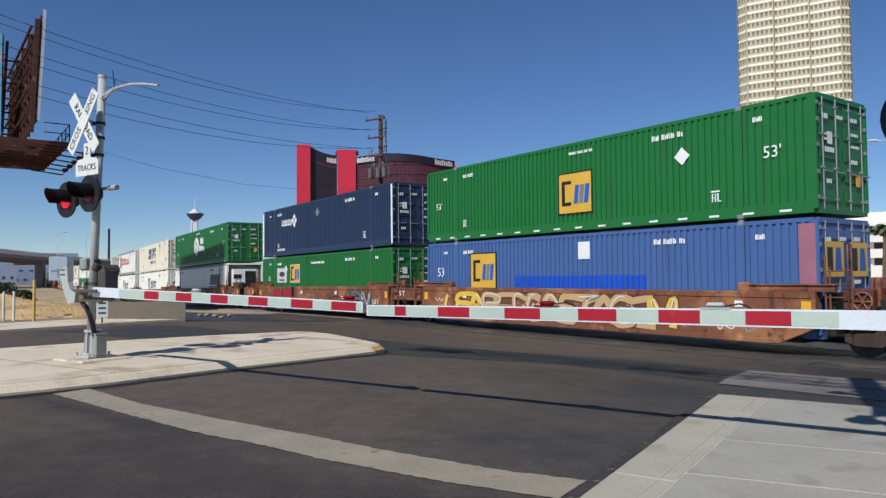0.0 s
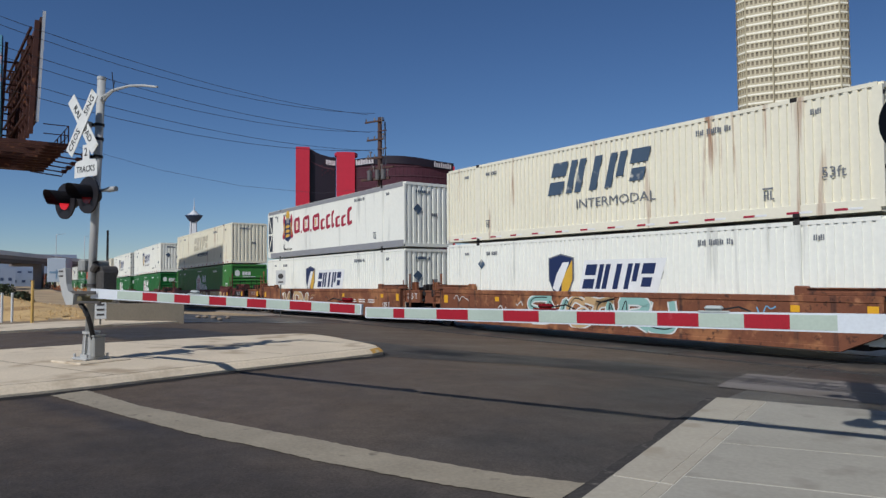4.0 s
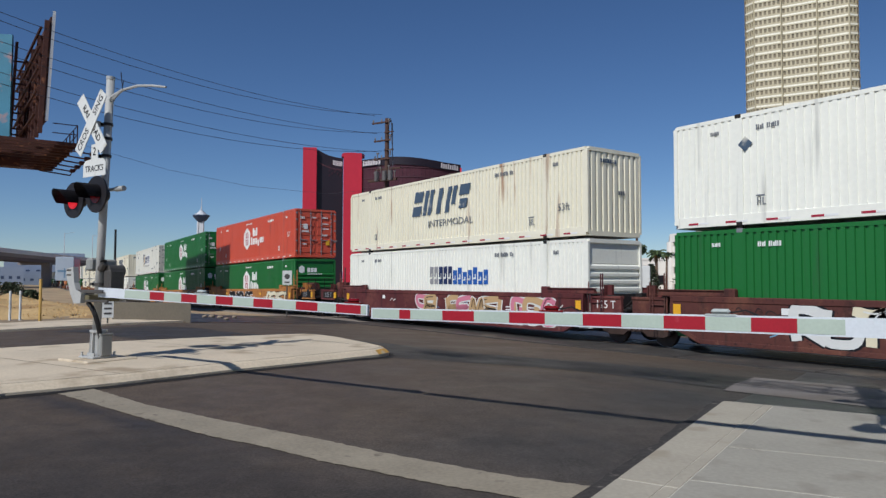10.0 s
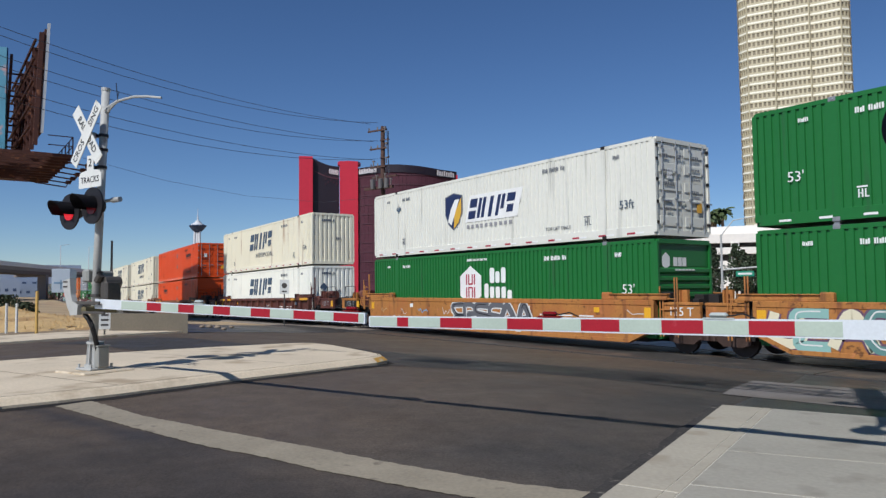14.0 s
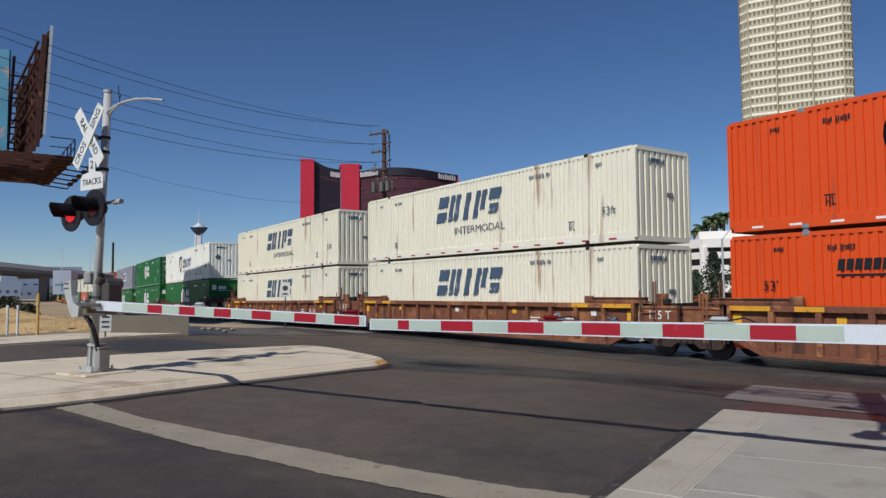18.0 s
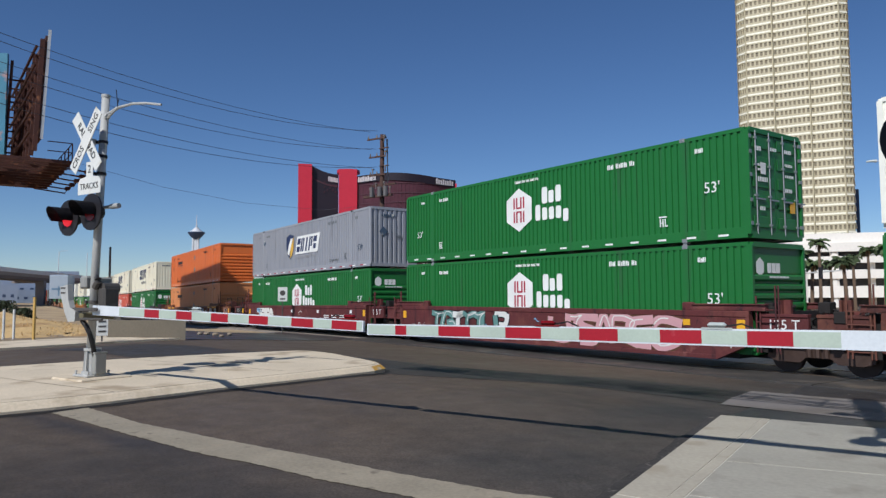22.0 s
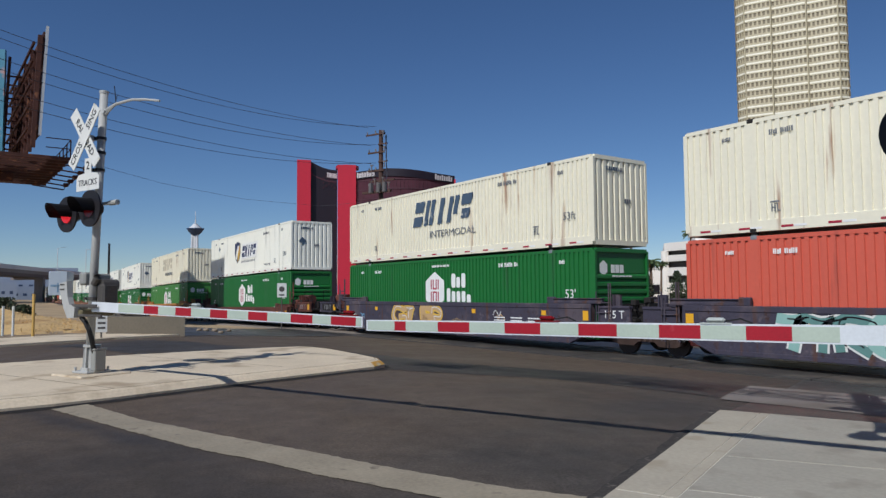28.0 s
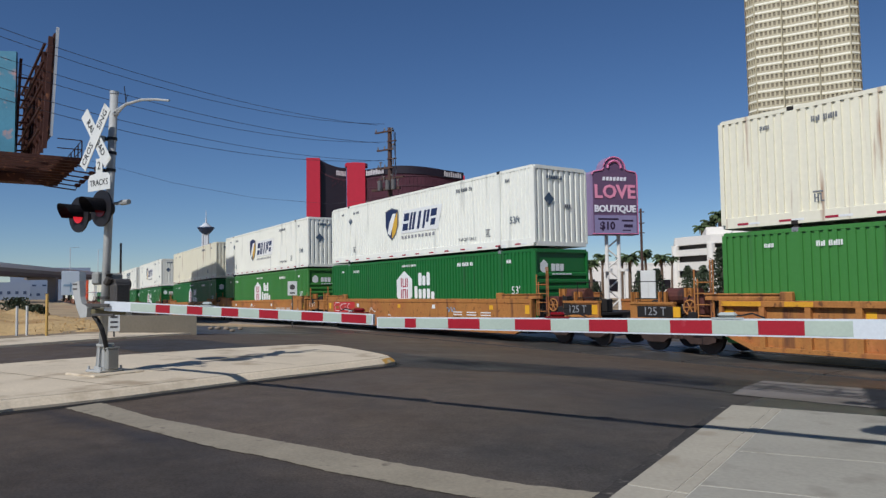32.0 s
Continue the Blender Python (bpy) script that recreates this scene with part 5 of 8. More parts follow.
def tree_meshes(seed, h, w):
    rng = random.Random(seed)
    bm = B()
    tube(bm, [(0, 0, -0.4), (0.1, 0, h * 0.4), (0, 0.1, h * 0.9)], 0.2, 8, 0.05)
    for k in range(9):
        z = h * rng.uniform(0.3, 0.8)
        a = rng.random() * 6.28
        r = w * rng.uniform(0.4, 0.8)
        tube(bm, [(0, 0, z), (r * math.cos(a), r * math.sin(a), z + h * 0.12)], 0.06, 5, 0.02)
    trunk = finish(bm)
    verts, faces = [], []
    for k in range(1500):
        z = rng.random()
        a = rng.random() * 6.28
        lump = 0.65 + 0.35 * math.sin(a * 3 + z * 9 + seed) * math.cos(z * 11 + seed)
        r = w * (1.05 - abs(z - 0.35) * 1.25) * lump * math.sqrt(rng.random())
        c = Vector((r * math.cos(a), r * math.sin(a), h * (0.22 + 0.8 * z)))
        u = Vector((rng.uniform(-1, 1), rng.uniform(-1, 1), rng.uniform(-1, 1))).normalized() * rng.uniform(0.09, 0.2)
        v = u.cross(Vector((rng.uniform(-1, 1), rng.uniform(-1, 1), rng.uniform(-1, 1)))).normalized() * 0.13
        i = len(verts)
        verts += [c - u, c + v, c + u, c - v]
        faces.append((i, i + 1, i + 2, i + 3))
    crown = bpy.data.meshes.new("crown")
    crown.from_pydata(verts, [], faces)
    trunk.materials.append(bark)
    crown.materials.append(leaf_m)
    return trunk, crown


TREES = [tree_meshes(3, 6.5, 2.2), tree_meshes(8, 5.2, 2.0), tree_meshes(13, 7.5, 2.0)]


def tree(b, d, kind, s=1.0, turn=0, z=-0.3):
    root = thing("tree", "dusty dark green street tree with a loose crown", "tree", pose(*bd(b, d), z, 0, 0, turn), group="street trees")
    for nme, me in zip(("trunk", "crown"), TREES[kind]):
        ob = part(nme, me, None, root)
        ob.scale = (s, s, s)


for b, d, k, s in ((124.9, 185, 1, 1.75), (124.3, 190, 3, 2.2), (123.7, 182, 1, 2.1), (123.3, 188, 3, 2.35), (122.9, 184, 1, 2.2)):
    palm(b, d, k, s, b * 40, 1.5)
for b, d, k, s in ((117.6, 100, 0, 1.15), (116.9, 104, 2, 1.25), (116.3, 98, 1, 1.05), (115.6, 108, 0, 1.0), (114.7, 102, 2, 1.3), (114.2, 110, 0, 1.1), (113.3, 104, 1, 0.95), (112.4, 100, 0, 1.2), (119.4, 96, 2, 1.25), (118.3, 112, 3, 1.0),
                   (133.2, 78, 2, 0.95), (132.4, 96, 0, 0.95), (130.3, 84, 2, 1.1), (129.0, 88, 0, 0.95), (127.9, 100, 2, 1.2), (130.9, 110, 3, 0.9), (135.5, 150, 3, 1.2), (134.3, 145, 1, 1.0), (127.2, 120, 3, 0.9)):
    palm(b, d, k, s, b * 77)
palm(139.7, 96, 2, 0.62, 30)
for b, d, k, s in ((123.6, 84, 0, 0.95), (122.0, 88, 2, 0.9), (120.9, 92, 1, 1.05), (119.9, 86, 0, 0.8), (121.5, 96, 2, 0.85), (124.9, 92, 1, 0.85), (126.0, 96, 0, 0.7), (128.3, 80, 1, 0.75), (129.6, 74, 0, 0.55), (132.9, 70, 1, 0.5), (136.2, 100, 0, 0.7), (135.1, 92, 1, 0.75)):
    tree(b, d, k, s, b * 50)
for b, d in ((138.4, 80), (141.0, 82), (143.9, 80)):
    bol = thing("bollard_lamp", "short white bollard lamp beside the path", "lamp", pose(*bd(b, d), -0.2), group="bollard lamps")
    bm = B()
    tube(bm, [(0, 0, 0), (0, 0, 3.1), (0, 0, 3.3)], 0.26, 10, 0.2)
    part("post", bm, stucco, bol)

# ---- overpass and what stands by the line to the left
# parapet colour is lifted: distance haze and lost sunlight are painted in
over_conc = mat("hazed_overpass_concrete", lin(226, 226, 228), 0.85, var=0.1, scale=0.1, fine=1)
over = thing("overpass", "long concrete road overpass across the railway far off", "bridge")
oz = lambda e: 1.95 + 300 * math.tan(radians(e))
OA, OB = Vector(bd(176.5, 280)), Vector(bd(171.5, 382))
ou = (OB - OA).normalized()
ow = Vector((-ou.y, ou.x)) * (-1 if Vector((-ou.y, ou.x)).x > 0 else 1)
def deck(name, s0, s1, w0, w1, z0, z1, material, label=""):
    bm = B()
    pts = [OA + ou * s0 + ow * w0, OA + ou * s1 + ow * w0, OA + ou * s1 + ow * w1, OA + ou * s0 + ow * w1]
    slab(bm, [tuple(p) for p in pts][::-1], z0, z1)
    return part(name, bm, material, over, label)
deck("parapet", -160, 330, 0, 14, 10.9, 12.4, over_conc)
over_dark = mat("overpass_girder", lin(120, 112, 114), 0.85)
for k in range(4):
    deck("girder", -160, 330, 1 + k * 3.3, 2 + k * 3.3, 8.6, 10.9, over_dark)
pier_m = mat("overpass_pier", lin(150, 142, 140), 0.85, var=0.12, scale=0.2, fine=2)
deck("fascia", -160, 330, 0.3, 0.8, 9.7, 10.9, pier_m)
for s0 in (-110, -60, 57, 110, 160, 210):
    deck("pier", s0 - 1.6, s0 + 1.6, 1, 4.2, -6, 7.75, pier_m)
    deck("cap_beam", s0 - 1.6, s0 + 1.6, 1, 13, 7.7, 8.6, pier_m)
for b, e in ((172.8, 3.3), (171.0, 3.2)):
    bm = B()
    x, y = bd(b, 305)
    tube(bm, [(x, y, 9.6), (x, y, oz(e)), (x + 0.5, y + 3, oz(e) + 0.4)], 0.14, 6, 0.08)
    part("street_lamp", bm, conc_far, over)
# the blue in these far walls is distance haze put into the colour
haze_m = mat("hazed_far_wall", lin(148, 160, 180), 0.85, var=0.1, scale=0.1)
trailer = thing("box_trailer", "parked white box trailer with a dark window beside the railway", "trailer", pose(*bd(172.75, 128), rail_z(-130) + 2.0, 0, 0, 76))
bm = B()
box(bm, -1.3, 0, 0.9, 1.3, 9, 4.7, 0.06)
# white body tinted blue-grey, distance haze painted into its colour
part("body", bm, mat("trailer_haze_tint", lin(178, 190, 202), 0.6, var=0.06), trailer)
bm = B()
box(bm, -1.0, -0.03, 2.3, 1.0, 0.02, 2.6)
box(bm, -0.1, -0.03, 1.4, 0.1, 0.02, 2.9)
part("marking", bm, mat("far_blue_grey", lin(120, 150, 176), 0.5), trailer)
for x in (-1.1, 1.1):
    for y in (1.5, 7.5):
        bm = B()
        tube(bm, [(x - 0.15, y, 0.45), (x + 0.15, y, 0.45)], 0.5, 12)
        part("wheel", bm, black_m, trailer)
for b, d, w, h in ((176.2, 420, 14, 12), (175.2, 460, 20, 18), (174.4, 440, 16, 10), (173.2, 500, 30, 22)):
    s = thing("distant_building", "pale distant building under the overpass", "building", pose(*bd(b, d), -4, 0, 0, b - 90), group="distant buildings")
    bm = B()
    box(bm, -w / 2, 0, 0, w / 2, 15, h)
    part("wall", bm, haze_m, s)
    for k in range(4):
        bm = B()
        box(bm, -w / 2 + 0.5 + k * w / 4, -0.1, h * 0.5, -w / 2 + 0.5 + k * w / 4 + w / 10, 0.05, h * 0.62)
        part("window", bm, dark_far, s)
# hills stand behind no real haze; it is painted as a blue base
hill_m = mat("far_hills", lin(132, 150, 182), 0.9, var=0.08, scale=0.002, fine=0.01)
bm = B()
prev = None
for k in range(61):
    b = 100 + k * 1.9
    e = 0.55 + 0.35 * math.sin(k * 0.7) + 0.25 * math.sin(k * 1.9 + 1)
    v = (bm.verts.new(bd(b, 4300, -30)), bm.verts.new(bd(b, 4400, 4400 * math.tan(radians(max(0.15, e))))), bm.verts.new(bd(b, 4480, -30)))
    if prev:
        bm.faces.new((prev[0], v[0], v[1], prev[1]))
        bm.faces.new((prev[1], v[1], v[2], prev[2]))
    prev = v
tagged(part("backdrop", bm, hill_m), "hazy blue desert hills on the horizon", "hills", kind="structure")

# ---- bank of dry ground, low wall, posts and bush by the far path
straw = surf("dry_straw_ground", lin(200, 168, 116), 0.95, 0.3, 0.6, 10, 1.0, lin(170, 136, 90), 0.52, 0.4)
bm = B()
def mound(u, v):
    x, y = -31 - 30 * u, -10 + 16.5 * v
    h = 1.25 * math.sin(math.pi * min(1, u * 1.15)) ** 0.8 * math.sin(math.pi * v) ** 0.7
    return (x, y, ground_z(x, y) - 0.12 + h * (0.75 + 0.35 * noise.noise((x * 0.5, y * 0.5, 0))) + 0.22 * noise.noise((x * 1.1, y * 1.1, 3)))
grid(bm, spread(0, 1, 0.025), spread(0, 1, 0.03), mound)
bank = tagged(part("dirt_bank", bm, straw, smooth=True), "low bank of dry straw-coloured earth and grass", "bank", kind="structure")
rng = random.Random(9)
verts, faces = [], []
for k in range(9000):
    u, v = rng.random() * 0.8, rng.random()
    c = Vector(mound(u, v))
    if noise.noise((c.x * 0.6, c.y * 0.6, 7)) < -0.05:
        continue
    a = rng.random() * 6.28
    w = Vector((math.cos(a), math.sin(a), 0)) * 0.02
    t = Vector((rng.uniform(-.06, .06), rng.uniform(-.06, .06), rng.uniform(0.03, 0.13)))
    i = len(verts)
    verts += [c - w, c + w, c + t]
    faces.append((i, i + 1, i + 2))
me = bpy.data.meshes.new("grass")
me.from_pydata(verts, [], faces)
me.materials.append(mat("dry_grass", lin(206, 172, 116), 0.9, var=0.3, scale=0.8, fine=5))
tagged(new("dry_grass", me), "tufts of dry yellow grass on the bank", "grass", kind="stuff")
wall_grey = surf("grey_block_wall", lin(112, 104, 90), 0.9, 0.12, 0.8, 14, 0.2)
bm = B()
w0, w1 = Vector(bd(164.2, 26.6)), Vector(bd(169.6, 28.0))
nn = Vector((-0.96, 0.28)) * 0.3
slab(bm, [(w0.x, w0.y), (w1.x, w1.y), (w1.x + nn.x, w1.y + nn.y), (w0.x + nn.x, w0.y + nn.y)], -1.2, 1.12)
lw = tagged(part("low_wall", bm, wall_grey), "low grey concrete wall along the railway", "wall", kind="structure")
rocks = random.Random(5)
for k in range(5):
    x, y = bd(163.2 - k * 0.55, 31 + rocks.uniform(-1, 2.5))
    bm = B()
    bmesh.ops.create_icosphere(bm, subdivisions=2, radius=rocks.uniform(0.07, 0.14))
    for v in bm.verts:
        v.co *= 1 + 0.5 * noise.noise(v.co * 4 + Vector((k * 3, 0, 0)))
        v.co.z *= 0.6
    ob = part("rock", bm, joint_m)
    ob.location = (x, y, ground_z(x, y) + 0.06)
    tagged(ob, "pale broken stone lying on the dark verge", "rock", group="rocks on the verge")
yellow_m = mat("faded_yellow_post", lin(206, 168, 92), 0.6)
for b, d, hgt, mm, nm, lab in ((174.2, 29, 1.5, yellow_m, "marker_post", "faded yellow utility marker post"), (176.0, 31, 1.05, sign_white, "bollard", "white steel bollard"), (175.4, 31, 1.05, sign_white, "bollard", "white steel bollard")):
    x, y = bd(b, d)
    bm = B()
    tube(bm, [(x, y, ground_z(x, y) - 0.2), (x, y, ground_z(x, y) + hgt)], 0.045 if nm == "bollard" else 0.05, 8)
    tagged(part(nm, bm, mm), lab + " by the far footpath", "post")
x, y = bd(169.9, 25.5)
ws = thing("site_sign", "small white notice board on a short post", "sign", pose(x, y, ground_z(x, y), 0, 0, 80))
bm = B()
tube(bm, [(0, 0.03, -0.2), (0, 0.03, 0.9)], 0.03, 6)
part("post", bm, steel_dark, ws)
bm = B()
box(bm, -0.17, -0.02, 0.25, 0.17, 0.0, 0.85)
brd = part("board", bm, sign_white, ws)
bm = B()
for k in range(3):
    box(bm, -0.11, -0.026, 0.36 + k * .16, 0.11, -0.021, 0.42 + k * .16)
part("marking", bm, steel_dark, brd)
def shrub(x, y, s, seed):
    rng = random.Random(seed)
    root = thing("shrub", "dark green desert shrub on the bank", "shrub", pose(x, y, ground_z(x, y) + 0.1), group="shrubs")
    bm = B()
    for k in range(7):
        a = rng.random() * 6.28
        tube(bm, [(0, 0, -0.3), (0.5 * s * math.cos(a), 0.5 * s * math.sin(a), 0.7 * s)], 0.03, 5, 0.01)
    part("stems", bm, bark, root)
    vs, fs = [], []
    for k in range(900):
        a, z = rng.random() * 6.28, rng.random()
        r = s * math.sqrt(rng.random()) * (1.1 - 0.6 * z) * (0.8 + 0.3 * math.sin(a * 3 + seed))
        c = Vector((r * math.cos(a), r * math.sin(a), s * 0.95 * z))
        u = Vector((rng.uniform(-1, 1), rng.uniform(-1, 1), rng.uniform(-1, 1))).normalized() * 0.09
        v = u.cross(Vector((rng.uniform(-1, 1), rng.uniform(-1, 1), 0.3))).normalized() * 0.06
        i = len(vs)
        vs += [c - u, c + v, c + u, c - v]
        fs.append((i, i + 1, i + 2, i + 3))
    me = bpy.data.meshes.new("leaves")
    me.from_pydata(vs, [], fs)
    me.materials.append(leaf_m)
    ob = new("leaves", me)
    ob.parent = root
shrub(*bd(176.0, 50), 1.35, 1)
shrub(*bd(174.9, 56), 0.9, 2)

# ================================================================ the train
G = dict(green=lin(38, 112, 52), pale_green=lin(72, 134, 62), white=lin(249, 248, 235), cream=lin(243, 237, 213), dull=lin(230, 229, 217), grey=lin(156, 158, 165),
         orange=lin(226, 82, 22), tan_orange=lin(222, 146, 90), mid_orange=lin(222, 116, 54), red=lin(212, 90, 66), salmon=lin(212, 100, 80), blue=lin(76, 104, 156), navy=lin(42, 58, 86))
rust_streak = lin(150, 92, 52)
paint = {k: mat("paint_" + k, c, 0.42, var=0.05, scale=0.5, fine=9, dirt=rust_streak if k == "cream" else None, dirt_at=0.61, streak=True) for k, c in G.items()}
for k in ("white", "dull", "grey", "green", "pale_green", "orange", "tan_orange", "mid_orange", "red", "salmon", "blue", "navy"):
    soot = tuple(v * 0.62 + 0.02 for v in G[k][:3]) + (1,)
    paint[k] = mat("paint_" + k, G[k], 0.42, var=0.05, scale=0.5, fine=9, dirt=soot, dirt_at=0.6, streak=True)
ink = {"white": mat("ink_white", lin(240, 240, 236), 0.5), "navy": mat("ink_navy", lin(38, 52, 92), 0.5), "slate": mat("ink_slate", lin(74, 92, 112), 0.6, dirt=lin(214, 210, 196), dirt_at=0.6),
       "faded": mat("ink_faded", lin(206, 198, 176), 0.6), "red": mat("ink_red", lin(170, 44, 66), 0.5), "gold": mat("ink_gold", lin(222, 176, 62), 0.4), "black": mat("ink_black", lin(30, 30, 34), 0.5),
       "grey": mat("ink_grey", lin(120, 124, 128), 0.5), "blue": mat("ink_blue", lin(44, 96, 176), 0.5), "bay_shade": mat("ink_recess_shade", lin(52, 60, 72), 0.7), "rose": mat("ink_rose", lin(158, 106, 118), 0.6, var=0.2), "vivid_blue": mat("ink_vivid_blue", lin(26, 82, 206), 0.5), "rail_grey": mat("ink_rail_grey", lin(150, 150, 152), 0.55, var=0.1),
       "ochre": mat("ink_ochre", lin(226, 164, 44), 0.55, var=0.2, scale=3, dirt=lin(150, 96, 50), dirt_at=0.6)}
steel = mat("galvanised_steel", lin(168, 170, 172), 0.45, 0.6, fine=25)
gloom = mat("grimy_black_steel", lin(44, 40, 38), 0.7, 0.2, var=0.3, scale=3)
dark_wheel = mat("dark_wheel", lin(72, 60, 54), 0.5, 0.4, var=0.3, scale=4)
wheel_steel = mat("wheel_steel", lin(90, 72, 64), 0.5, 0.5, var=0.3, scale=4)
def car_mat(name, base, patch, grime):
    """Old car paint: large faded and rusted patches, flaking spots and dark grime that has run down."""
    m = mat(name, base, 0.68, var=0.22, scale=1.0, fine=18, bump=0.25, dirt=grime, dirt_at=0.57, streak=True)
    n, l = m.node_tree.nodes, m.node_tree.links
    p = n["Principled BSDF"]
    col = p.inputs["Base Color"].links[0].from_socket
    tc = n.new("ShaderNodeTexCoord")
    for scale, lo, hi, tone, amount in ((0.8, 0.5, 0.62, patch, 0.7), (5.0, 0.58, 0.66, tuple(v * 0.45 for v in grime[:3]) + (1,), 0.8), (2.2, 0.6, 0.7, tuple(min(1, v * 1.5 + 0.03) for v in patch[:3]) + (1,), 0.5)):
        t = n.new("ShaderNodeTexNoise")
        t.inputs["Scale"].default_value = scale
        t.inputs["Detail"].default_value = 7
        t.inputs["Roughness"].default_value = 0.65
        info = n.new("ShaderNodeObjectInfo")
        add = n.new("ShaderNodeVectorMath")
        add.operation = "ADD"
        grow = n.new("ShaderNodeVectorMath")
        grow.operation = "SCALE"
        grow.inputs[0].default_value = (37, 11, 5)
        l.new(info.outputs["Random"], grow.inputs["Scale"])
        l.new(tc.outputs["Object"], add.inputs[0])
        l.new(grow.outputs["Vector"], add.inputs[1])
        l.new(add.outputs["Vector"], t.inputs["Vector"])
        r = n.new("ShaderNodeMapRange")
        for k, v in zip(("From Min", "From Max", "To Max"), (lo, hi, amount)):
            r.inputs[k].default_value = v
        l.new(t.outputs["Fac"], r.inputs["Value"])
        k = n.new("ShaderNodeMix")
        k.data_type = "RGBA"
        l.new(r.outputs[0], k.inputs["Factor"])
        l.new(col, k.inputs["A"])
        k.inputs["B"].default_value = tone
        col = k.outputs["Result"]
    l.new(col, p.inputs["Base Color"])
    return m


well_paint = {"brown": car_mat("well_brown", lin(90, 50, 43), lin(112, 70, 54), lin(58, 36, 32)),
              "rust": car_mat("well_rust", lin(124, 76, 52), lin(164, 112, 72), lin(76, 50, 40)),
              "yellow": car_mat("well_yellow", lin(178, 120, 60), lin(164, 100, 54), lin(118, 76, 48)),
              "maroon": car_mat("well_maroon", lin(94, 44, 44), lin(112, 64, 56), lin(62, 32, 36)),
              "dark": car_mat("well_dark", lin(66, 62, 76), lin(92, 82, 86), lin(88, 60, 48))}
spray = [mat("spray_" + n, c, 0.5, var=0.06) for n, c in (("white", lin(226, 226, 220)), ("black", lin(26, 26, 30)), ("mint", lin(150, 190, 180)), ("sky", lin(120, 172, 206)),
                                                           ("tan", lin(200, 166, 120)), ("pink", lin(214, 130, 150)), ("yellow", lin(232, 190, 70)), ("green", lin(44, 150, 90)), ("red", lin(200, 50, 50)), ("mauve", lin(112, 84, 104)), ("slate", lin(104, 104, 108)), ("cream", lin(232, 222, 190)), ("rose", lin(206, 158, 162)), ("brown", lin(96, 66, 48)), ("teal", lin(104, 144, 138)))]
crimson = mat("crimson_paint", lin(156, 30, 46), 0.55, var=0.2, scale=2, dirt=lin(112, 48, 42), dirt_at=0.6)
sticker = mat("reflective_yellow", lin(236, 176, 40), 0.4)

CL, CW, CH = 16.15, 2.59, 2.90
mesh_cache = {}


def cached(key, make, material):
    k = (key, material.name)
    if k not in mesh_cache:
        me = make()
        me.materials.append(material)
        mesh_cache[k] = me
    return mesh_cache[k]


def corrugated(bm, x0, x1, y, z0, z1, pitch, depth, side):
    """Folded sheet steel between two posts: ribs stand proud towards side (-1 or 1 along y)."""
    n = max(1, round((x1 - x0) / pitch))
    p = (x1 - x0) / n
    xs, ys = [], []
    for i in range(n):
        for f, d in ((0.0, 0), (0.36, 0), (0.42, 1), (0.94, 1)):
            xs.append(x0 + (i + f) * p)
            ys.append(y + side * depth * d)
    xs.append(x1)
    ys.append(y)
    lo = [bm.verts.new((a, b, z0)) for a, b in zip(xs, ys)]
    hi = [bm.verts.new((a, b, z1)) for a, b in zip(xs, ys)]
    for i in range(len(xs) - 1):
        bm.faces.new((lo[i], lo[i + 1], hi[i + 1], hi[i]))


def side_wall(s, pitch, depth):
    bm = B()
    corrugated(bm, -CL / 2 + 0.1, CL / 2 - 0.1, s * (CW / 2 - 0.004 - depth), 0.3, CH - 0.08, pitch, depth, s)
    return finish(bm)


def flat_sheet(z0, z1):
    bm = B()
    box(bm, -CL / 2 + 0.05, -CW / 2 + 0.06, z0, CL / 2 - 0.05, CW / 2 - 0.06, z1)
    return finish(bm)


def frame_mesh():
    bm = B()
    L, W = CL / 2, CW / 2
    for s in (-1, 1):
        a, b = (-W, -W + 0.08) if s < 0 else (W - 0.08, W)
        box(bm, -L + 0.1, a, CH - 0.11, L - 0.1, b, CH - 0.01)
        box(bm, -L + 0.1, a, 0.02, L - 0.1, b, 0.31, 0.01)
        for x, w in ((-L, 0.12), (-6.2, 0.22), (5.98, 0.22), (L - 0.12, 0.12)):
            box(bm, x, a - (0.004 if s < 0 else 0), 0.12, x + w, b + (0.004 if s > 0 else 0), CH - 0.08)
    for x in (-L, L - 0.1):
        box(bm, x, -W + 0.08, CH - 0.14, x + 0.1, W - 0.08, CH - 0.012)
        box(bm, x, -W + 0.08, 0.02, x + 0.1, W - 0.08, 0.18)
    return finish(bm)


def casting_mesh(lock=False):
    """A corner fitting; lock: with the connector that stands on the box below."""
    bm = B()
    box(bm, -0.09, -0.09, 0, 0.09, 0.09, 0.118, 0.012)
    if lock:
        box(bm, -0.06, -0.06, -0.072, 0.06, 0.06, 0.01)
    tube(bm, [(0, -0.1, 0.06), (0, -0.085, 0.06)], 0.035, 8)
    return finish(bm)


def end_nose():
    """Vertical folds on the blank front end."""
    bm = B()
    corrugated(bm, -CW / 2 + 0.1, CW / 2 - 0.1, 0, 0.17, CH - 0.13, 0.28, 0.045, -1)
    me = finish(bm)
    me.transform(Matrix.Translation((CL / 2 - 0.06, 0, 0)) @ Matrix.Rotation(radians(90), 4, "Z"))
    return me


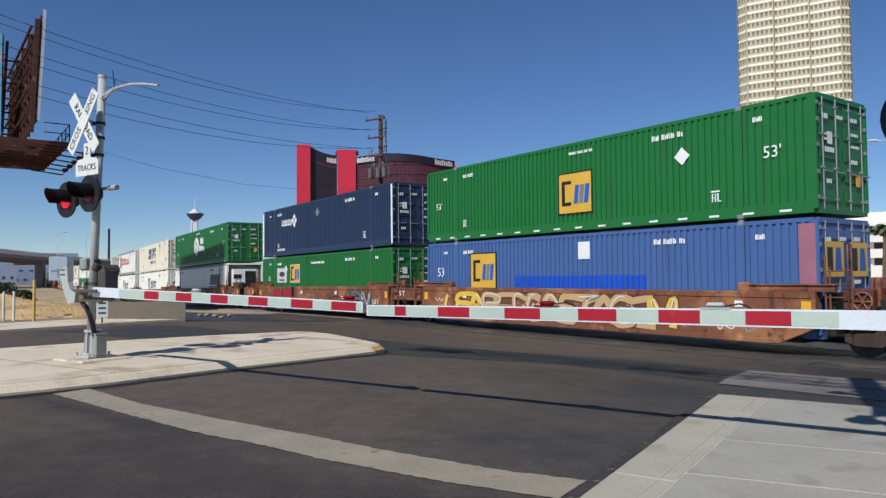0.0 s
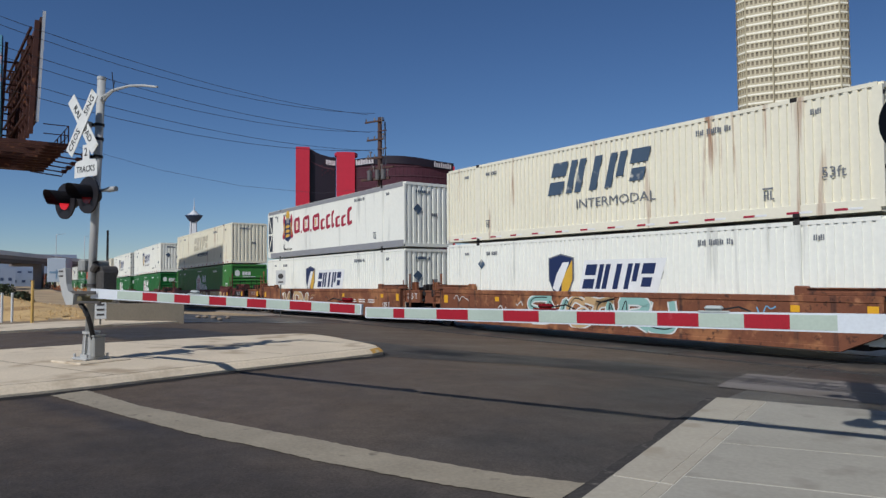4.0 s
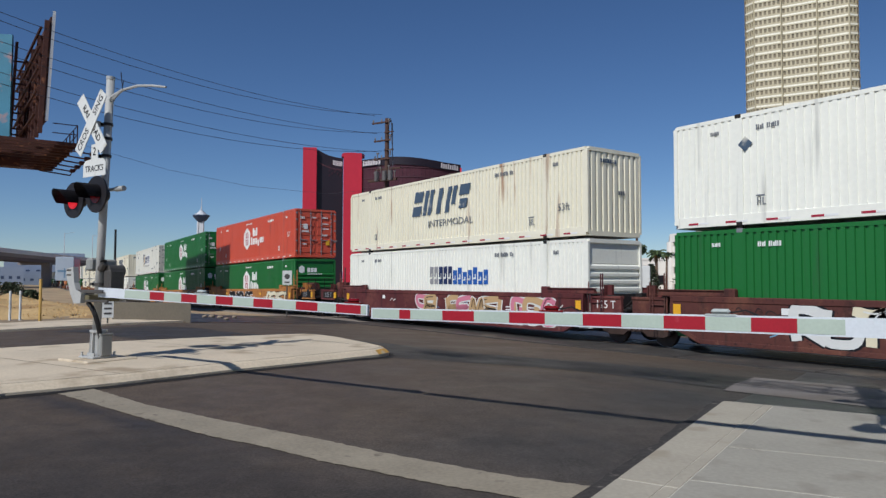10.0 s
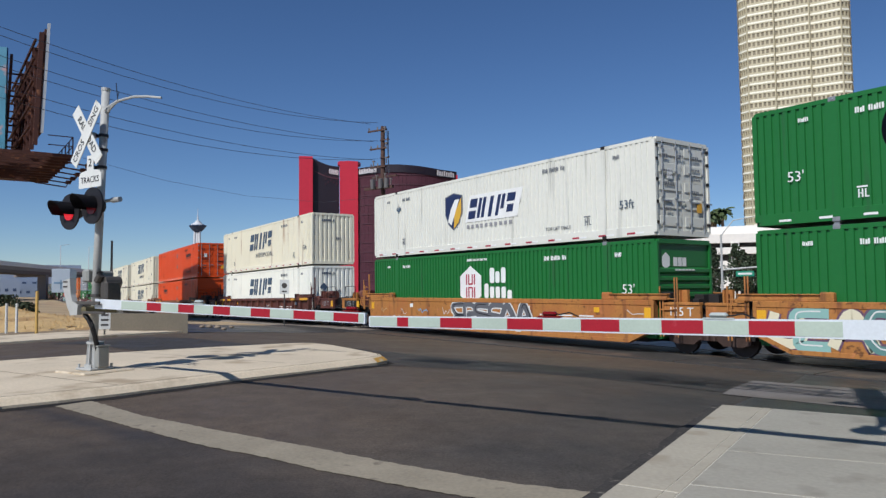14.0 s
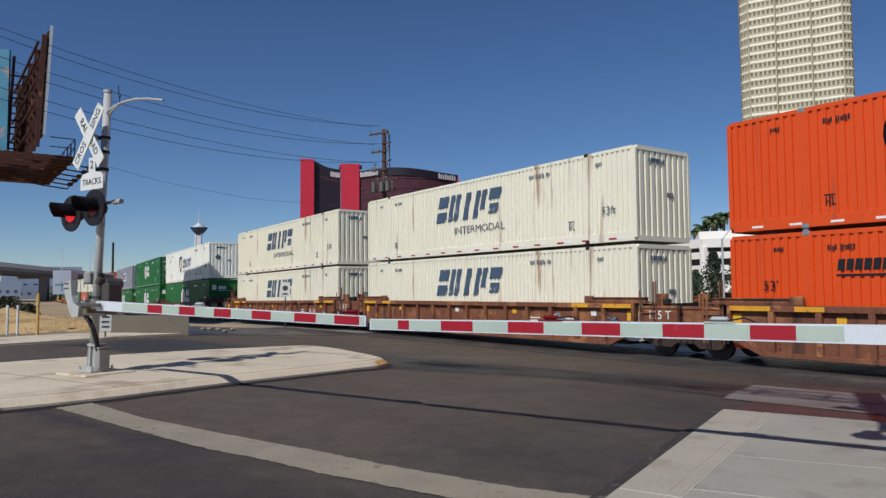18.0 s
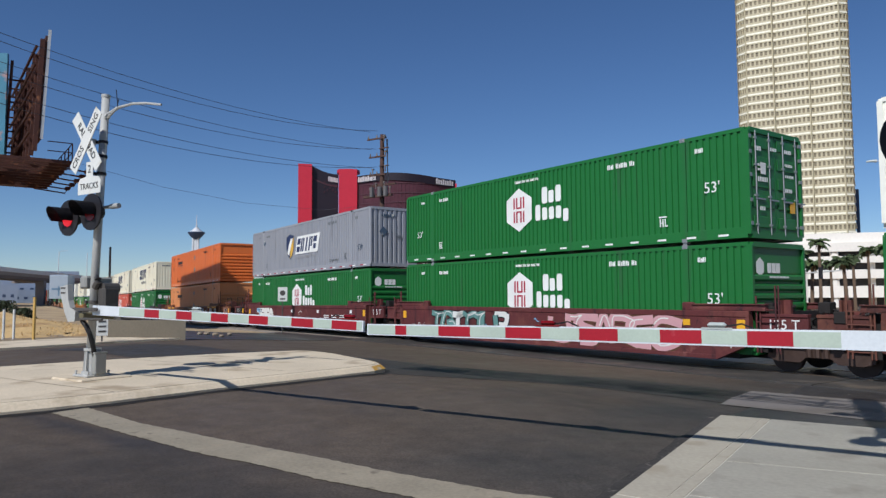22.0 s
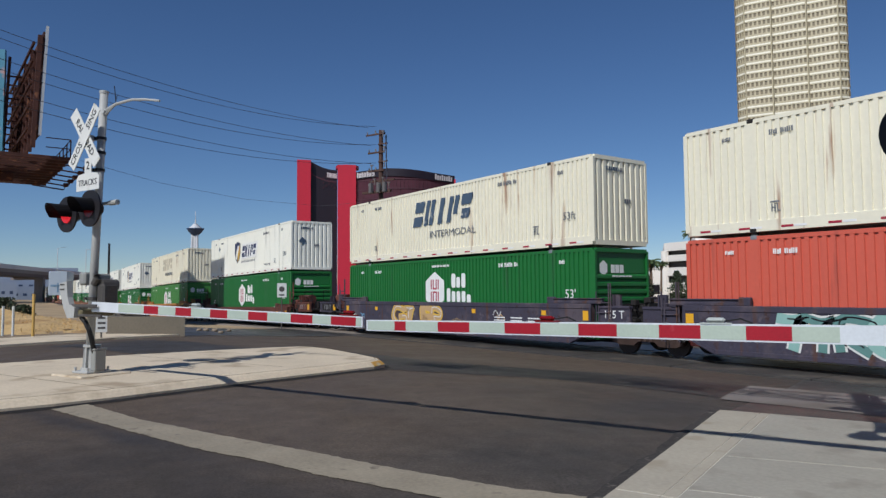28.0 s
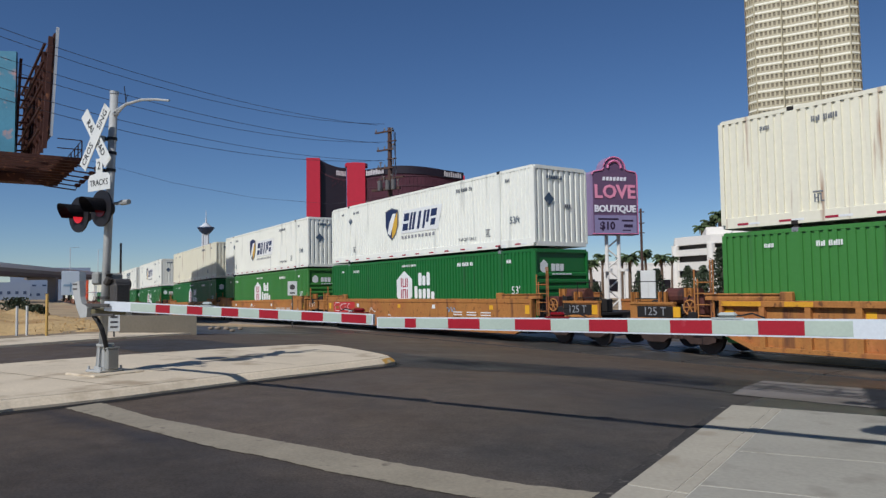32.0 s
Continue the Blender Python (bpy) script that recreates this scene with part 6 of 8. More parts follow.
def end_louvre():
    """Blank upper sheet over deep horizontal folds, one pressed piece."""
    bm = B()
    W, x = CW / 2 - 0.1, CL / 2 - 0.07
    prof = [(x, CH - 0.13), (x, 2.1)]
    for i in range(8):
        z = 2.1 - i * 0.24
        prof += [(x - 0.01, z - 0.03), (x + 0.055, z - 0.08), (x + 0.055, z - 0.17), (x - 0.01, z - 0.23)]
    prof.append((x, 0.17))
    rows = [[bm.verts.new((a, y, z)) for y in (-W, W)] for a, z in prof]
    for a, b in zip(rows, rows[1:]):
        bm.faces.new((a[0], a[1], b[1], b[0]))
    return finish(bm)


def door_leaf(y0, y1):
    bm = B()
    x = CL / 2 - 0.05
    box(bm, x - 0.03, y0 + 0.01, 0.19, x, y1 - 0.01, CH - 0.15)
    for z in (0.3, 0.82, 1.34, 1.86, 2.38):
        box(bm, x + 0.001, y0 + 0.1, z, x + 0.026, y1 - 0.1, z + 0.3, 0.012)
    return finish(bm)


def lock_rod():
    bm = B()
    tube(bm, [(0, 0, 0.12), (0, 0, CH - 0.08)], 0.017, 6)
    for z in (0.35, 1.1, 1.9, 2.6):
        box(bm, -0.045, -0.05, z, 0.022, 0.05, z + 0.05)
    box(bm, -0.01, -0.03, 1.02, 0.02, 0.4, 1.06)
    return finish(bm)


def hinges_mesh():
    bm = B()
    x = CL / 2
    for y in (-CW / 2 + 0.07, CW / 2 - 0.07):
        for z in (0.35, 0.95, 1.6, 2.2, 2.6):
            box(bm, x - 0.04, y - 0.05, z, x + 0.012, y + 0.05, z + 0.09)
    return finish(bm)


FACE = -CW / 2 - 0.005


def sheet(pts):
    """A thin painted shape on the side; outline in x and z."""
    def make():
        bm = B()
        plate(bm, pts, FACE, FACE + 0.006)
        return finish(bm)
    return make


def decal(root, name, pts, material, dx=0, dz=0, dy=0.0):
    ob = part(name, cached((name, tuple(pts)), sheet(pts), material), None, root)
    ob.location = (dx, -dy, dz)
    return ob


def bars(root, x, z, n, w, h, material, gap=0.03, slant=0.0, name="marking"):
    """Plain bars in one row."""
    def make():
        bm = B()
        for i in range(n):
            o = i * (w + gap)
            plate(bm, [(o, 0), (o + w, 0), (o + w + slant, h), (o + slant, h)], FACE, FACE + 0.006)
        return finish(bm)
    ob = part(name, cached(("bars", n, w, h, gap, slant), make, material), None, root)
    ob.location = (x, 0, z)


def fine_print(root, x, z, code, h, material):
    """A code too small to read: thin strokes of one height; the digits of code say how many strokes make each group."""
    def make():
        bm = B()
        o = 0.0
        for c in code:
            for i in range(int(c)):
                w = h * (0.3, 0.24, 0.34)[i % 3]
                top = h if i % 4 != 2 else h * 0.8
                plate(bm, [(o, 0), (o + w, 0), (o + w, top), (o, top)], FACE, FACE + 0.006)
                o += h * 0.42
            o += h * 0.55
        return finish(bm)
    ob = tagged(part("marking", cached(("print", code, h), make, material), None, root), kind="stuff")
    ob.location = (x, 0, z)


def pictogram(root, x, z, h, material):
    def make():
        bm = B()
        for a, b, c, d in ((0, 0, 0.12, 0.75), (0.3, 0, 0.42, 0.75), (0.55, 0, 0.67, 0.75), (0, 0.33, 0.42, 0.42), (-0.1, 0.86, 0.8, 1.0), (0.55, 0, 0.9, 0.12)):
            plate(bm, [(a * h, b * h), (c * h, b * h), (c * h, d * h), (a * h, d * h)], FACE, FACE + 0.006)
        return finish(bm)
    ob = part("pictogram", cached(("picto", h), make, material), None, root)
    ob.location = (x, 0, z)


def rect(w, h):
    return [(-w / 2, -h / 2), (w / 2, -h / 2), (w / 2, h / 2), (-w / 2, h / 2)]


def slanted(w, h, k=0.25):
    return [(0, 0), (w, 0), (w + k * h, h), (k * h, h)]


def size_mark(root, material, x, z, size=0.42, word="53'"):
    words(word, size, material, root, pose(x, FACE - 0.004, z, 90), "size_mark")


def wordmark(root, x, z, w, h, material, n=5, slant=0.28):
    """A maker's wordmark as plain slanted strokes, two or three a shape."""
    lw = w / n
    for i in range(n):
        a = x + i * lw
        shapes = (((0.05, 0.56, 0.95, 1), (0.05, 0, 0.95, 0.4)), ((0.05, 0, 0.4, 1), (0.55, 0, 0.92, 1)), ((0.3, 0, 0.7, 1),),
                  ((0.05, 0, 0.4, 1), (0.55, 0.3, 0.92, 1)), ((0.05, 0.6, 0.95, 1), (0.2, 0.1, 0.9, 0.46)))[i % 5]
        bm = B()
        for u0, v0, u1, v1 in shapes:
            q = [(a + lw * 0.9 * u + slant * h * v, z + h * v) for u, v in ((u0, v0), (u1, v0), (u1, v1), (u0, v1))]
            plate(bm, q, FACE - 0.005, FACE + 0.004)
        part("logo_shape", bm, material, root)


def shield(root, x, z, s=1.0):
    o = [(0, -0.75), (0.35, -0.5), (0.56, -0.1), (0.56, 0.62), (0, 0.75), (-0.56, 0.62), (-0.56, -0.1), (-0.35, -0.5)]
    decal(root, "emblem", [(a * 1.08 * s, b * 1.06 * s) for a, b in o], ink["grey"], x, z)
    decal(root, "emblem", [(a * s, b * s) for a, b in o], ink["navy"], x, z, 0.003)
    decal(root, "emblem", [(0, -.72 * s), (.34 * s, -.48 * s), (.54 * s, -.1 * s), (.54 * s, .58 * s), (.05 * s, -.1 * s)], ink["gold"], x, z, 0.006)
    decal(root, "emblem", [(-.4 * s, -.4 * s), (-.15 * s, -.55 * s), (.1 * s, -.1 * s), (.4 * s, .5 * s), (.1 * s, .5 * s), (-.2 * s, .1 * s)], ink["white"], x, z, 0.009)


def livery_shield(root, dark=True):
    shield(root, -1.75, 1.6, 0.95)
    decal(root, "emblem", [(-0.98, 1.1), (2.05, 1.1), (2.4, 2.12), (-0.7, 2.12)], ink["white"], 0, 0)
    wordmark(root, -0.85, 1.22, 2.75, 0.76, ink["navy"])
    bars(root, -0.9, 0.85, 10, 0.16, 0.14, ink["rail_grey"], 0.12)
    words("TOP LIFT ONLY", 0.17, ink["grey"], root, pose(4.1, FACE - .004, 0.5, 90))


def livery_word(root, tone="slate", inter=True):
    wordmark(root, -2.35, 1.35, 4.1, 1.05, ink[tone])
    if inter:
        words("INTERMODAL", 0.4, ink["grey" if tone == "slate" else "slate"], root, pose(0.5, FACE - 0.004, 0.95, 90), "lettering", sx=1.25)


def livery_hex(root, inc=False):
    s = 0.77
    decal(root, "emblem", [(0, -s), (0.66, -s / 2), (0.66, s / 2), (0, s), (-0.66, s / 2), (-0.66, -s / 2)], ink["white"], -0.7, 1.6)
    for x in (-0.25, -0.11, 0.11, 0.25):
        for k in (-0.25, 0.25):
            decal(root, "emblem", rect(0.075, 0.4), ink["red"], -0.7 + x, 1.6 + k, 0.003)
    for k in (-0.07, 0.07):
        decal(root, "emblem", rect(0.26, 0.06), ink["red"], -0.7, 1.6 + k, 0.004)
    blk = [(0.16, 0), (0.84, 0), (1, 0.12), (1, 0.88), (0.84, 1), (0.16, 1), (0, 0.88), (0, 0.12)]
    for k, (h, w) in enumerate(((0.56, 0.27), (0.42, 0.24), (0.56, 0.25))):
        decal(root, "logo_shape", [(a * w, c * h) for a, c in blk], ink["white"], 0.47 + k * 0.33, 1.7)
    for k in range(5):
        h = 0.54 if k == 0 else 0.42
        decal(root, "logo_shape", [(a * 0.24, (c if k != 4 else c - 0.3) * h) for a, c in blk], ink["white"], 0.15 + k * 0.33, 1.14)
    if inc:
        bars(root, 1.85, 1.2, 3, 0.2, 0.36, ink["white"], 0.07)
    fine_print(root, -0.9, 2.55, "94464", 0.09, ink["white"])
    dashes(root, ink["white"])
    size_mark(root, ink["white"], 7.0, 1.42, 0.42)
    size_mark(root, ink["white"], -7.0, 1.15, 0.36)


def livery_square(root, x, z, w=1.5, h=1.38, edge="black"):
    decal(root, "emblem", rect(w, h), ink[edge], x, z)
    decal(root, "emblem", rect(w - 0.1, h - 0.1), ink["gold"], x, z, 0.003)
    decal(root, "emblem", [(-.58, -.4), (-.16, -.4), (-.16, -.29), (-.44, -.29), (-.44, .3), (-.16, .3), (-.16, .41), (-.58, .41)], ink["black"], x, z, 0.006)
    for i, c in enumerate(("blue", "grey", "blue")):
        decal(root, "emblem", slanted(0.18, 0.6, 0.12), ink[c], x - 0.05 + i * 0.22, z - 0.35, 0.006 + i * .001)


def diamond(root, x, z, material, s=0.3):
    decal(root, "placard", [(0, -s), (s, 0), (0, s), (-s, 0)], material, x, z, 0.004)


def dash(root, x, z, material):
    ob = part("reflective_tape", cached("dash", sheet(rect(0.3, 0.055)), material), None, root)
    ob.location = (x, -0.002, z)


def dashes(root, material):
    for i in range(16):
        dash(root, -7.3 + 14.6 * i / 15, 0.12, material)


def tape(root, n=14, colour="red"):
    for i in range(n):
        x = -7.3 + 14.6 * i / (n - 1)
        dash(root, x - 0.16, 0.12, ink[colour])
        dash(root, x + 0.16, 0.12, ink["white"])


LOOKS = {"green": "dark green", "pale_green": "faded light green", "white": "clean white", "cream": "rust-streaked off-white", "dull": "dull greyish-white", "grey": "light grey", "orange": "bright orange",
         "tan_orange": "sun-faded orange", "mid_orange": "warm orange", "red": "brick-red", "salmon": "sun-faded salmon-red", "blue": "blue", "navy": "dark navy"}


def container(colour, livery, end, upper):
    dark = colour not in ("white", "cream", "grey", "dull")
    where = "stacked on another container" if upper else "sunk in a railway well car"
    root = thing("shipping_container", f"{LOOKS[colour]} corrugated steel container {where}", "container", group="train containers")
    m = paint[colour]
    small_pitch = colour in ("white", "dull")
    flat = livery in (L_crest, L_plain_reefer)
    for s in (-1, 1):
        part("side_wall", cached(("wall", s, small_pitch, flat), lambda: side_wall(s, 0.62 if flat else 0.2 if small_pitch else 0.205, 0.006 if flat else 0.026 if small_pitch else 0.04), m), None, root)
    part("roof", cached("roof", lambda: flat_sheet(CH - 0.075, CH - 0.03), m), None, root)
    part("floor", cached("floor", lambda: flat_sheet(0.05, 0.13), m), None, root)
    part("frame", cached("frame", frame_mesh, m), None, root)
    for x in (-6.1, 6.1):
        for z in (-0.002, CH - 0.11):
            low = upper and z < 1
            q = part("corner_casting", cached(("casting", low), lambda: casting_mesh(low), steel if dark else gloom), None, root)
            q.location = (x, -CW / 2 + 0.082, z)
    if end == "nose":
        part("front_wall", cached("nose", end_nose, m), None, root)
    elif end == "louvre":
        part("front_wall", cached("louvre", end_louvre, m), None, root)
    elif end == "cooler":
        bm = B()
        box(bm, CL / 2 - 0.7, -CW / 2 + 0.1, 0.15, CL / 2 - 0.62, CW / 2 - 0.1, CH - 0.12)
        part("front_wall", bm, ink["rail_grey"], root)
        bm = B()
        slab(bm, [(CL / 2 - 0.62, -1.0), (CL / 2 - 0.12, -1.0), (CL / 2 - 0.05, -0.85), (CL / 2 - 0.05, 0.85), (CL / 2 - 0.12, 1.0), (CL / 2 - 0.62, 1.0)], 0.7, 2.45)
        unit = part("cooling_unit", bm, m, root, "white refrigeration unit")
        for y0, y1, z0, z1 in ((0.0, 0.8, 1.2, 2.3), (-0.85, -0.25, 1.75, 2.05), (-0.7, -0.5, 1.25, 1.5)):
            bm = B()
            box(bm, CL / 2 - 0.052, y0, z0, CL / 2 - 0.04, y1, z1)
            part("grille", bm, gloom, unit)
    else:
        part("door", cached("doorL", lambda: door_leaf(-CW / 2 + 0.1, 0), m), None, root)
        part("door", cached("doorR", lambda: door_leaf(0, CW / 2 - 0.1), m), None, root)
        for yy in (-0.98, -0.34, 0.34, 0.98):
            q = part("locking_bar", cached("rod", lock_rod, steel), None, root)
            q.location = (CL / 2, yy, 0)
        part("hinges", cached("hinges", hinges_mesh, gloom if not dark else steel), None, root)
    tone = ink["black"] if "orange" in colour else ink["white"] if dark else ink["grey"]
    fine_print(root, 3.4, 2.42, "473", 0.15, tone)
    fine_print(root, 6.5, 2.42, "5", 0.13, tone)
    fine_print(root, -6.9, 2.45, "6", 0.1, tone)
    fine_print(root, -5.6, 2.42, "46", 0.13, tone)
    pictogram(root, -5.6, 0.5, 0.26, tone)
    pictogram(root, 5.3, 0.5, 0.3, tone)
    livery(root)
    ex = CL / 2 + 0.004
    if livery in (L_hex, L_hex_inc) and end == "louvre":
        end_shape(root, "emblem", [(0.2 * math.cos(a), 0.25 * math.sin(a)) for a in [math.pi / 6 + math.pi / 3 * k for k in range(6)]], ink["white"], -0.85, 2.25, ex - 0.06)
        end_bars(root, -0.5, 2.1, 3, 0.18, 0.26, ink["white"], ex - 0.06)
        end_bars(root, -0.5, 1.97, 6, 0.13, 0.05, ink["white"], ex - 0.005)
    elif end == "doors":
        for y, z, n, w, h in ((-1.0, 2.3, 3, 0.07, 0.12), (-0.28, 2.35, 4, 0.05, 0.09), (0.42, 2.35, 4, 0.06, 0.1), (0.42, 2.0, 5, 0.05, 0.07), (-0.9, 1.9, 5, 0.05, 0.06), (-0.9, 1.78, 5, 0.05, 0.06), (-0.9, 1.5, 6, 0.05, 0.12), (0.4, 1.3, 4, 0.06, 0.1), (0.42, 1.7, 5, 0.06, 0.07), (-0.85, 0.75, 3, 0.06, 0.1)):
            end_bars(root, y, z, n, w, h, tone, ex)
        end_shape(root, "placard", [(-.12, -.15), (.12, -.15), (.12, .15), (-.12, .15)], sticker, 0.75, 0.9, ex)
        end_shape(root, "placard", [(-.12, -.15), (.12, -.15), (.12, .15), (-.12, .15)], ink["white"], -0.65, 1.85, ex)
    elif end == "nose":
        end_bars(root, -0.7, 2.42, 7, 0.08, 0.13, ink["slate"], ex)
        end_bars(root, 0.15, 1.4, 3, 0.08, 0.14, ink["grey"], ex)
        if colour != "cream":
            end_shape(root, "placard", [(0, -.24), (.24, 0), (0, .24), (-.24, 0)], ink["slate"], -0.6, 1.7, ex)
    return root


def end_shape(root, name, pts, material, y, z, x):
    def make():
        bm = B()
        plate(bm, pts, -0.003, 0.003)
        return finish(bm)
    ob = part(name, cached((name, "end", tuple(pts)), make, material), None, root)
    ob.matrix_local = pose(x, y, z, 0, 0, 90)


def end_bars(root, y, z, n, w, h, material, x):
    def make():
        bm = B()
        for i in range(n):
            o = i * (w + 0.03)
            plate(bm, [(o, 0), (o + w, 0), (o + w, h), (o, h)], -0.003, 0.003)
        return finish(bm)
    ob = tagged(part("marking", cached(("endbars", n, w, h), make, material), None, root), kind="stuff")
    ob.matrix_local = pose(x, y, z, 0, 0, 90)


# ---------------------------------------------------------------- well cars
def well_side(y0, y1, kind=0):
    """kind: 0 plain, 1 with ribs before a sunk plate, 2 plain and low."""
    bm = B()
    L, top = 8.08, 1.18 if kind == 2 else 1.52
    out = y0 if y0 < 0 else y1
    s = 1 if y0 < 0 else -1
    d = 0.13 if kind == 1 else 0.02
    a, b = sorted((out + s * d, out + s * (d + 0.03)))
    plate(bm, [(-L, 0.72), (-L + 0.95, 0.3), (L - 0.95, 0.3), (L, 0.72), (L, top - 0.07), (-L, top - 0.07)], a, b)
    a, b = sorted((out, out + s * 0.2))
    box(bm, -L, a, top - 0.16, L, b, top, 0.015)
    a, b = sorted((out + s * 0.005, out + s * 0.2))
    box(bm, -L + 0.95, a, 0.26, L - 0.95, b, 0.38, 0.01)
    for e in (-1, 1):
        plate(bm, [(e * (L - 0.95), 0.26), (e * L, 0.68), (e * L, 0.8), (e * (L - 0.95), 0.38)], a, b)
        x0, x1 = sorted((e * L, e * (L - 0.1)))
        box(bm, x0, a, 0.78, x1, b, top - 0.15)
    return finish(bm)


def well_rib(y0, y1):
    bm = B()
    box(bm, -0.07, y0 + 0.004, 0.36, 0.07, y1 - 0.004, 1.38)
    return finish(bm)


def well_floor():
    bm = B()
    for i in range(11):
        x = -7.4 + 14.8 * i / 10
        box(bm, x - 0.25, -1.3, 0.3, x + 0.25, 1.3, 0.44)
    box(bm, -8.3, -0.2, 0.26, 8.3, 0.2, 0.34)
    return finish(bm)


def well_top_plate(s):
    """The raised guide along the top of a side, with a lug at its inner end."""
    bm = B()
    box(bm, -1.12, -0.085, 1.52, 1.12, 0.085, 1.60, 0.01)
    box(bm, -1.12, -0.05, 1.59, 1.12, 0.05, 1.67)
    box(bm, -1.14, -0.088, 1.665, 1.14, 0.088, 1.70, 0.008)
    x = -1.1 * s
    box(bm, x - 0.16, -0.089, 1.5, x + 0.16, 0.089, 1.74, 0.03)
    return finish(bm)


def deck_mesh(x0, x1):
    """The end platform over a truck: deck plate, centre beam and sloped sheets down to the well."""
    bm = B()
    box(bm, x0, -1.3, 1.0, x1, 1.3, 1.08, 0.01)
    box(bm, x0, -0.35, 0.6, x1, 0.35, 1.0)
    e = x0 if x0 > 0 else x1
    box(bm, e - 0.12, -1.3, 0.5, e + 0.12, 1.3, 1.5)
    return finish(bm)


def side_beam(x0, x1):
    """The deep plate along the platform over a truck."""
    bm = B()
    box(bm, x0, -0.06, 0.96, x1, 0.06, 1.42, 0.015)
    box(bm, x0, -0.09, 1.38, x1, 0.1, 1.46, 0.01)
    box(bm, x0, -0.09, 0.93, x1, 0.1, 0.99, 0.01)
    return finish(bm)


def ladder_mesh():
    bm = B()
    for x, z in ((0, 2.35), (0.1, 2.1), (0.5, 2.6), (0.58, 2.6)):
        tube(bm, [(x, 0, 0.95), (x, 0, z)], 0.022, 6)
    for z in (1.1, 1.4, 1.7, 2.0):
        tube(bm, [(0, 0, z), (0.58, 0, z)], 0.018, 6)
    return finish(bm)


def stirrup_mesh():
    bm = B()
    tube(bm, [(0, 0, 0.95), (0, 0, 0.55), (0.5, 0, 0.55), (0.5, 0, 0.95)], 0.018, 6)
    return finish(bm)


def post_mesh(w, z1):
    bm = B()
    plate(bm, [(-w / 2, 1.05), (w * 0.8, 1.05), (w / 2, z1 - 0.3), (w / 2, z1), (-w / 2, z1)], -0.05, 0.05)
    box(bm, -w / 2 - 0.02, -0.16, 1.05, -w / 2 + 0.03, 0.16, z1)
    return finish(bm)


def piping(rng):
    """Brake pipes in one run with valves along it."""
    bm = B()
    p = [(0, -1.3, 1.2)]
    for k in range(16):
        p.append((max(0, min(1.6, p[-1][0] + rng.uniform(-0.35, 0.55))), rng.uniform(-1.42, -0.9), rng.uniform(0.85, 1.65)))
    tube(bm, p, 0.03, 6)
    for x, y, z in p[1::2]:
        w = rng.uniform(0.06, 0.15)
        box(bm, x - w, y - w, z - w, x + w, y + w * 1.5, z + w, 0.02)
    return finish(bm)


def handrail_mesh():
    bm = B()
    tube(bm, [(0, 0, 1.05), (0, 0, 2.05), (1.0, 0, 2.05), (1.0, 0, 1.05)], 0.02, 6)
    tube(bm, [(0, 0, 1.55), (1.0, 0, 1.55)], 0.018, 6)
    return finish(bm)


def handwheel():
    bm = B()
    n = 16
    tube(bm, [(0.2 * math.cos(2 * math.pi * k / n), 0, 0.2 * math.sin(2 * math.pi * k / n)) for k in range(n + 1)], 0.025, 6)
    for k in range(3):
        a = math.pi * k / 3
        tube(bm, [(0.2 * math.cos(a), 0, 0.2 * math.sin(a)), (-0.2 * math.cos(a), 0, -0.2 * math.sin(a))], 0.018, 5)
    tube(bm, [(0, -0.02, 0), (0, 0.25, 0)], 0.04, 6)
    return finish(bm)


def truck_parts(root, x, label=""):
    def side(y):
        def make():
            bm = B()
            plate(bm, [(-1.25, 0.38), (-1.0, 0.3), (-0.45, 0.3), (-0.3, 0.42), (0.3, 0.42), (0.45, 0.3), (1.0, 0.3), (1.25, 0.38), (1.25, 0.56), (0.6, 0.6), (0.45, 0.78), (-0.45, 0.78), (-0.6, 0.6), (-1.25, 0.56)], y - 0.08, y + 0.08)
            for i in (-0.2, 0, 0.2):
                tube(bm, [(i, y - 0.1, 0.44), (i, y - 0.1, 0.66)], 0.075, 8)
            return finish(bm)
        return make
    tr = part("truck", cached(("truck", -1), side(-1.02), wheel_steel), None, root)
    tr.location = (x, 0, 0)
    ob = part("truck_side", cached(("truck", 1), side(1.02), wheel_steel), None, tr)

    def wheelset():
        bm = B()
        for y in (-0.76, 0.76):
            tube(bm, [(0, y - 0.065, 0), (0, y + 0.065, 0)], 0.42, 20)
            tube(bm, [(0, y - 0.3 if y < 0 else y + 0.14, 0), (0, y - 0.14 if y < 0 else y + 0.3, 0)], 0.11, 10)
        tube(bm, [(0, -0.8, 0), (0, 0.8, 0)], 0.08, 8)
        return finish(bm)
    for dx in (-0.89, 0.89):
        w = part("wheelset", cached("wheelset", wheelset, dark_wheel), None, tr)
        w.location = (dx, 0, 0.44)


def tank_mesh():
    bm = B()
    tube(bm, [(-0.5, -0.85, 1.62), (0.5, -0.85, 1.62)], 0.24, 14)
    for x in (-0.3, 0.3):
        box(bm, x - 0.04, -1.05, 1.05, x + 0.04, -0.65, 1.5)
    return finish(bm)


def valve_box():
    bm = B()
    box(bm, -0.35, -1.38, 1.12, 0.3, -1.0, 1.6, 0.03)
    return finish(bm)


def coupler_mesh(s):
    bm = B()
    box(bm, 0, -0.16, 0.72, s * 0.55, 0.16, 0.96)
    box(bm, s * 0.5, -0.22, 0.66, s * 0.72, 0.24, 1.0, 0.03)
    tube(bm, [(0, -0.5, 0.8), (s * 0.35, -0.5, 0.55), (s * 0.68, -0.42, 0.62)], 0.03, 6)
    return finish(bm)


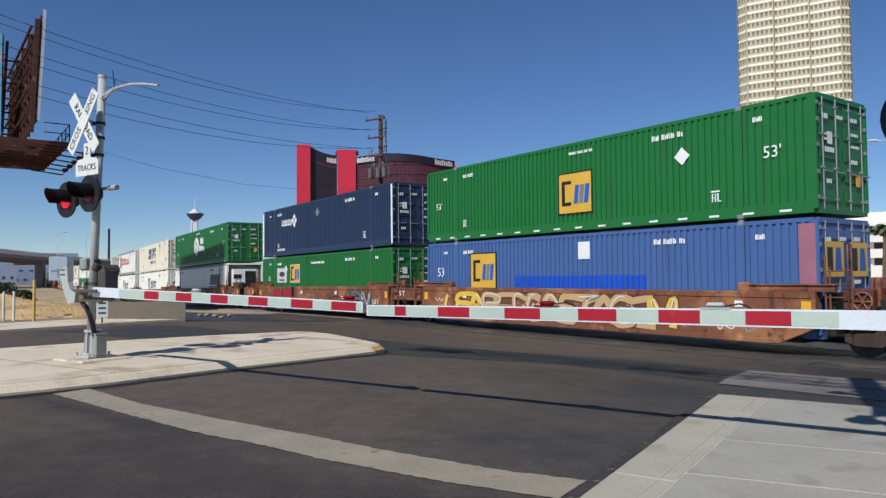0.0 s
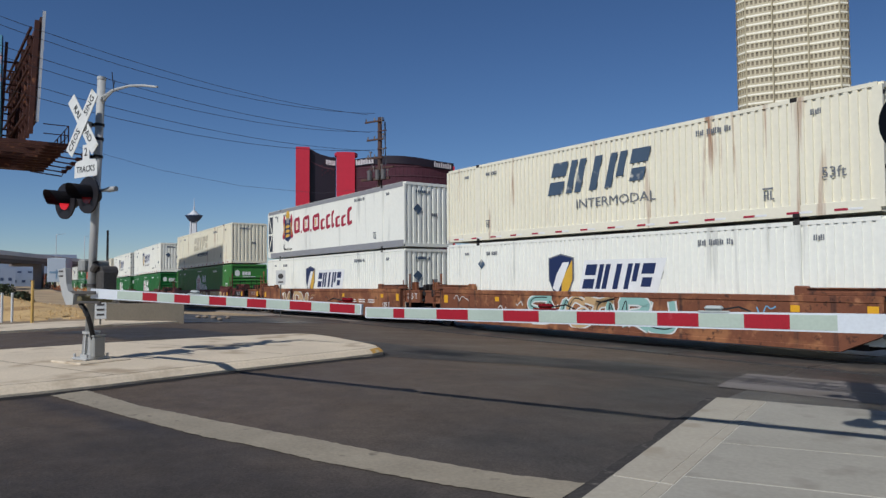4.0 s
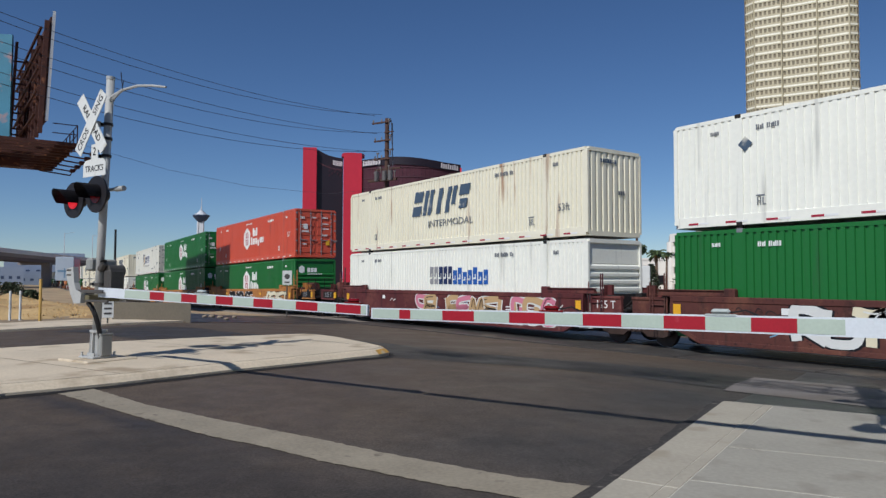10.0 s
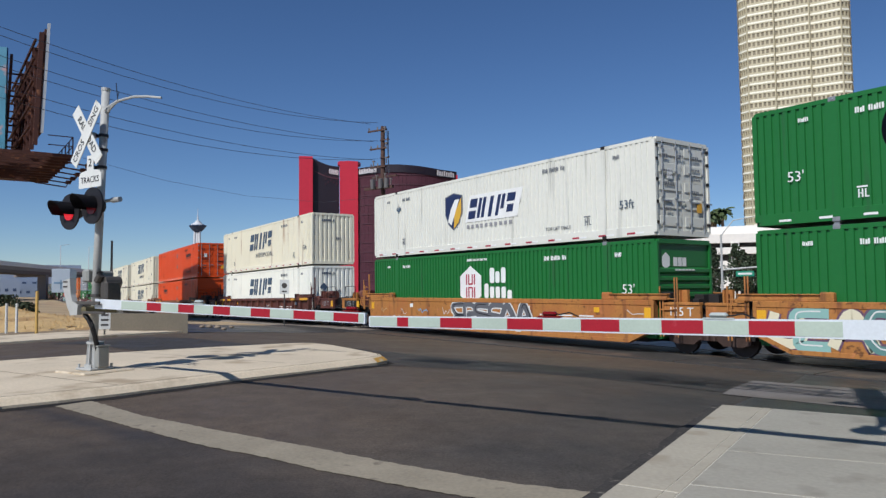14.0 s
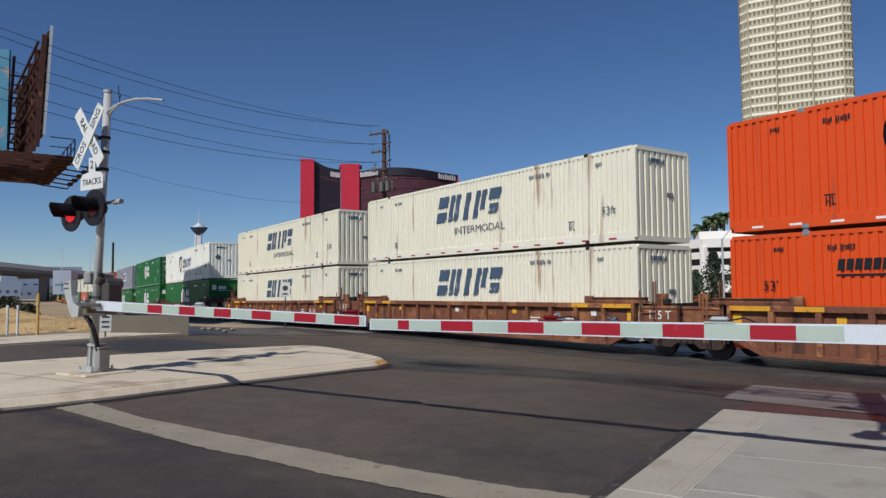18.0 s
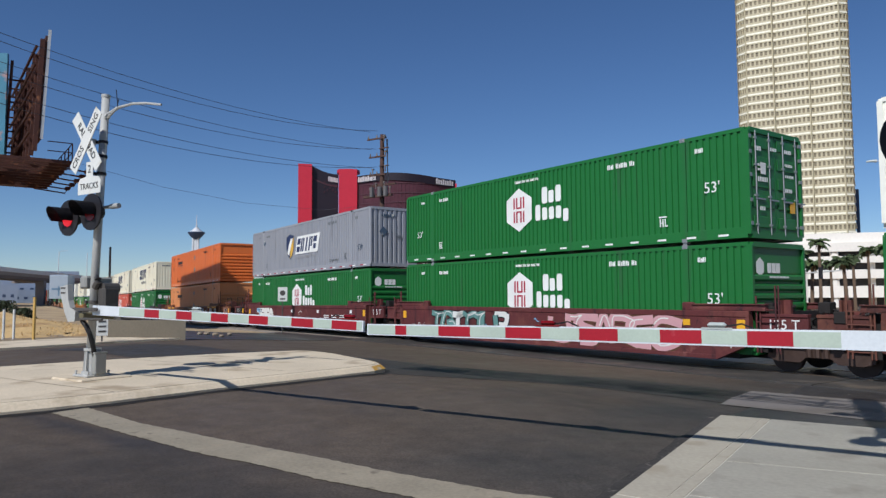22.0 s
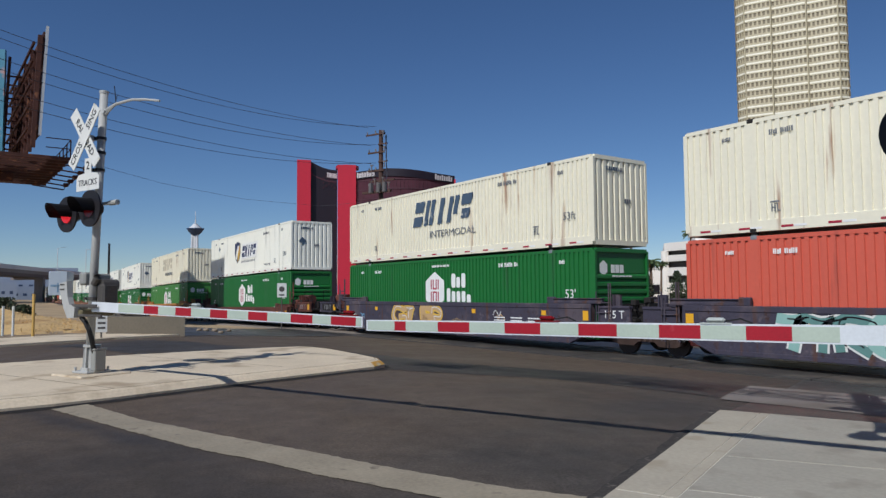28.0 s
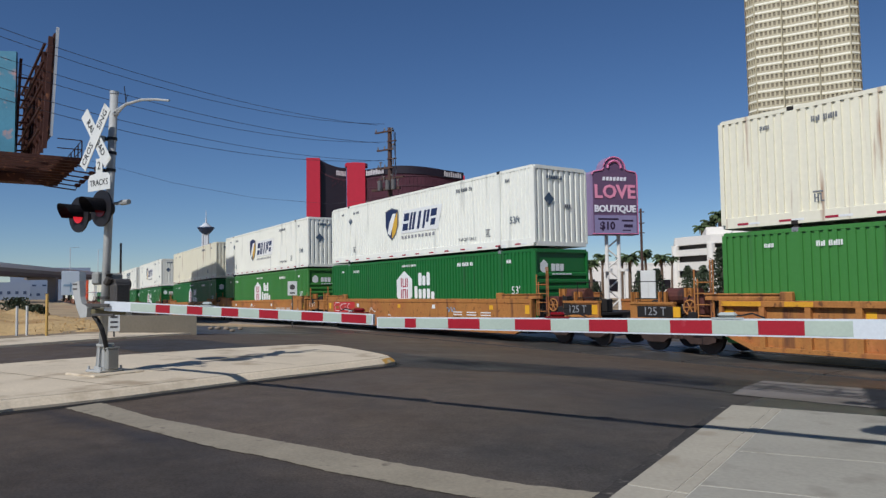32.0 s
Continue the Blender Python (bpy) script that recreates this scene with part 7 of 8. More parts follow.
def ribbon(bm, pts, w, y0, y1, closed=False):
    """A flat band of one width along a path in x and z."""
    n = len(pts)
    lo, hi = [], []
    for i, (x, z) in enumerate(pts):
        a, b = pts[max(0, i - 1)], pts[min(n - 1, i + 1)]
        t = Vector((b[0] - a[0], b[1] - a[1]))
        t = t.normalized() if t.length > 1e-6 else Vector((1, 0))
        nx, nz = -t.y * w / 2, t.x * w / 2
        lo.append(bm.verts.new((x + nx, y0, z + nz)))
        hi.append(bm.verts.new((x - nx, y0, z - nz)))
    for i in range(n - 1):
        bm.faces.new((lo[i], lo[i + 1], hi[i + 1], hi[i]))


def smooth_path(c, k=5):
    out = []
    for i in range(len(c) - 1):
        p0, p1, p2, p3 = c[max(0, i - 1)], c[i], c[i + 1], c[min(len(c) - 1, i + 2)]
        for j in range(k):
            t = j / k
            out.append(tuple(0.5 * (2 * p1[m] + (p2[m] - p0[m]) * t + (2 * p0[m] - 5 * p1[m] + 4 * p2[m] - p3[m]) * t * t + (3 * p1[m] - p0[m] - 3 * p2[m] + p3[m]) * t ** 3) for m in (0, 1)))
    return out + [c[-1]]


STROKES = (((1, 1), (0.2, 0.95), (0.1, 0.6), (0.9, 0.45), (0.85, 0.05), (0, 0)), ((0.1, 0), (0.15, 0.9), (0.5, 0.2), (0.85, 0.95), (0.9, 0)),
           ((0.9, 0.85), (0.3, 1), (0.05, 0.5), (0.3, 0), (0.95, 0.15), (0.8, 0.5), (0.5, 0.5)), ((0, 1), (0.5, 0.9), (1, 1), (0.55, 0.8), (0.45, 0)),
           ((0.1, 0), (0.1, 1), (0.8, 0.9), (0.75, 0.55), (0.15, 0.5), (0.95, 0)), ((0, 0), (0.45, 1), (0.95, 0), (0.75, 0.4), (0.2, 0.35)),
           ((0.9, 1), (0.1, 0.9), (0.15, 0.5), (0.8, 0.5), (0.15, 0.45), (0.1, 0.05), (0.95, 0)), ((0.1, 1), (0.05, 0.2), (0.5, 0), (0.95, 0.2), (0.9, 1)))


def graffiti(root, rng, y, x0, x1, tones, top):
    """Sprayed letter-like strokes over the whole side: a wide edge colour, a fill on it and a thin inner line."""
    x, i = x0, 0
    lo, tall = 0.5, top - 0.2 - 0.5
    while x < x1:
        w = 0.72 + rng.random() * 0.4
        c = [(x + w * (u + rng.uniform(-.12, .12)), lo + tall * (v + rng.uniform(-.06, .06))) for u, v in rng.choice(STROKES)]
        wide = 0.17 + 0.09 * rng.random()
        path = [(px, max(lo - 0.02, min(lo + tall + 0.02, pz))) for px, pz in smooth_path(c, 6)]
        d = y - 0.003 - 0.0012 * (i % 6)
        fill = tones[1 + rng.randrange(len(tones) - 1)]
        for width, col, off in ((wide + 0.1, tones[0], 0), (wide, fill, 0.0035)):
            bm = B()
            ribbon(bm, path, width, d - off, 0)
            part("graffiti", bm, spray[col], root)
        if rng.random() < 0.75:
            bm = B()
            k = rng.randrange(2, 5)
            ribbon(bm, [(a + 0.04, b + 0.03) for a, b in path[k:-k]], 0.035, d - 0.006, 0)
            part("graffiti", bm, spray[0 if tones[0] else 1], root)
        x += w * 0.8
        i += 1


def painted_over(root, rng, y, x0, x1, material, top):
    """One stretch of the side rolled over with a single colour, ragged at both ends."""
    rise = [0.94 + (top - 0.98) * k / 7 for k in range(8)]
    outline = [(x0 + rng.uniform(-.12, .12), z) for z in rise] + [(x1 + rng.uniform(-.2, .2), z) for z in reversed(rise)]
    bm = B()
    plate(bm, outline, y - 0.007, y - 0.003)
    part("paint_patch", bm, material, root, "crimson paint rolled over rust")


def tags(root, rng, y, n):
    """Thin sprayed scribbles and chalk marks."""
    for k in range(n):
        x, z, h = rng.uniform(-7.4, 7.2), rng.uniform(0.5, 1.05), rng.uniform(0.12, 0.3)
        c = []
        for j in range(rng.randrange(5, 10)):
            c.append((x + j * h * 0.42, z + h * rng.random()))
        bm = B()
        ribbon(bm, smooth_path(c, 4), rng.uniform(0.02, 0.035), y - 0.0025, 0)
        part("tag", bm, spray[rng.choice((0, 0, 4, 3, 1))], root)


def well_car(colour, ribs, front, back, seed, tones=None):
    """One unit of a container well car. front, back: 'end' (own truck, coupler) or 'joint'; a joint's truck belongs to the unit behind."""
    root = thing("well_car", f"{ {'brown': 'dark brown', 'rust': 'rusty orange-brown', 'yellow': 'weathered yellow-ochre', 'maroon': 'maroon', 'dark': 'dark grey'}[colour] } steel railway well car under stacked containers", "well car", group="train cars")
    m = well_paint[colour]
    for k, (a, b) in enumerate(((-1.55, -1.34), (1.34, 1.55))):
        part("side_sill", cached(("sill", k, ribs), lambda: well_side(a, b, ribs), m), None, root)
        if ribs == 1:
            for i in range(13):
                rb = part("rib", cached(("rib", k), lambda: well_rib(a, b), m), None, root)
                rb.location.x = -6.9 + 13.8 * i / 12
    part("underframe", cached("floor", well_floor, gloom), None, root)
    for px in (-7.38, 7.38):
        for py in (-1.445, 1.445):
            tp = part("top_plate", cached(("plate", px > 0), lambda: well_top_plate(1 if px > 0 else -1), m), None, root)
            tp.location = (px, py, -0.34 if ribs == 2 else 0)
    rng = random.Random(seed)
    y = -1.424 if ribs == 1 else -1.532
    dz = -0.34 if ribs == 2 else 0.0
    for s, kind in ((1, front), (-1, back)):
        reach = 11.1 if kind == "end" else 9.6
        x0, x1 = (8.3, reach) if s > 0 else (-reach, -8.3)
        part("end_deck", cached(("deck", x0, x1), lambda: deck_mesh(x0, x1), gloom), None, root)
        if kind == "end":
            truck_parts(root, s * 9.75)
            c = part("coupler", cached(("coupler", s), lambda: coupler_mesh(s), gloom), None, root)
            c.location = (s * 11.0, 0, 0)
            lad = part("ladder", cached("ladder", ladder_mesh, m), None, root)
            lad.location = (8.28 if s > 0 else -8.86, -1.46, 0)
            q = part("stirrup_step", cached("stirrup", stirrup_mesh, gloom), None, root)
            q.location = (8.3 if s > 0 else -8.8, -1.4, 0)
            for px, w, z1, py in ((9.25, 0.14, 1.85, -1.1), (10.05, 0.16, 1.75, -1.2), (10.6, 0.16, 1.7, 0.9)):
                q = part("stanchion", cached(("post", w, z1), lambda: post_mesh(w, z1), m), None, root)
                q.location = (s * px, py, 0)
            for nm, fn, mm, px in (("air_tank", tank_mesh, well_paint["brown"], 9.62), ("valve_box", valve_box, well_paint["brown"], 8.95)):
                q = part(nm, cached(nm, fn, mm), None, root)
                q.location = (s * px, 0, 0)
            q = part("handrail", cached("handrail", handrail_mesh, gloom), None, root)
            q.location = (10.05 if s > 0 else -11.05, -1.28, 0)
            q = part("handwheel", cached("handwheel", handwheel, m), None, root)
            q.location = (s * 9.05, -1.42, 1.32)
            bm = B()
            box(bm, s * 10.7 - 0.14, -0.8, 1.08, s * 10.7 + 0.14, -0.5, 1.5, 0.03)
            part("equipment_box", bm, gloom, root)
            x0, x1 = sorted((s * 9.55, s * 11.1))
            for py in (-1.4, 1.4):
                q = part("side_beam", cached(("beam", x0, x1), lambda: side_beam(x0, x1), m), None, root)
                q.location.y = py
            if colour in ("rust", "brown"):
                plate_m = m
            else:
                plate_m = gloom
            bm = B()
            plate(bm, [(s * 10.2 - 0.62, 1.02), (s * 10.2 + 0.62, 1.02), (s * 10.2 + 0.62, 1.35), (s * 10.2 - 0.62, 1.35)], -1.47, -1.44)
            dark_plate = part("load_plate", bm, plate_m, root)
            bm = B()
            plate(bm, [(s * 10.2 + 0.64, 1.04), (s * 10.2 + 0.86, 1.04), (s * 10.2 + 0.86, 1.33), (s * 10.2 + 0.64, 1.33)], -1.475, -1.44)
            part("reflector", bm, sticker, root)
            words("125 T", 0.34, ink["rail_grey"], dark_plate, pose(s * 10.2, -1.476, 1.185, 90), "lettering")
            q = tagged(part("brake_rigging", piping(rng), gloom, root), kind="stuff")
            q.location = (8.9 if s > 0 else -10.5, 0, 0)
        else:
            x0, x1 = sorted((s * 8.3, s * 9.5))
            for py in (-1.36, 1.36):
                q = part("side_beam", cached(("beam", x0, x1), lambda: side_beam(x0, x1), m), None, root)
                q.location.y = py
            if s > 0:
                words("125 T", 0.34, ink["white"], root, pose(8.9, -1.432, 1.19, 90), "lettering")
            q = part("stanchion", cached(("post", 0.2, 1.8), lambda: post_mesh(0.2, 1.8), m), None, root)
            q.location = (s * 8.9, -1.2, 0)
            q = tagged(part("brake_rigging", piping(rng), gloom, root), kind="stuff")
            q.location = (8.2 if s > 0 else -9.5, 0.05, 0)
            lad = part("ladder", cached("ladder", ladder_mesh, m), None, root)
            lad.location = (8.24 if s > 0 else -8.82, -1.46, -0.45)
            if s < 0:
                truck_parts(root, -9.66)
        bm = B()
        plate(bm, [(s * 7.9 - 0.16, 1.0 + dz), (s * 7.9 + 0.16, 1.0 + dz), (s * 7.9 + 0.16, 1.3 + dz), (s * 7.9 - 0.16, 1.3 + dz)], y - 0.004, y + 0.02)
        part("reflector", bm, sticker, root)
        if ribs == 1:
            for u0, u1 in ((5.6, 6.3), (6.9, 8.0)):
                bm = B()
                plate(bm, [(s * u0, 1.38), (s * u1, 1.38), (s * u1, 1.5), (s * u0, 1.5)], -1.556, -1.5)
                part("chord_stripe", bm, ink["ochre"], root)
    for i in range(4):
        x = -5.4 + i * 3.6 + rng.random()
        bm = B()
        plate(bm, [(x, 1.12 + dz), (x + 0.22, 1.12 + dz), (x + 0.22, 1.28 + dz), (x, 1.28 + dz)], y - 0.005, y + 0.16)
        part("reflector", bm, sticker if rng.random() < 0.5 else ink["white"], root)
    if rng.random() < 0.7:
        words("125 T" if seed % 3 else "53'", 0.28, ink["white"], root, pose(6.9, -1.558, 0.8, 90), "lettering")
    for i in range(3):
        x = 3.4 + i * 0.9
        bm = B()
        for r in range(2):
            plate(bm, [(x, 0.98 + dz - r * .1), (x + 0.6, 0.98 + dz - r * .1), (x + 0.6, 1.02 + dz - r * .1), (x, 1.02 + dz - r * .1)], y - 0.006, y + 0.16)
        part("marking", bm, ink["white"], root)
    if seed < 30 and ribs != 2:
        tags(root, rng, y, 9)
    if tones:
        for k in range(0, len(tones), 3):
            if len(tones[k + 2]) == 1:
                painted_over(root, rng, y, tones[k], tones[k + 1], crimson, 1.47 + dz)
            else:
                graffiti(root, rng, y, tones[k], tones[k + 1], tones[k + 2], 1.47 + dz)
    return root


def L_hex(r): livery_hex(r)
def L_hex_inc(r): livery_hex(r, True)
def L_shield(r):
    livery_shield(r)
    diamond(r, -5.9, 2.1, ink["slate"], 0.2)
    size_mark(r, ink["slate"], 7.0, 1.0, 0.36, "53ft")
    tape(r)
def L_word(r):
    livery_word(r)
    size_mark(r, ink["grey"], 7.0, 1.0, 0.36, "53ft")
    tape(r)
def L_word_low(r):
    livery_word(r, "slate", False)
    tape(r)
def L_word_faded(r):
    livery_word(r, "faded")
    tape(r)
def L_word_navy(r):
    livery_word(r, "navy")
    size_mark(r, ink["grey"], 7.0, 1.0, 0.36, "53ft")
    tape(r)
def L_sq_up(r):
    livery_square(r, 0.35, 1.25, 1.5)
    diamond(r, 4.4, 1.86, ink["white"], 0.25)
    size_mark(r, ink["white"], 7.0, 1.6)
    size_mark(r, ink["white"], -7.2, 1.4, 0.36)
    fine_print(r, 0.1, 2.5, "9644", 0.09, ink["white"])
    dashes(r, ink["white"])
def L_sq_low(r):
    livery_square(r, -4.4, 1.75, 1.55)
    size_mark(r, ink["white"], -7.1, 1.7, 0.5, "53")
    bars(r, -2.6, 0.5, 28, 0.14, 1.05, ink["vivid_blue"], 0.065, name="paint_patch")
    decal(r, "placard", rect(0.5, 0.55), ink["white"], 0.7, 2.35)
    decal(r, "post_cover", rect(0.4, 2.5), ink["rose"], 7.8, 1.5)
    for y in (-0.62, 0.62):
        end_shape(r, "emblem", [(-.45, -.42), (.45, -.42), (.45, .42), (-.45, .42)], ink["gold"], y, 1.9, CL / 2 + 0.03)
        end_shape(r, "emblem", [(-.36, -.28), (-.1, -.28), (-.1, .28), (-.36, .28)], ink["black"], y, 1.9, CL / 2 + 0.034)
        end_shape(r, "emblem", [(0, -.28), (.34, -.28), (.28, .28), (.06, .28)], ink["blue"], y, 1.9, CL / 2 + 0.034)
def L_sq_mid(r):
    livery_square(r, -2.95, 1.88, 1.36, 1.06, "faded")
    diamond(r, -4.3, 2.13, ink["white"], 0.26)
    size_mark(r, ink["white"], -6.9, 1.6, 0.36)
    words("WARNING HIGH CUBE", 0.16, ink["white"], r, pose(0.1, FACE - .004, 2.42, 90), "lettering", 0.002, 1.0, 0.01)
def L_diamonds(r):
    # five plain blocks, then a ring of four lozenges
    for i in range(5):
        decal(r, "logo_shape", [(0, 0), (.2, 0), (.24, .36), (.14, .36), (.11, .1), (.06, .1), (.06, .36), (0, .36)], ink["white"], -4.92 + i * 0.3, 1.76)
    for dx, dz in ((0, .22), (.22, 0), (-.22, 0), (0, -.22)):
        diamond(r, -3.08 + dx, 1.98 + dz, ink["white"], 0.17)
    diamond(r, 0.1, 2.2, ink["grey"], 0.26)
    words("TOP LIFT ONLY", 0.18, ink["white"], r, pose(-5.1, FACE - .004, 0.36, 90), "lettering", 0.002, 1.0, 0.008)
    decal(r, "post_cover", rect(0.14, 2.7), ink["white"], 8.0, 1.45)
    decal(r, "post_cover", rect(0.2, 2.7), ink["white"], -7.97, 1.45)
def L_plain_reefer(r):
    for i in range(6):
        decal(r, "logo_shape", slanted(0.34, 0.78, 0.3), ink["navy"], 3.4 + i * 0.43, 1.35)
    decal(r, "logo_shape", rect(2.9, 0.1), ink["blue"], 4.6, 1.2)
    decal(r, "logo_shape", rect(2.9, 0.2), ink["blue"], 4.6, 1.0)
    for x, w in ((-6.1, 0.26), (6.1, 0.28), (7.35, 0.12), (7.97, 0.2)):
        decal(r, "post_cover", rect(w, 2.6), ink["rail_grey"], x, 1.45)
    decal(r, "rail_cover", rect(15.9, 0.18), ink["rail_grey"], 0, CH - 0.1)
def L_crest(r):
    cx = -4.95
    decal(r, "emblem", [(-.52, -.62), (0, -.85), (.52, -.62), (.44, .5), (-.44, .5)], ink["navy"], cx, 1.75)
    for k in (-1, 1):
        decal(r, "emblem", [(k * .42, -.55), (k * .66, -.7), (k * .78, -.5), (k * .6, -.1), (k * .7, .4), (k * .58, .78), (k * .4, .62), (k * .46, .1)], ink["red"], cx, 1.75, .003)
        decal(r, "emblem", [(k * .5, -.5), (k * .6, -.4), (k * .5, .3), (k * .42, .2)], ink["gold"], cx, 1.75, .006)
    decal(r, "emblem", [(-.22, .42), (.22, .42), (.26, .72), (.14, .98), (-.14, .98), (-.26, .72)], ink["gold"], cx, 1.75, .004)
    decal(r, "emblem", [(-.2, .25), (.2, .25), (.16, .56), (-.16, .56)], ink["rail_grey"], cx, 1.75, .006)
    for k in range(3):
        decal(r, "emblem", [(-.3, 0), (.26, .02), (.3, .14), (.05, .2), (-.24, .16)], ink["gold"], cx, 1.17 + k * 0.27, .006)
    x = -4.0
    for i, (w, h) in enumerate(((.78, .95), (.12, .14), (.86, .95), (.12, .14), (.86, .95), (.5, .6), (.5, .8), (.3, .95), (.5, .6), (.5, .6), (.5, .95))):
        t = min(.24, w / 2)
        q = [(0, .12 * h), (.3 * w, 0), (w, .1 * h), (w, .28 * h), (t, .22 * h), (t, .8 * h), (w * .5, .74 * h), (w, .86 * h), (w * .9, h), (.2 * w, .94 * h), (0, .78 * h)] if w > .2 else [(0, 0), (w, 0), (w, h), (0, h)]
        decal(r, "logo_shape", q, ink["red"], x, 1.3)
        if w > .6:
            decal(r, "logo_shape", [(t + .12, .3 * h), (t + .22, .3 * h), (t + .22, .7 * h), (t + .12, .7 * h)], ink["gold"], x, 1.3)
            decal(r, "logo_shape", [(w - .2, .1 * h), (w, .05 * h), (w, .9 * h), (w - .2, .8 * h)], ink["red"], x, 1.3, 0.001)
        x += w + .16
    words("TOP LIFT ONLY", 0.17, ink["black"], r, pose(-4.9, FACE - .004, 0.45, 90))
    decal(r, "rail_cover", rect(15.6, 0.3), ink["rail_grey"], 0.2, 0.17)
    decal(r, "rail_cover", rect(15.9, 0.2), ink["rail_grey"], 0, CH - 0.12)
    decal(r, "logo_shape", [(-.03, 0), (.03, 0), (.03, .2), (.1, .2), (0, .34), (-.1, .2), (-.03, .2)], ink["black"], -6.5, 2.2)
    # open end bay: its dark depth is a flat painted shade behind white braces
    decal(r, "end_bay", rect(0.62, 2.25), ink["bay_shade"], -7.62, 1.5)
    for k, (z0, z1) in enumerate(((0.4, 1.45), (2.55, 1.5))):
        decal(r, "brace", [(-7.92, z0), (-7.82, z0), (-7.32, z1), (-7.42, z1)], paint["white"], 0, 0, 0.012)
    for z in (0.36, 1.47, 2.6):
        decal(r, "brace", rect(0.66, 0.09), paint["white"], -7.62, z, 0.013)
def L_blue_word(r):
    for i, c in enumerate(("rail_grey", "rail_grey", "navy", "navy", "navy", "blue", "blue", "blue", "blue", "blue", "blue", "blue")):
        h = 0.72 if c != "blue" else (0.66, 0.48, 0.56)[i % 3]
        decal(r, "logo_shape", [(0, 0), (.26, 0), (.26, h), (0, h), (0, h * .4), (.1, h * .4), (.1, h * .62), (.17, h * .62), (.17, h * .3), (0, h * .3)], ink[c], -0.9 + i * 0.33, 1.4)
    dashes(r, ink["grey"])


def L_orange(r):
    for i in range(9):
        decal(r, "logo_shape", slanted(0.15, 0.26, 0.15), ink["black"], -5.4 + i * 0.19, 1.95)
    decal(r, "logo_shape", rect(1.75, 0.05), ink["black"], -4.55, 1.84)
    for z in (1.55, 2.55):
        diamond(r, 0.5, z - 0.3, ink["grey"], 0.24)
    words("53'", 0.34, ink["black"], r, pose(-7.0, FACE - .004, 1.6, 90), "size_mark")
    words("TOP LIFT ONLY", 0.2, ink["black"], r, pose(-4.9, FACE - .004, 0.45, 90))
    dashes(r, ink["white"])
def L_orange_right(r):
    for i in range(9):
        decal(r, "logo_shape", slanted(0.15, 0.26, 0.15), ink["black"], 4.0 + i * 0.185, 1.9)
    decal(r, "logo_shape", rect(1.7, 0.05), ink["black"], 4.85, 1.78)
    words("TOP LIFT ONLY", 0.17, ink["black"], r, pose(4.6, FACE - .004, 0.6, 90))
    for z in (1.2, 2.2):
        diamond(r, 0.5, z, ink["grey"], 0.24)
    dashes(r, ink["white"])
def L_none(r): tape(r, 8)


# right end of the upper box along the train, upper (colour, livery, end), lower, car colour, ribs, ends, spray
S3, S1 = 19.34, 23.4
GR = ("green", L_hex, "louvre")
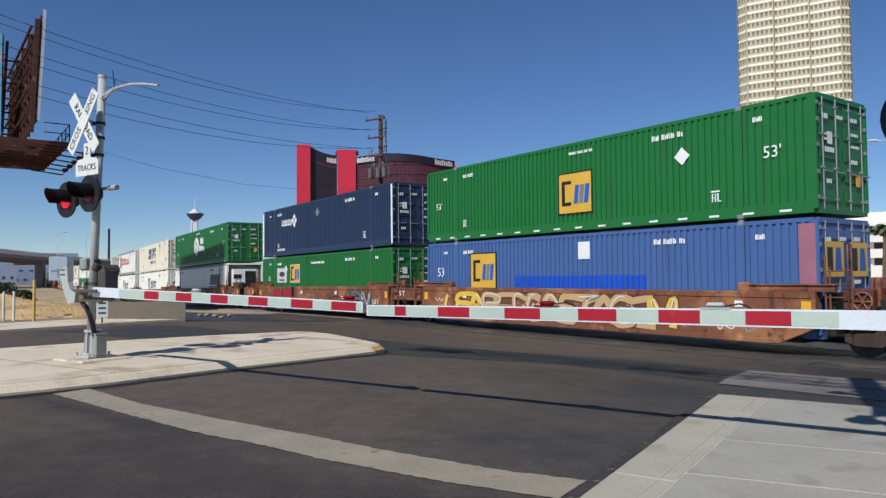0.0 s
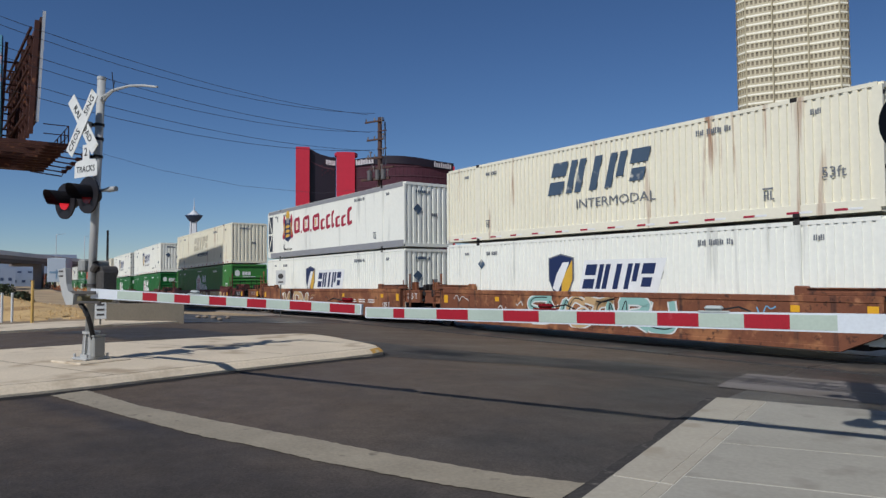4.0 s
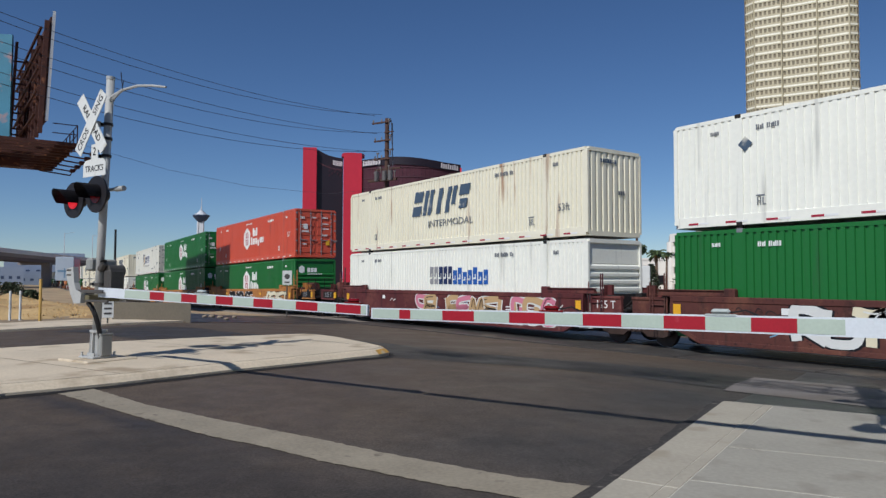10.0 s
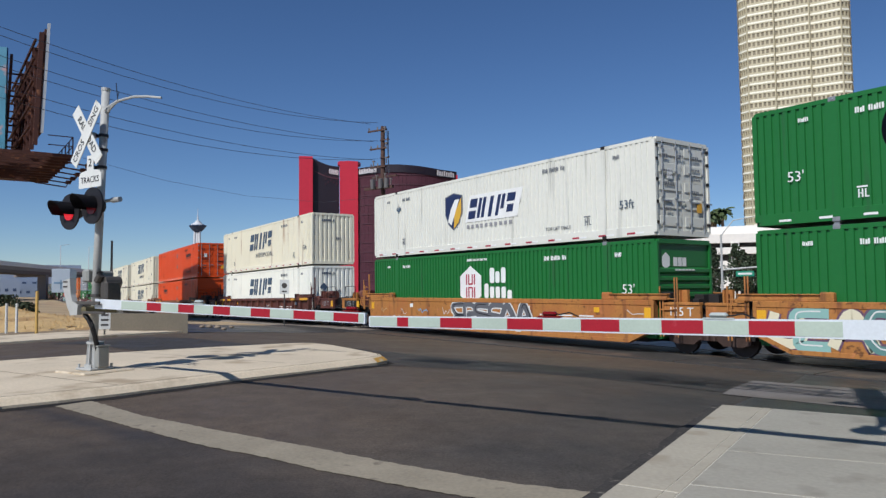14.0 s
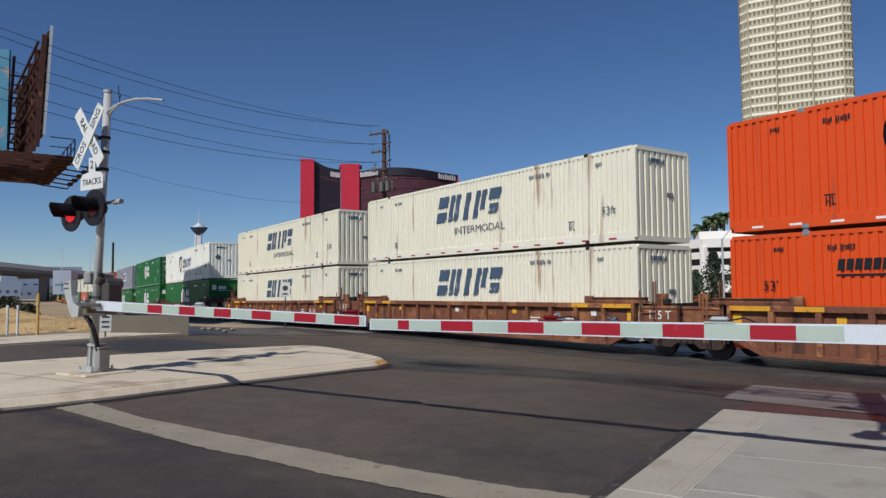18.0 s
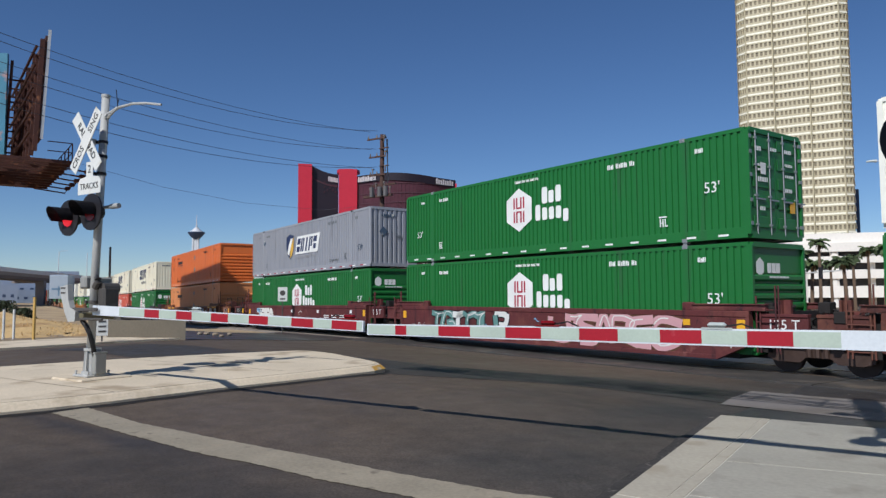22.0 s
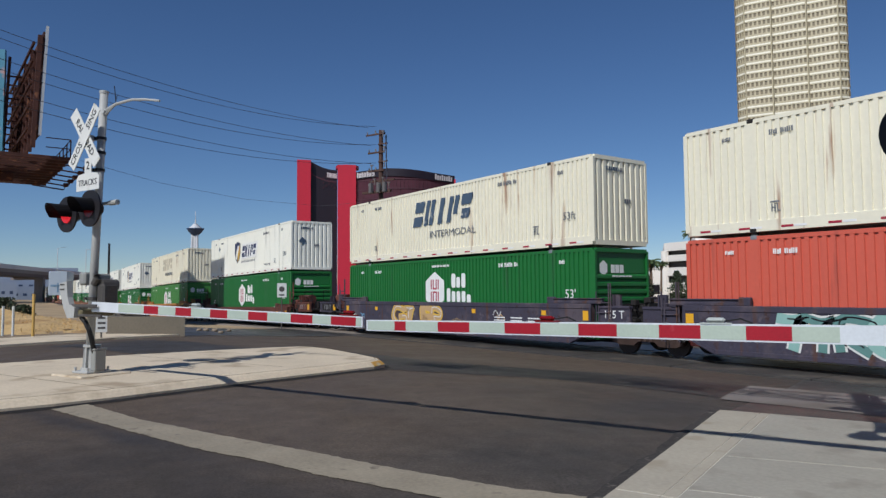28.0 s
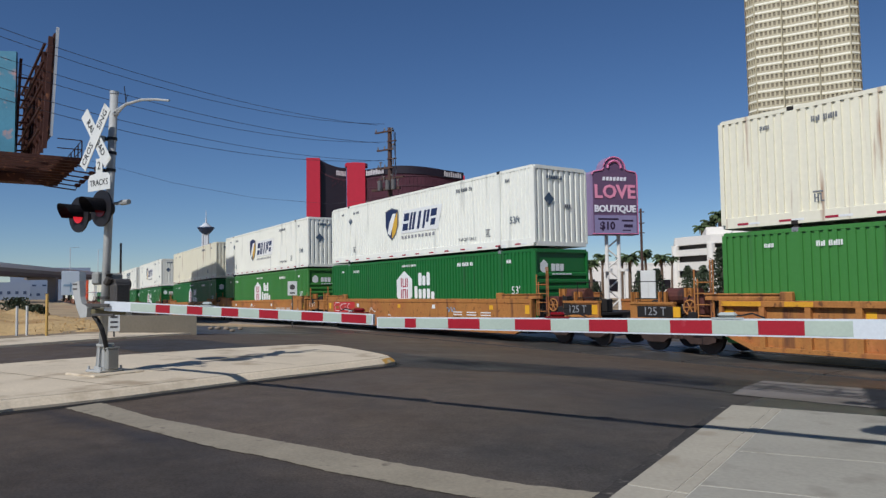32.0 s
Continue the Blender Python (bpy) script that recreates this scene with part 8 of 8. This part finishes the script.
UNITS = [
    (8.3, ("green", L_sq_up, "doors"), ("blue", L_sq_low, "doors"), "rust", 0, "ej", (-6.5, 4.0, (13, 4, 6, 4))),
    (27.2, ("navy", L_diamonds, "doors"), ("green", L_sq_mid, "doors"), "rust", 0, "je", (-5.6, -2.8, (8,), 3.9, 6.2, (1, 0, 10))),
    (50.6, ("green", L_hex, "doors"), ("white", L_plain_reefer, "cooler"), "rust", 0, "ej", (-6.9, -5.0, (0, 2, 3))),
    (69.9, ("cream", L_word, "doors"), ("white", L_shield, "nose"), "rust", 0, "jj", (-3.0, 2.5, (0, 2, 4))),
    (89.2, ("white", L_crest, "nose"), ("white", L_shield, "nose"), "rust", 0, "je", (-5.0, -2.2, (0, 4, 4))),
    (112.5, ("cream", L_word_faded, "nose"), ("pale_green", L_hex, "louvre"), "maroon", 0, "ee", (0.6, 6.6, (4, 7, 4, 4))),
    (135.8, ("white", L_shield, "nose"), GR, "brown", 0, "ej", (-5.4, 0.8, (1, 3, 2, 4))),
    (155.1, ("white", L_shield, "doors"), GR, "brown", 0, "jj", (-4.6, -0.9, (1, 0, 11), 0.3, 5.6, (1, 2, 11, 4))),
    (174.5, ("cream", L_word, "nose"), ("white", L_blue_word, "louvre"), "maroon", 0, "je", (-1.6, 6.2, (0, 5, 4))),
    (197.7, ("red", L_hex_inc, "doors"), GR, "yellow", 0, "ej", (-3.7, 0.9, (0, 1, 1), 4.0, 7.4, (1, 11, 11))),
    (217.1, ("green", L_hex, "doors"), GR, "yellow", 0, "jj", (-7.6, 3.4, (9, 2, 2, 11, 6, 14))),
    (236.25, ("dull", L_shield, "doors"), GR, "yellow", 0, "je", (-1.6, 2.6, (0, 10, 10))),
    (259.4, ("cream", L_word, "nose"), ("white", L_word_low, "nose"), "brown", 1, "ee", None),
    (282.95, ("orange", L_orange_right, "doors"), ("orange", L_orange, "louvre"), "rust", 1, "ej", None),
    (302.1, ("cream", L_word, "nose"), ("cream", L_word_low, "nose"), "rust", 1, "jj", None),
    (321.4, ("cream", L_word, "nose"), ("cream", L_word_low, "nose"), "rust", 1, "je", None),
    (344.9, ("white", L_shield, "nose"), GR, "brown", 0, "ej", (-6.2, 1.0, (5, 5, 0, 4))),
    (364.1, ("green", L_hex, "doors"), GR, "maroon", 0, "jj", (-5.8, -1.7, (1, 0, 14), 1.0, 5.6, (13, 12, 12))),
    (383.4, ("grey", L_shield, "nose"), GR, "maroon", 0, "je", (-6.5, -4.0, (0, 3, 0))),
    (406.8, ("mid_orange", L_orange, "louvre"), ("tan_orange", L_orange, "louvre"), "rust", 1, "ee", (1.6, 7.5, (0, 0, 0))),
    (430.3, ("cream", L_word_navy, "nose"), GR, "dark", 0, "ej", (-1.6, 1.4, (13, 4, 11))),
    (449.45, ("cream", L_word_navy, "nose"), ("salmon", L_hex, "louvre"), "dark", 0, "jj", (-5.4, 6.5, (0, 2, 14, 2))),
    (468.9, ("cream", L_word, "nose"), GR, "dark", 0, "je", (-3.6, -0.4, (6, 4, 4))),
    (492.4, ("white", L_shield, "nose"), GR, "brown", 2, "ee", None),
    (515.8, ("cream", L_word_faded, "nose"), ("pale_green", L_hex, "louvre"), "yellow", 1, "ee", None),
    (539.2, ("white", L_shield, "nose"), GR, "yellow", 0, "ej", (-7.4, -5.4, (8, 8, 8))),
    (558.5, ("white", L_shield, "nose"), ("pale_green", L_hex, "louvre"), "yellow", 0, "jj", None),
    (577.3, ("cream", L_none, "nose"), ("green", L_hex, "louvre"), "yellow", 0, "je", None),
    (600.0, ("white", L_shield, "nose"), GR, "rust", 0, "ej", None),
    (619.3, ("white", L_word, "nose"), GR, "rust", 0, "jj", None),
    (638.6, ("cream", L_word, "nose"), ("green", L_hex, "louvre"), "brown", 0, "je", None),
    (662.0, ("cream", L_none, "nose"), GR, "brown", 0, "ee", None),
    (685.4, ("white", L_none, "nose"), ("white", L_none, "nose"), "brown", 0, "ej", None),
    (704.7, ("orange", L_none, "nose"), ("orange", L_none, "nose"), "rust", 0, "je", None),
    (728.1, ("green", L_hex, "nose"), GR, "brown", 0, "ee", None),
    (751.5, ("white", L_none, "nose"), ("white", L_none, "nose"), "rust", 0, "ee", None),
    (774.9, ("cream", L_none, "nose"), ("green", L_none, "nose"), "brown", 0, "ee", None),
    (798.3, ("white", L_none, "nose"), ("white", L_none, "nose"), "rust", 0, "ee", None),
]
KIND = {"e": "end", "j": "joint"}
rolling = []                       # (thing, metres behind the train's mark, height)
for i, (u, up, low, car, ribs, ends, tones) in enumerate(UNITS):
    c = u + CL / 2
    rolling.append((well_car(car, ribs, KIND[ends[0]], KIND[ends[1]], i, tones), c, 0.0))
    rolling.append((container(*low, False), c, 0.39))
    rolling.append((container(*up, True), c, 3.36))


def travelled(t):
    return 15.70 * t + 0.018 * t * t


def motions():
    times = [k * 1.0 for k in range(33)]
    for ob, back, z in rolling:
        rows = []
        for t in times:
            s = travelled(t) - back
            x, y, dz = track(s)
            xf, yf, zf = track(s + 6)
            xb, yb, zb = track(s - 6)
            rows.append((t, pose(x, (yf + yb) / 2, z + (zf + zb) / 2, 0, -math.degrees(math.atan2(zf - zb, 12)), math.degrees(math.atan2(yf - yb, xf - xb)))))
        walk(ob, rows)


motions()
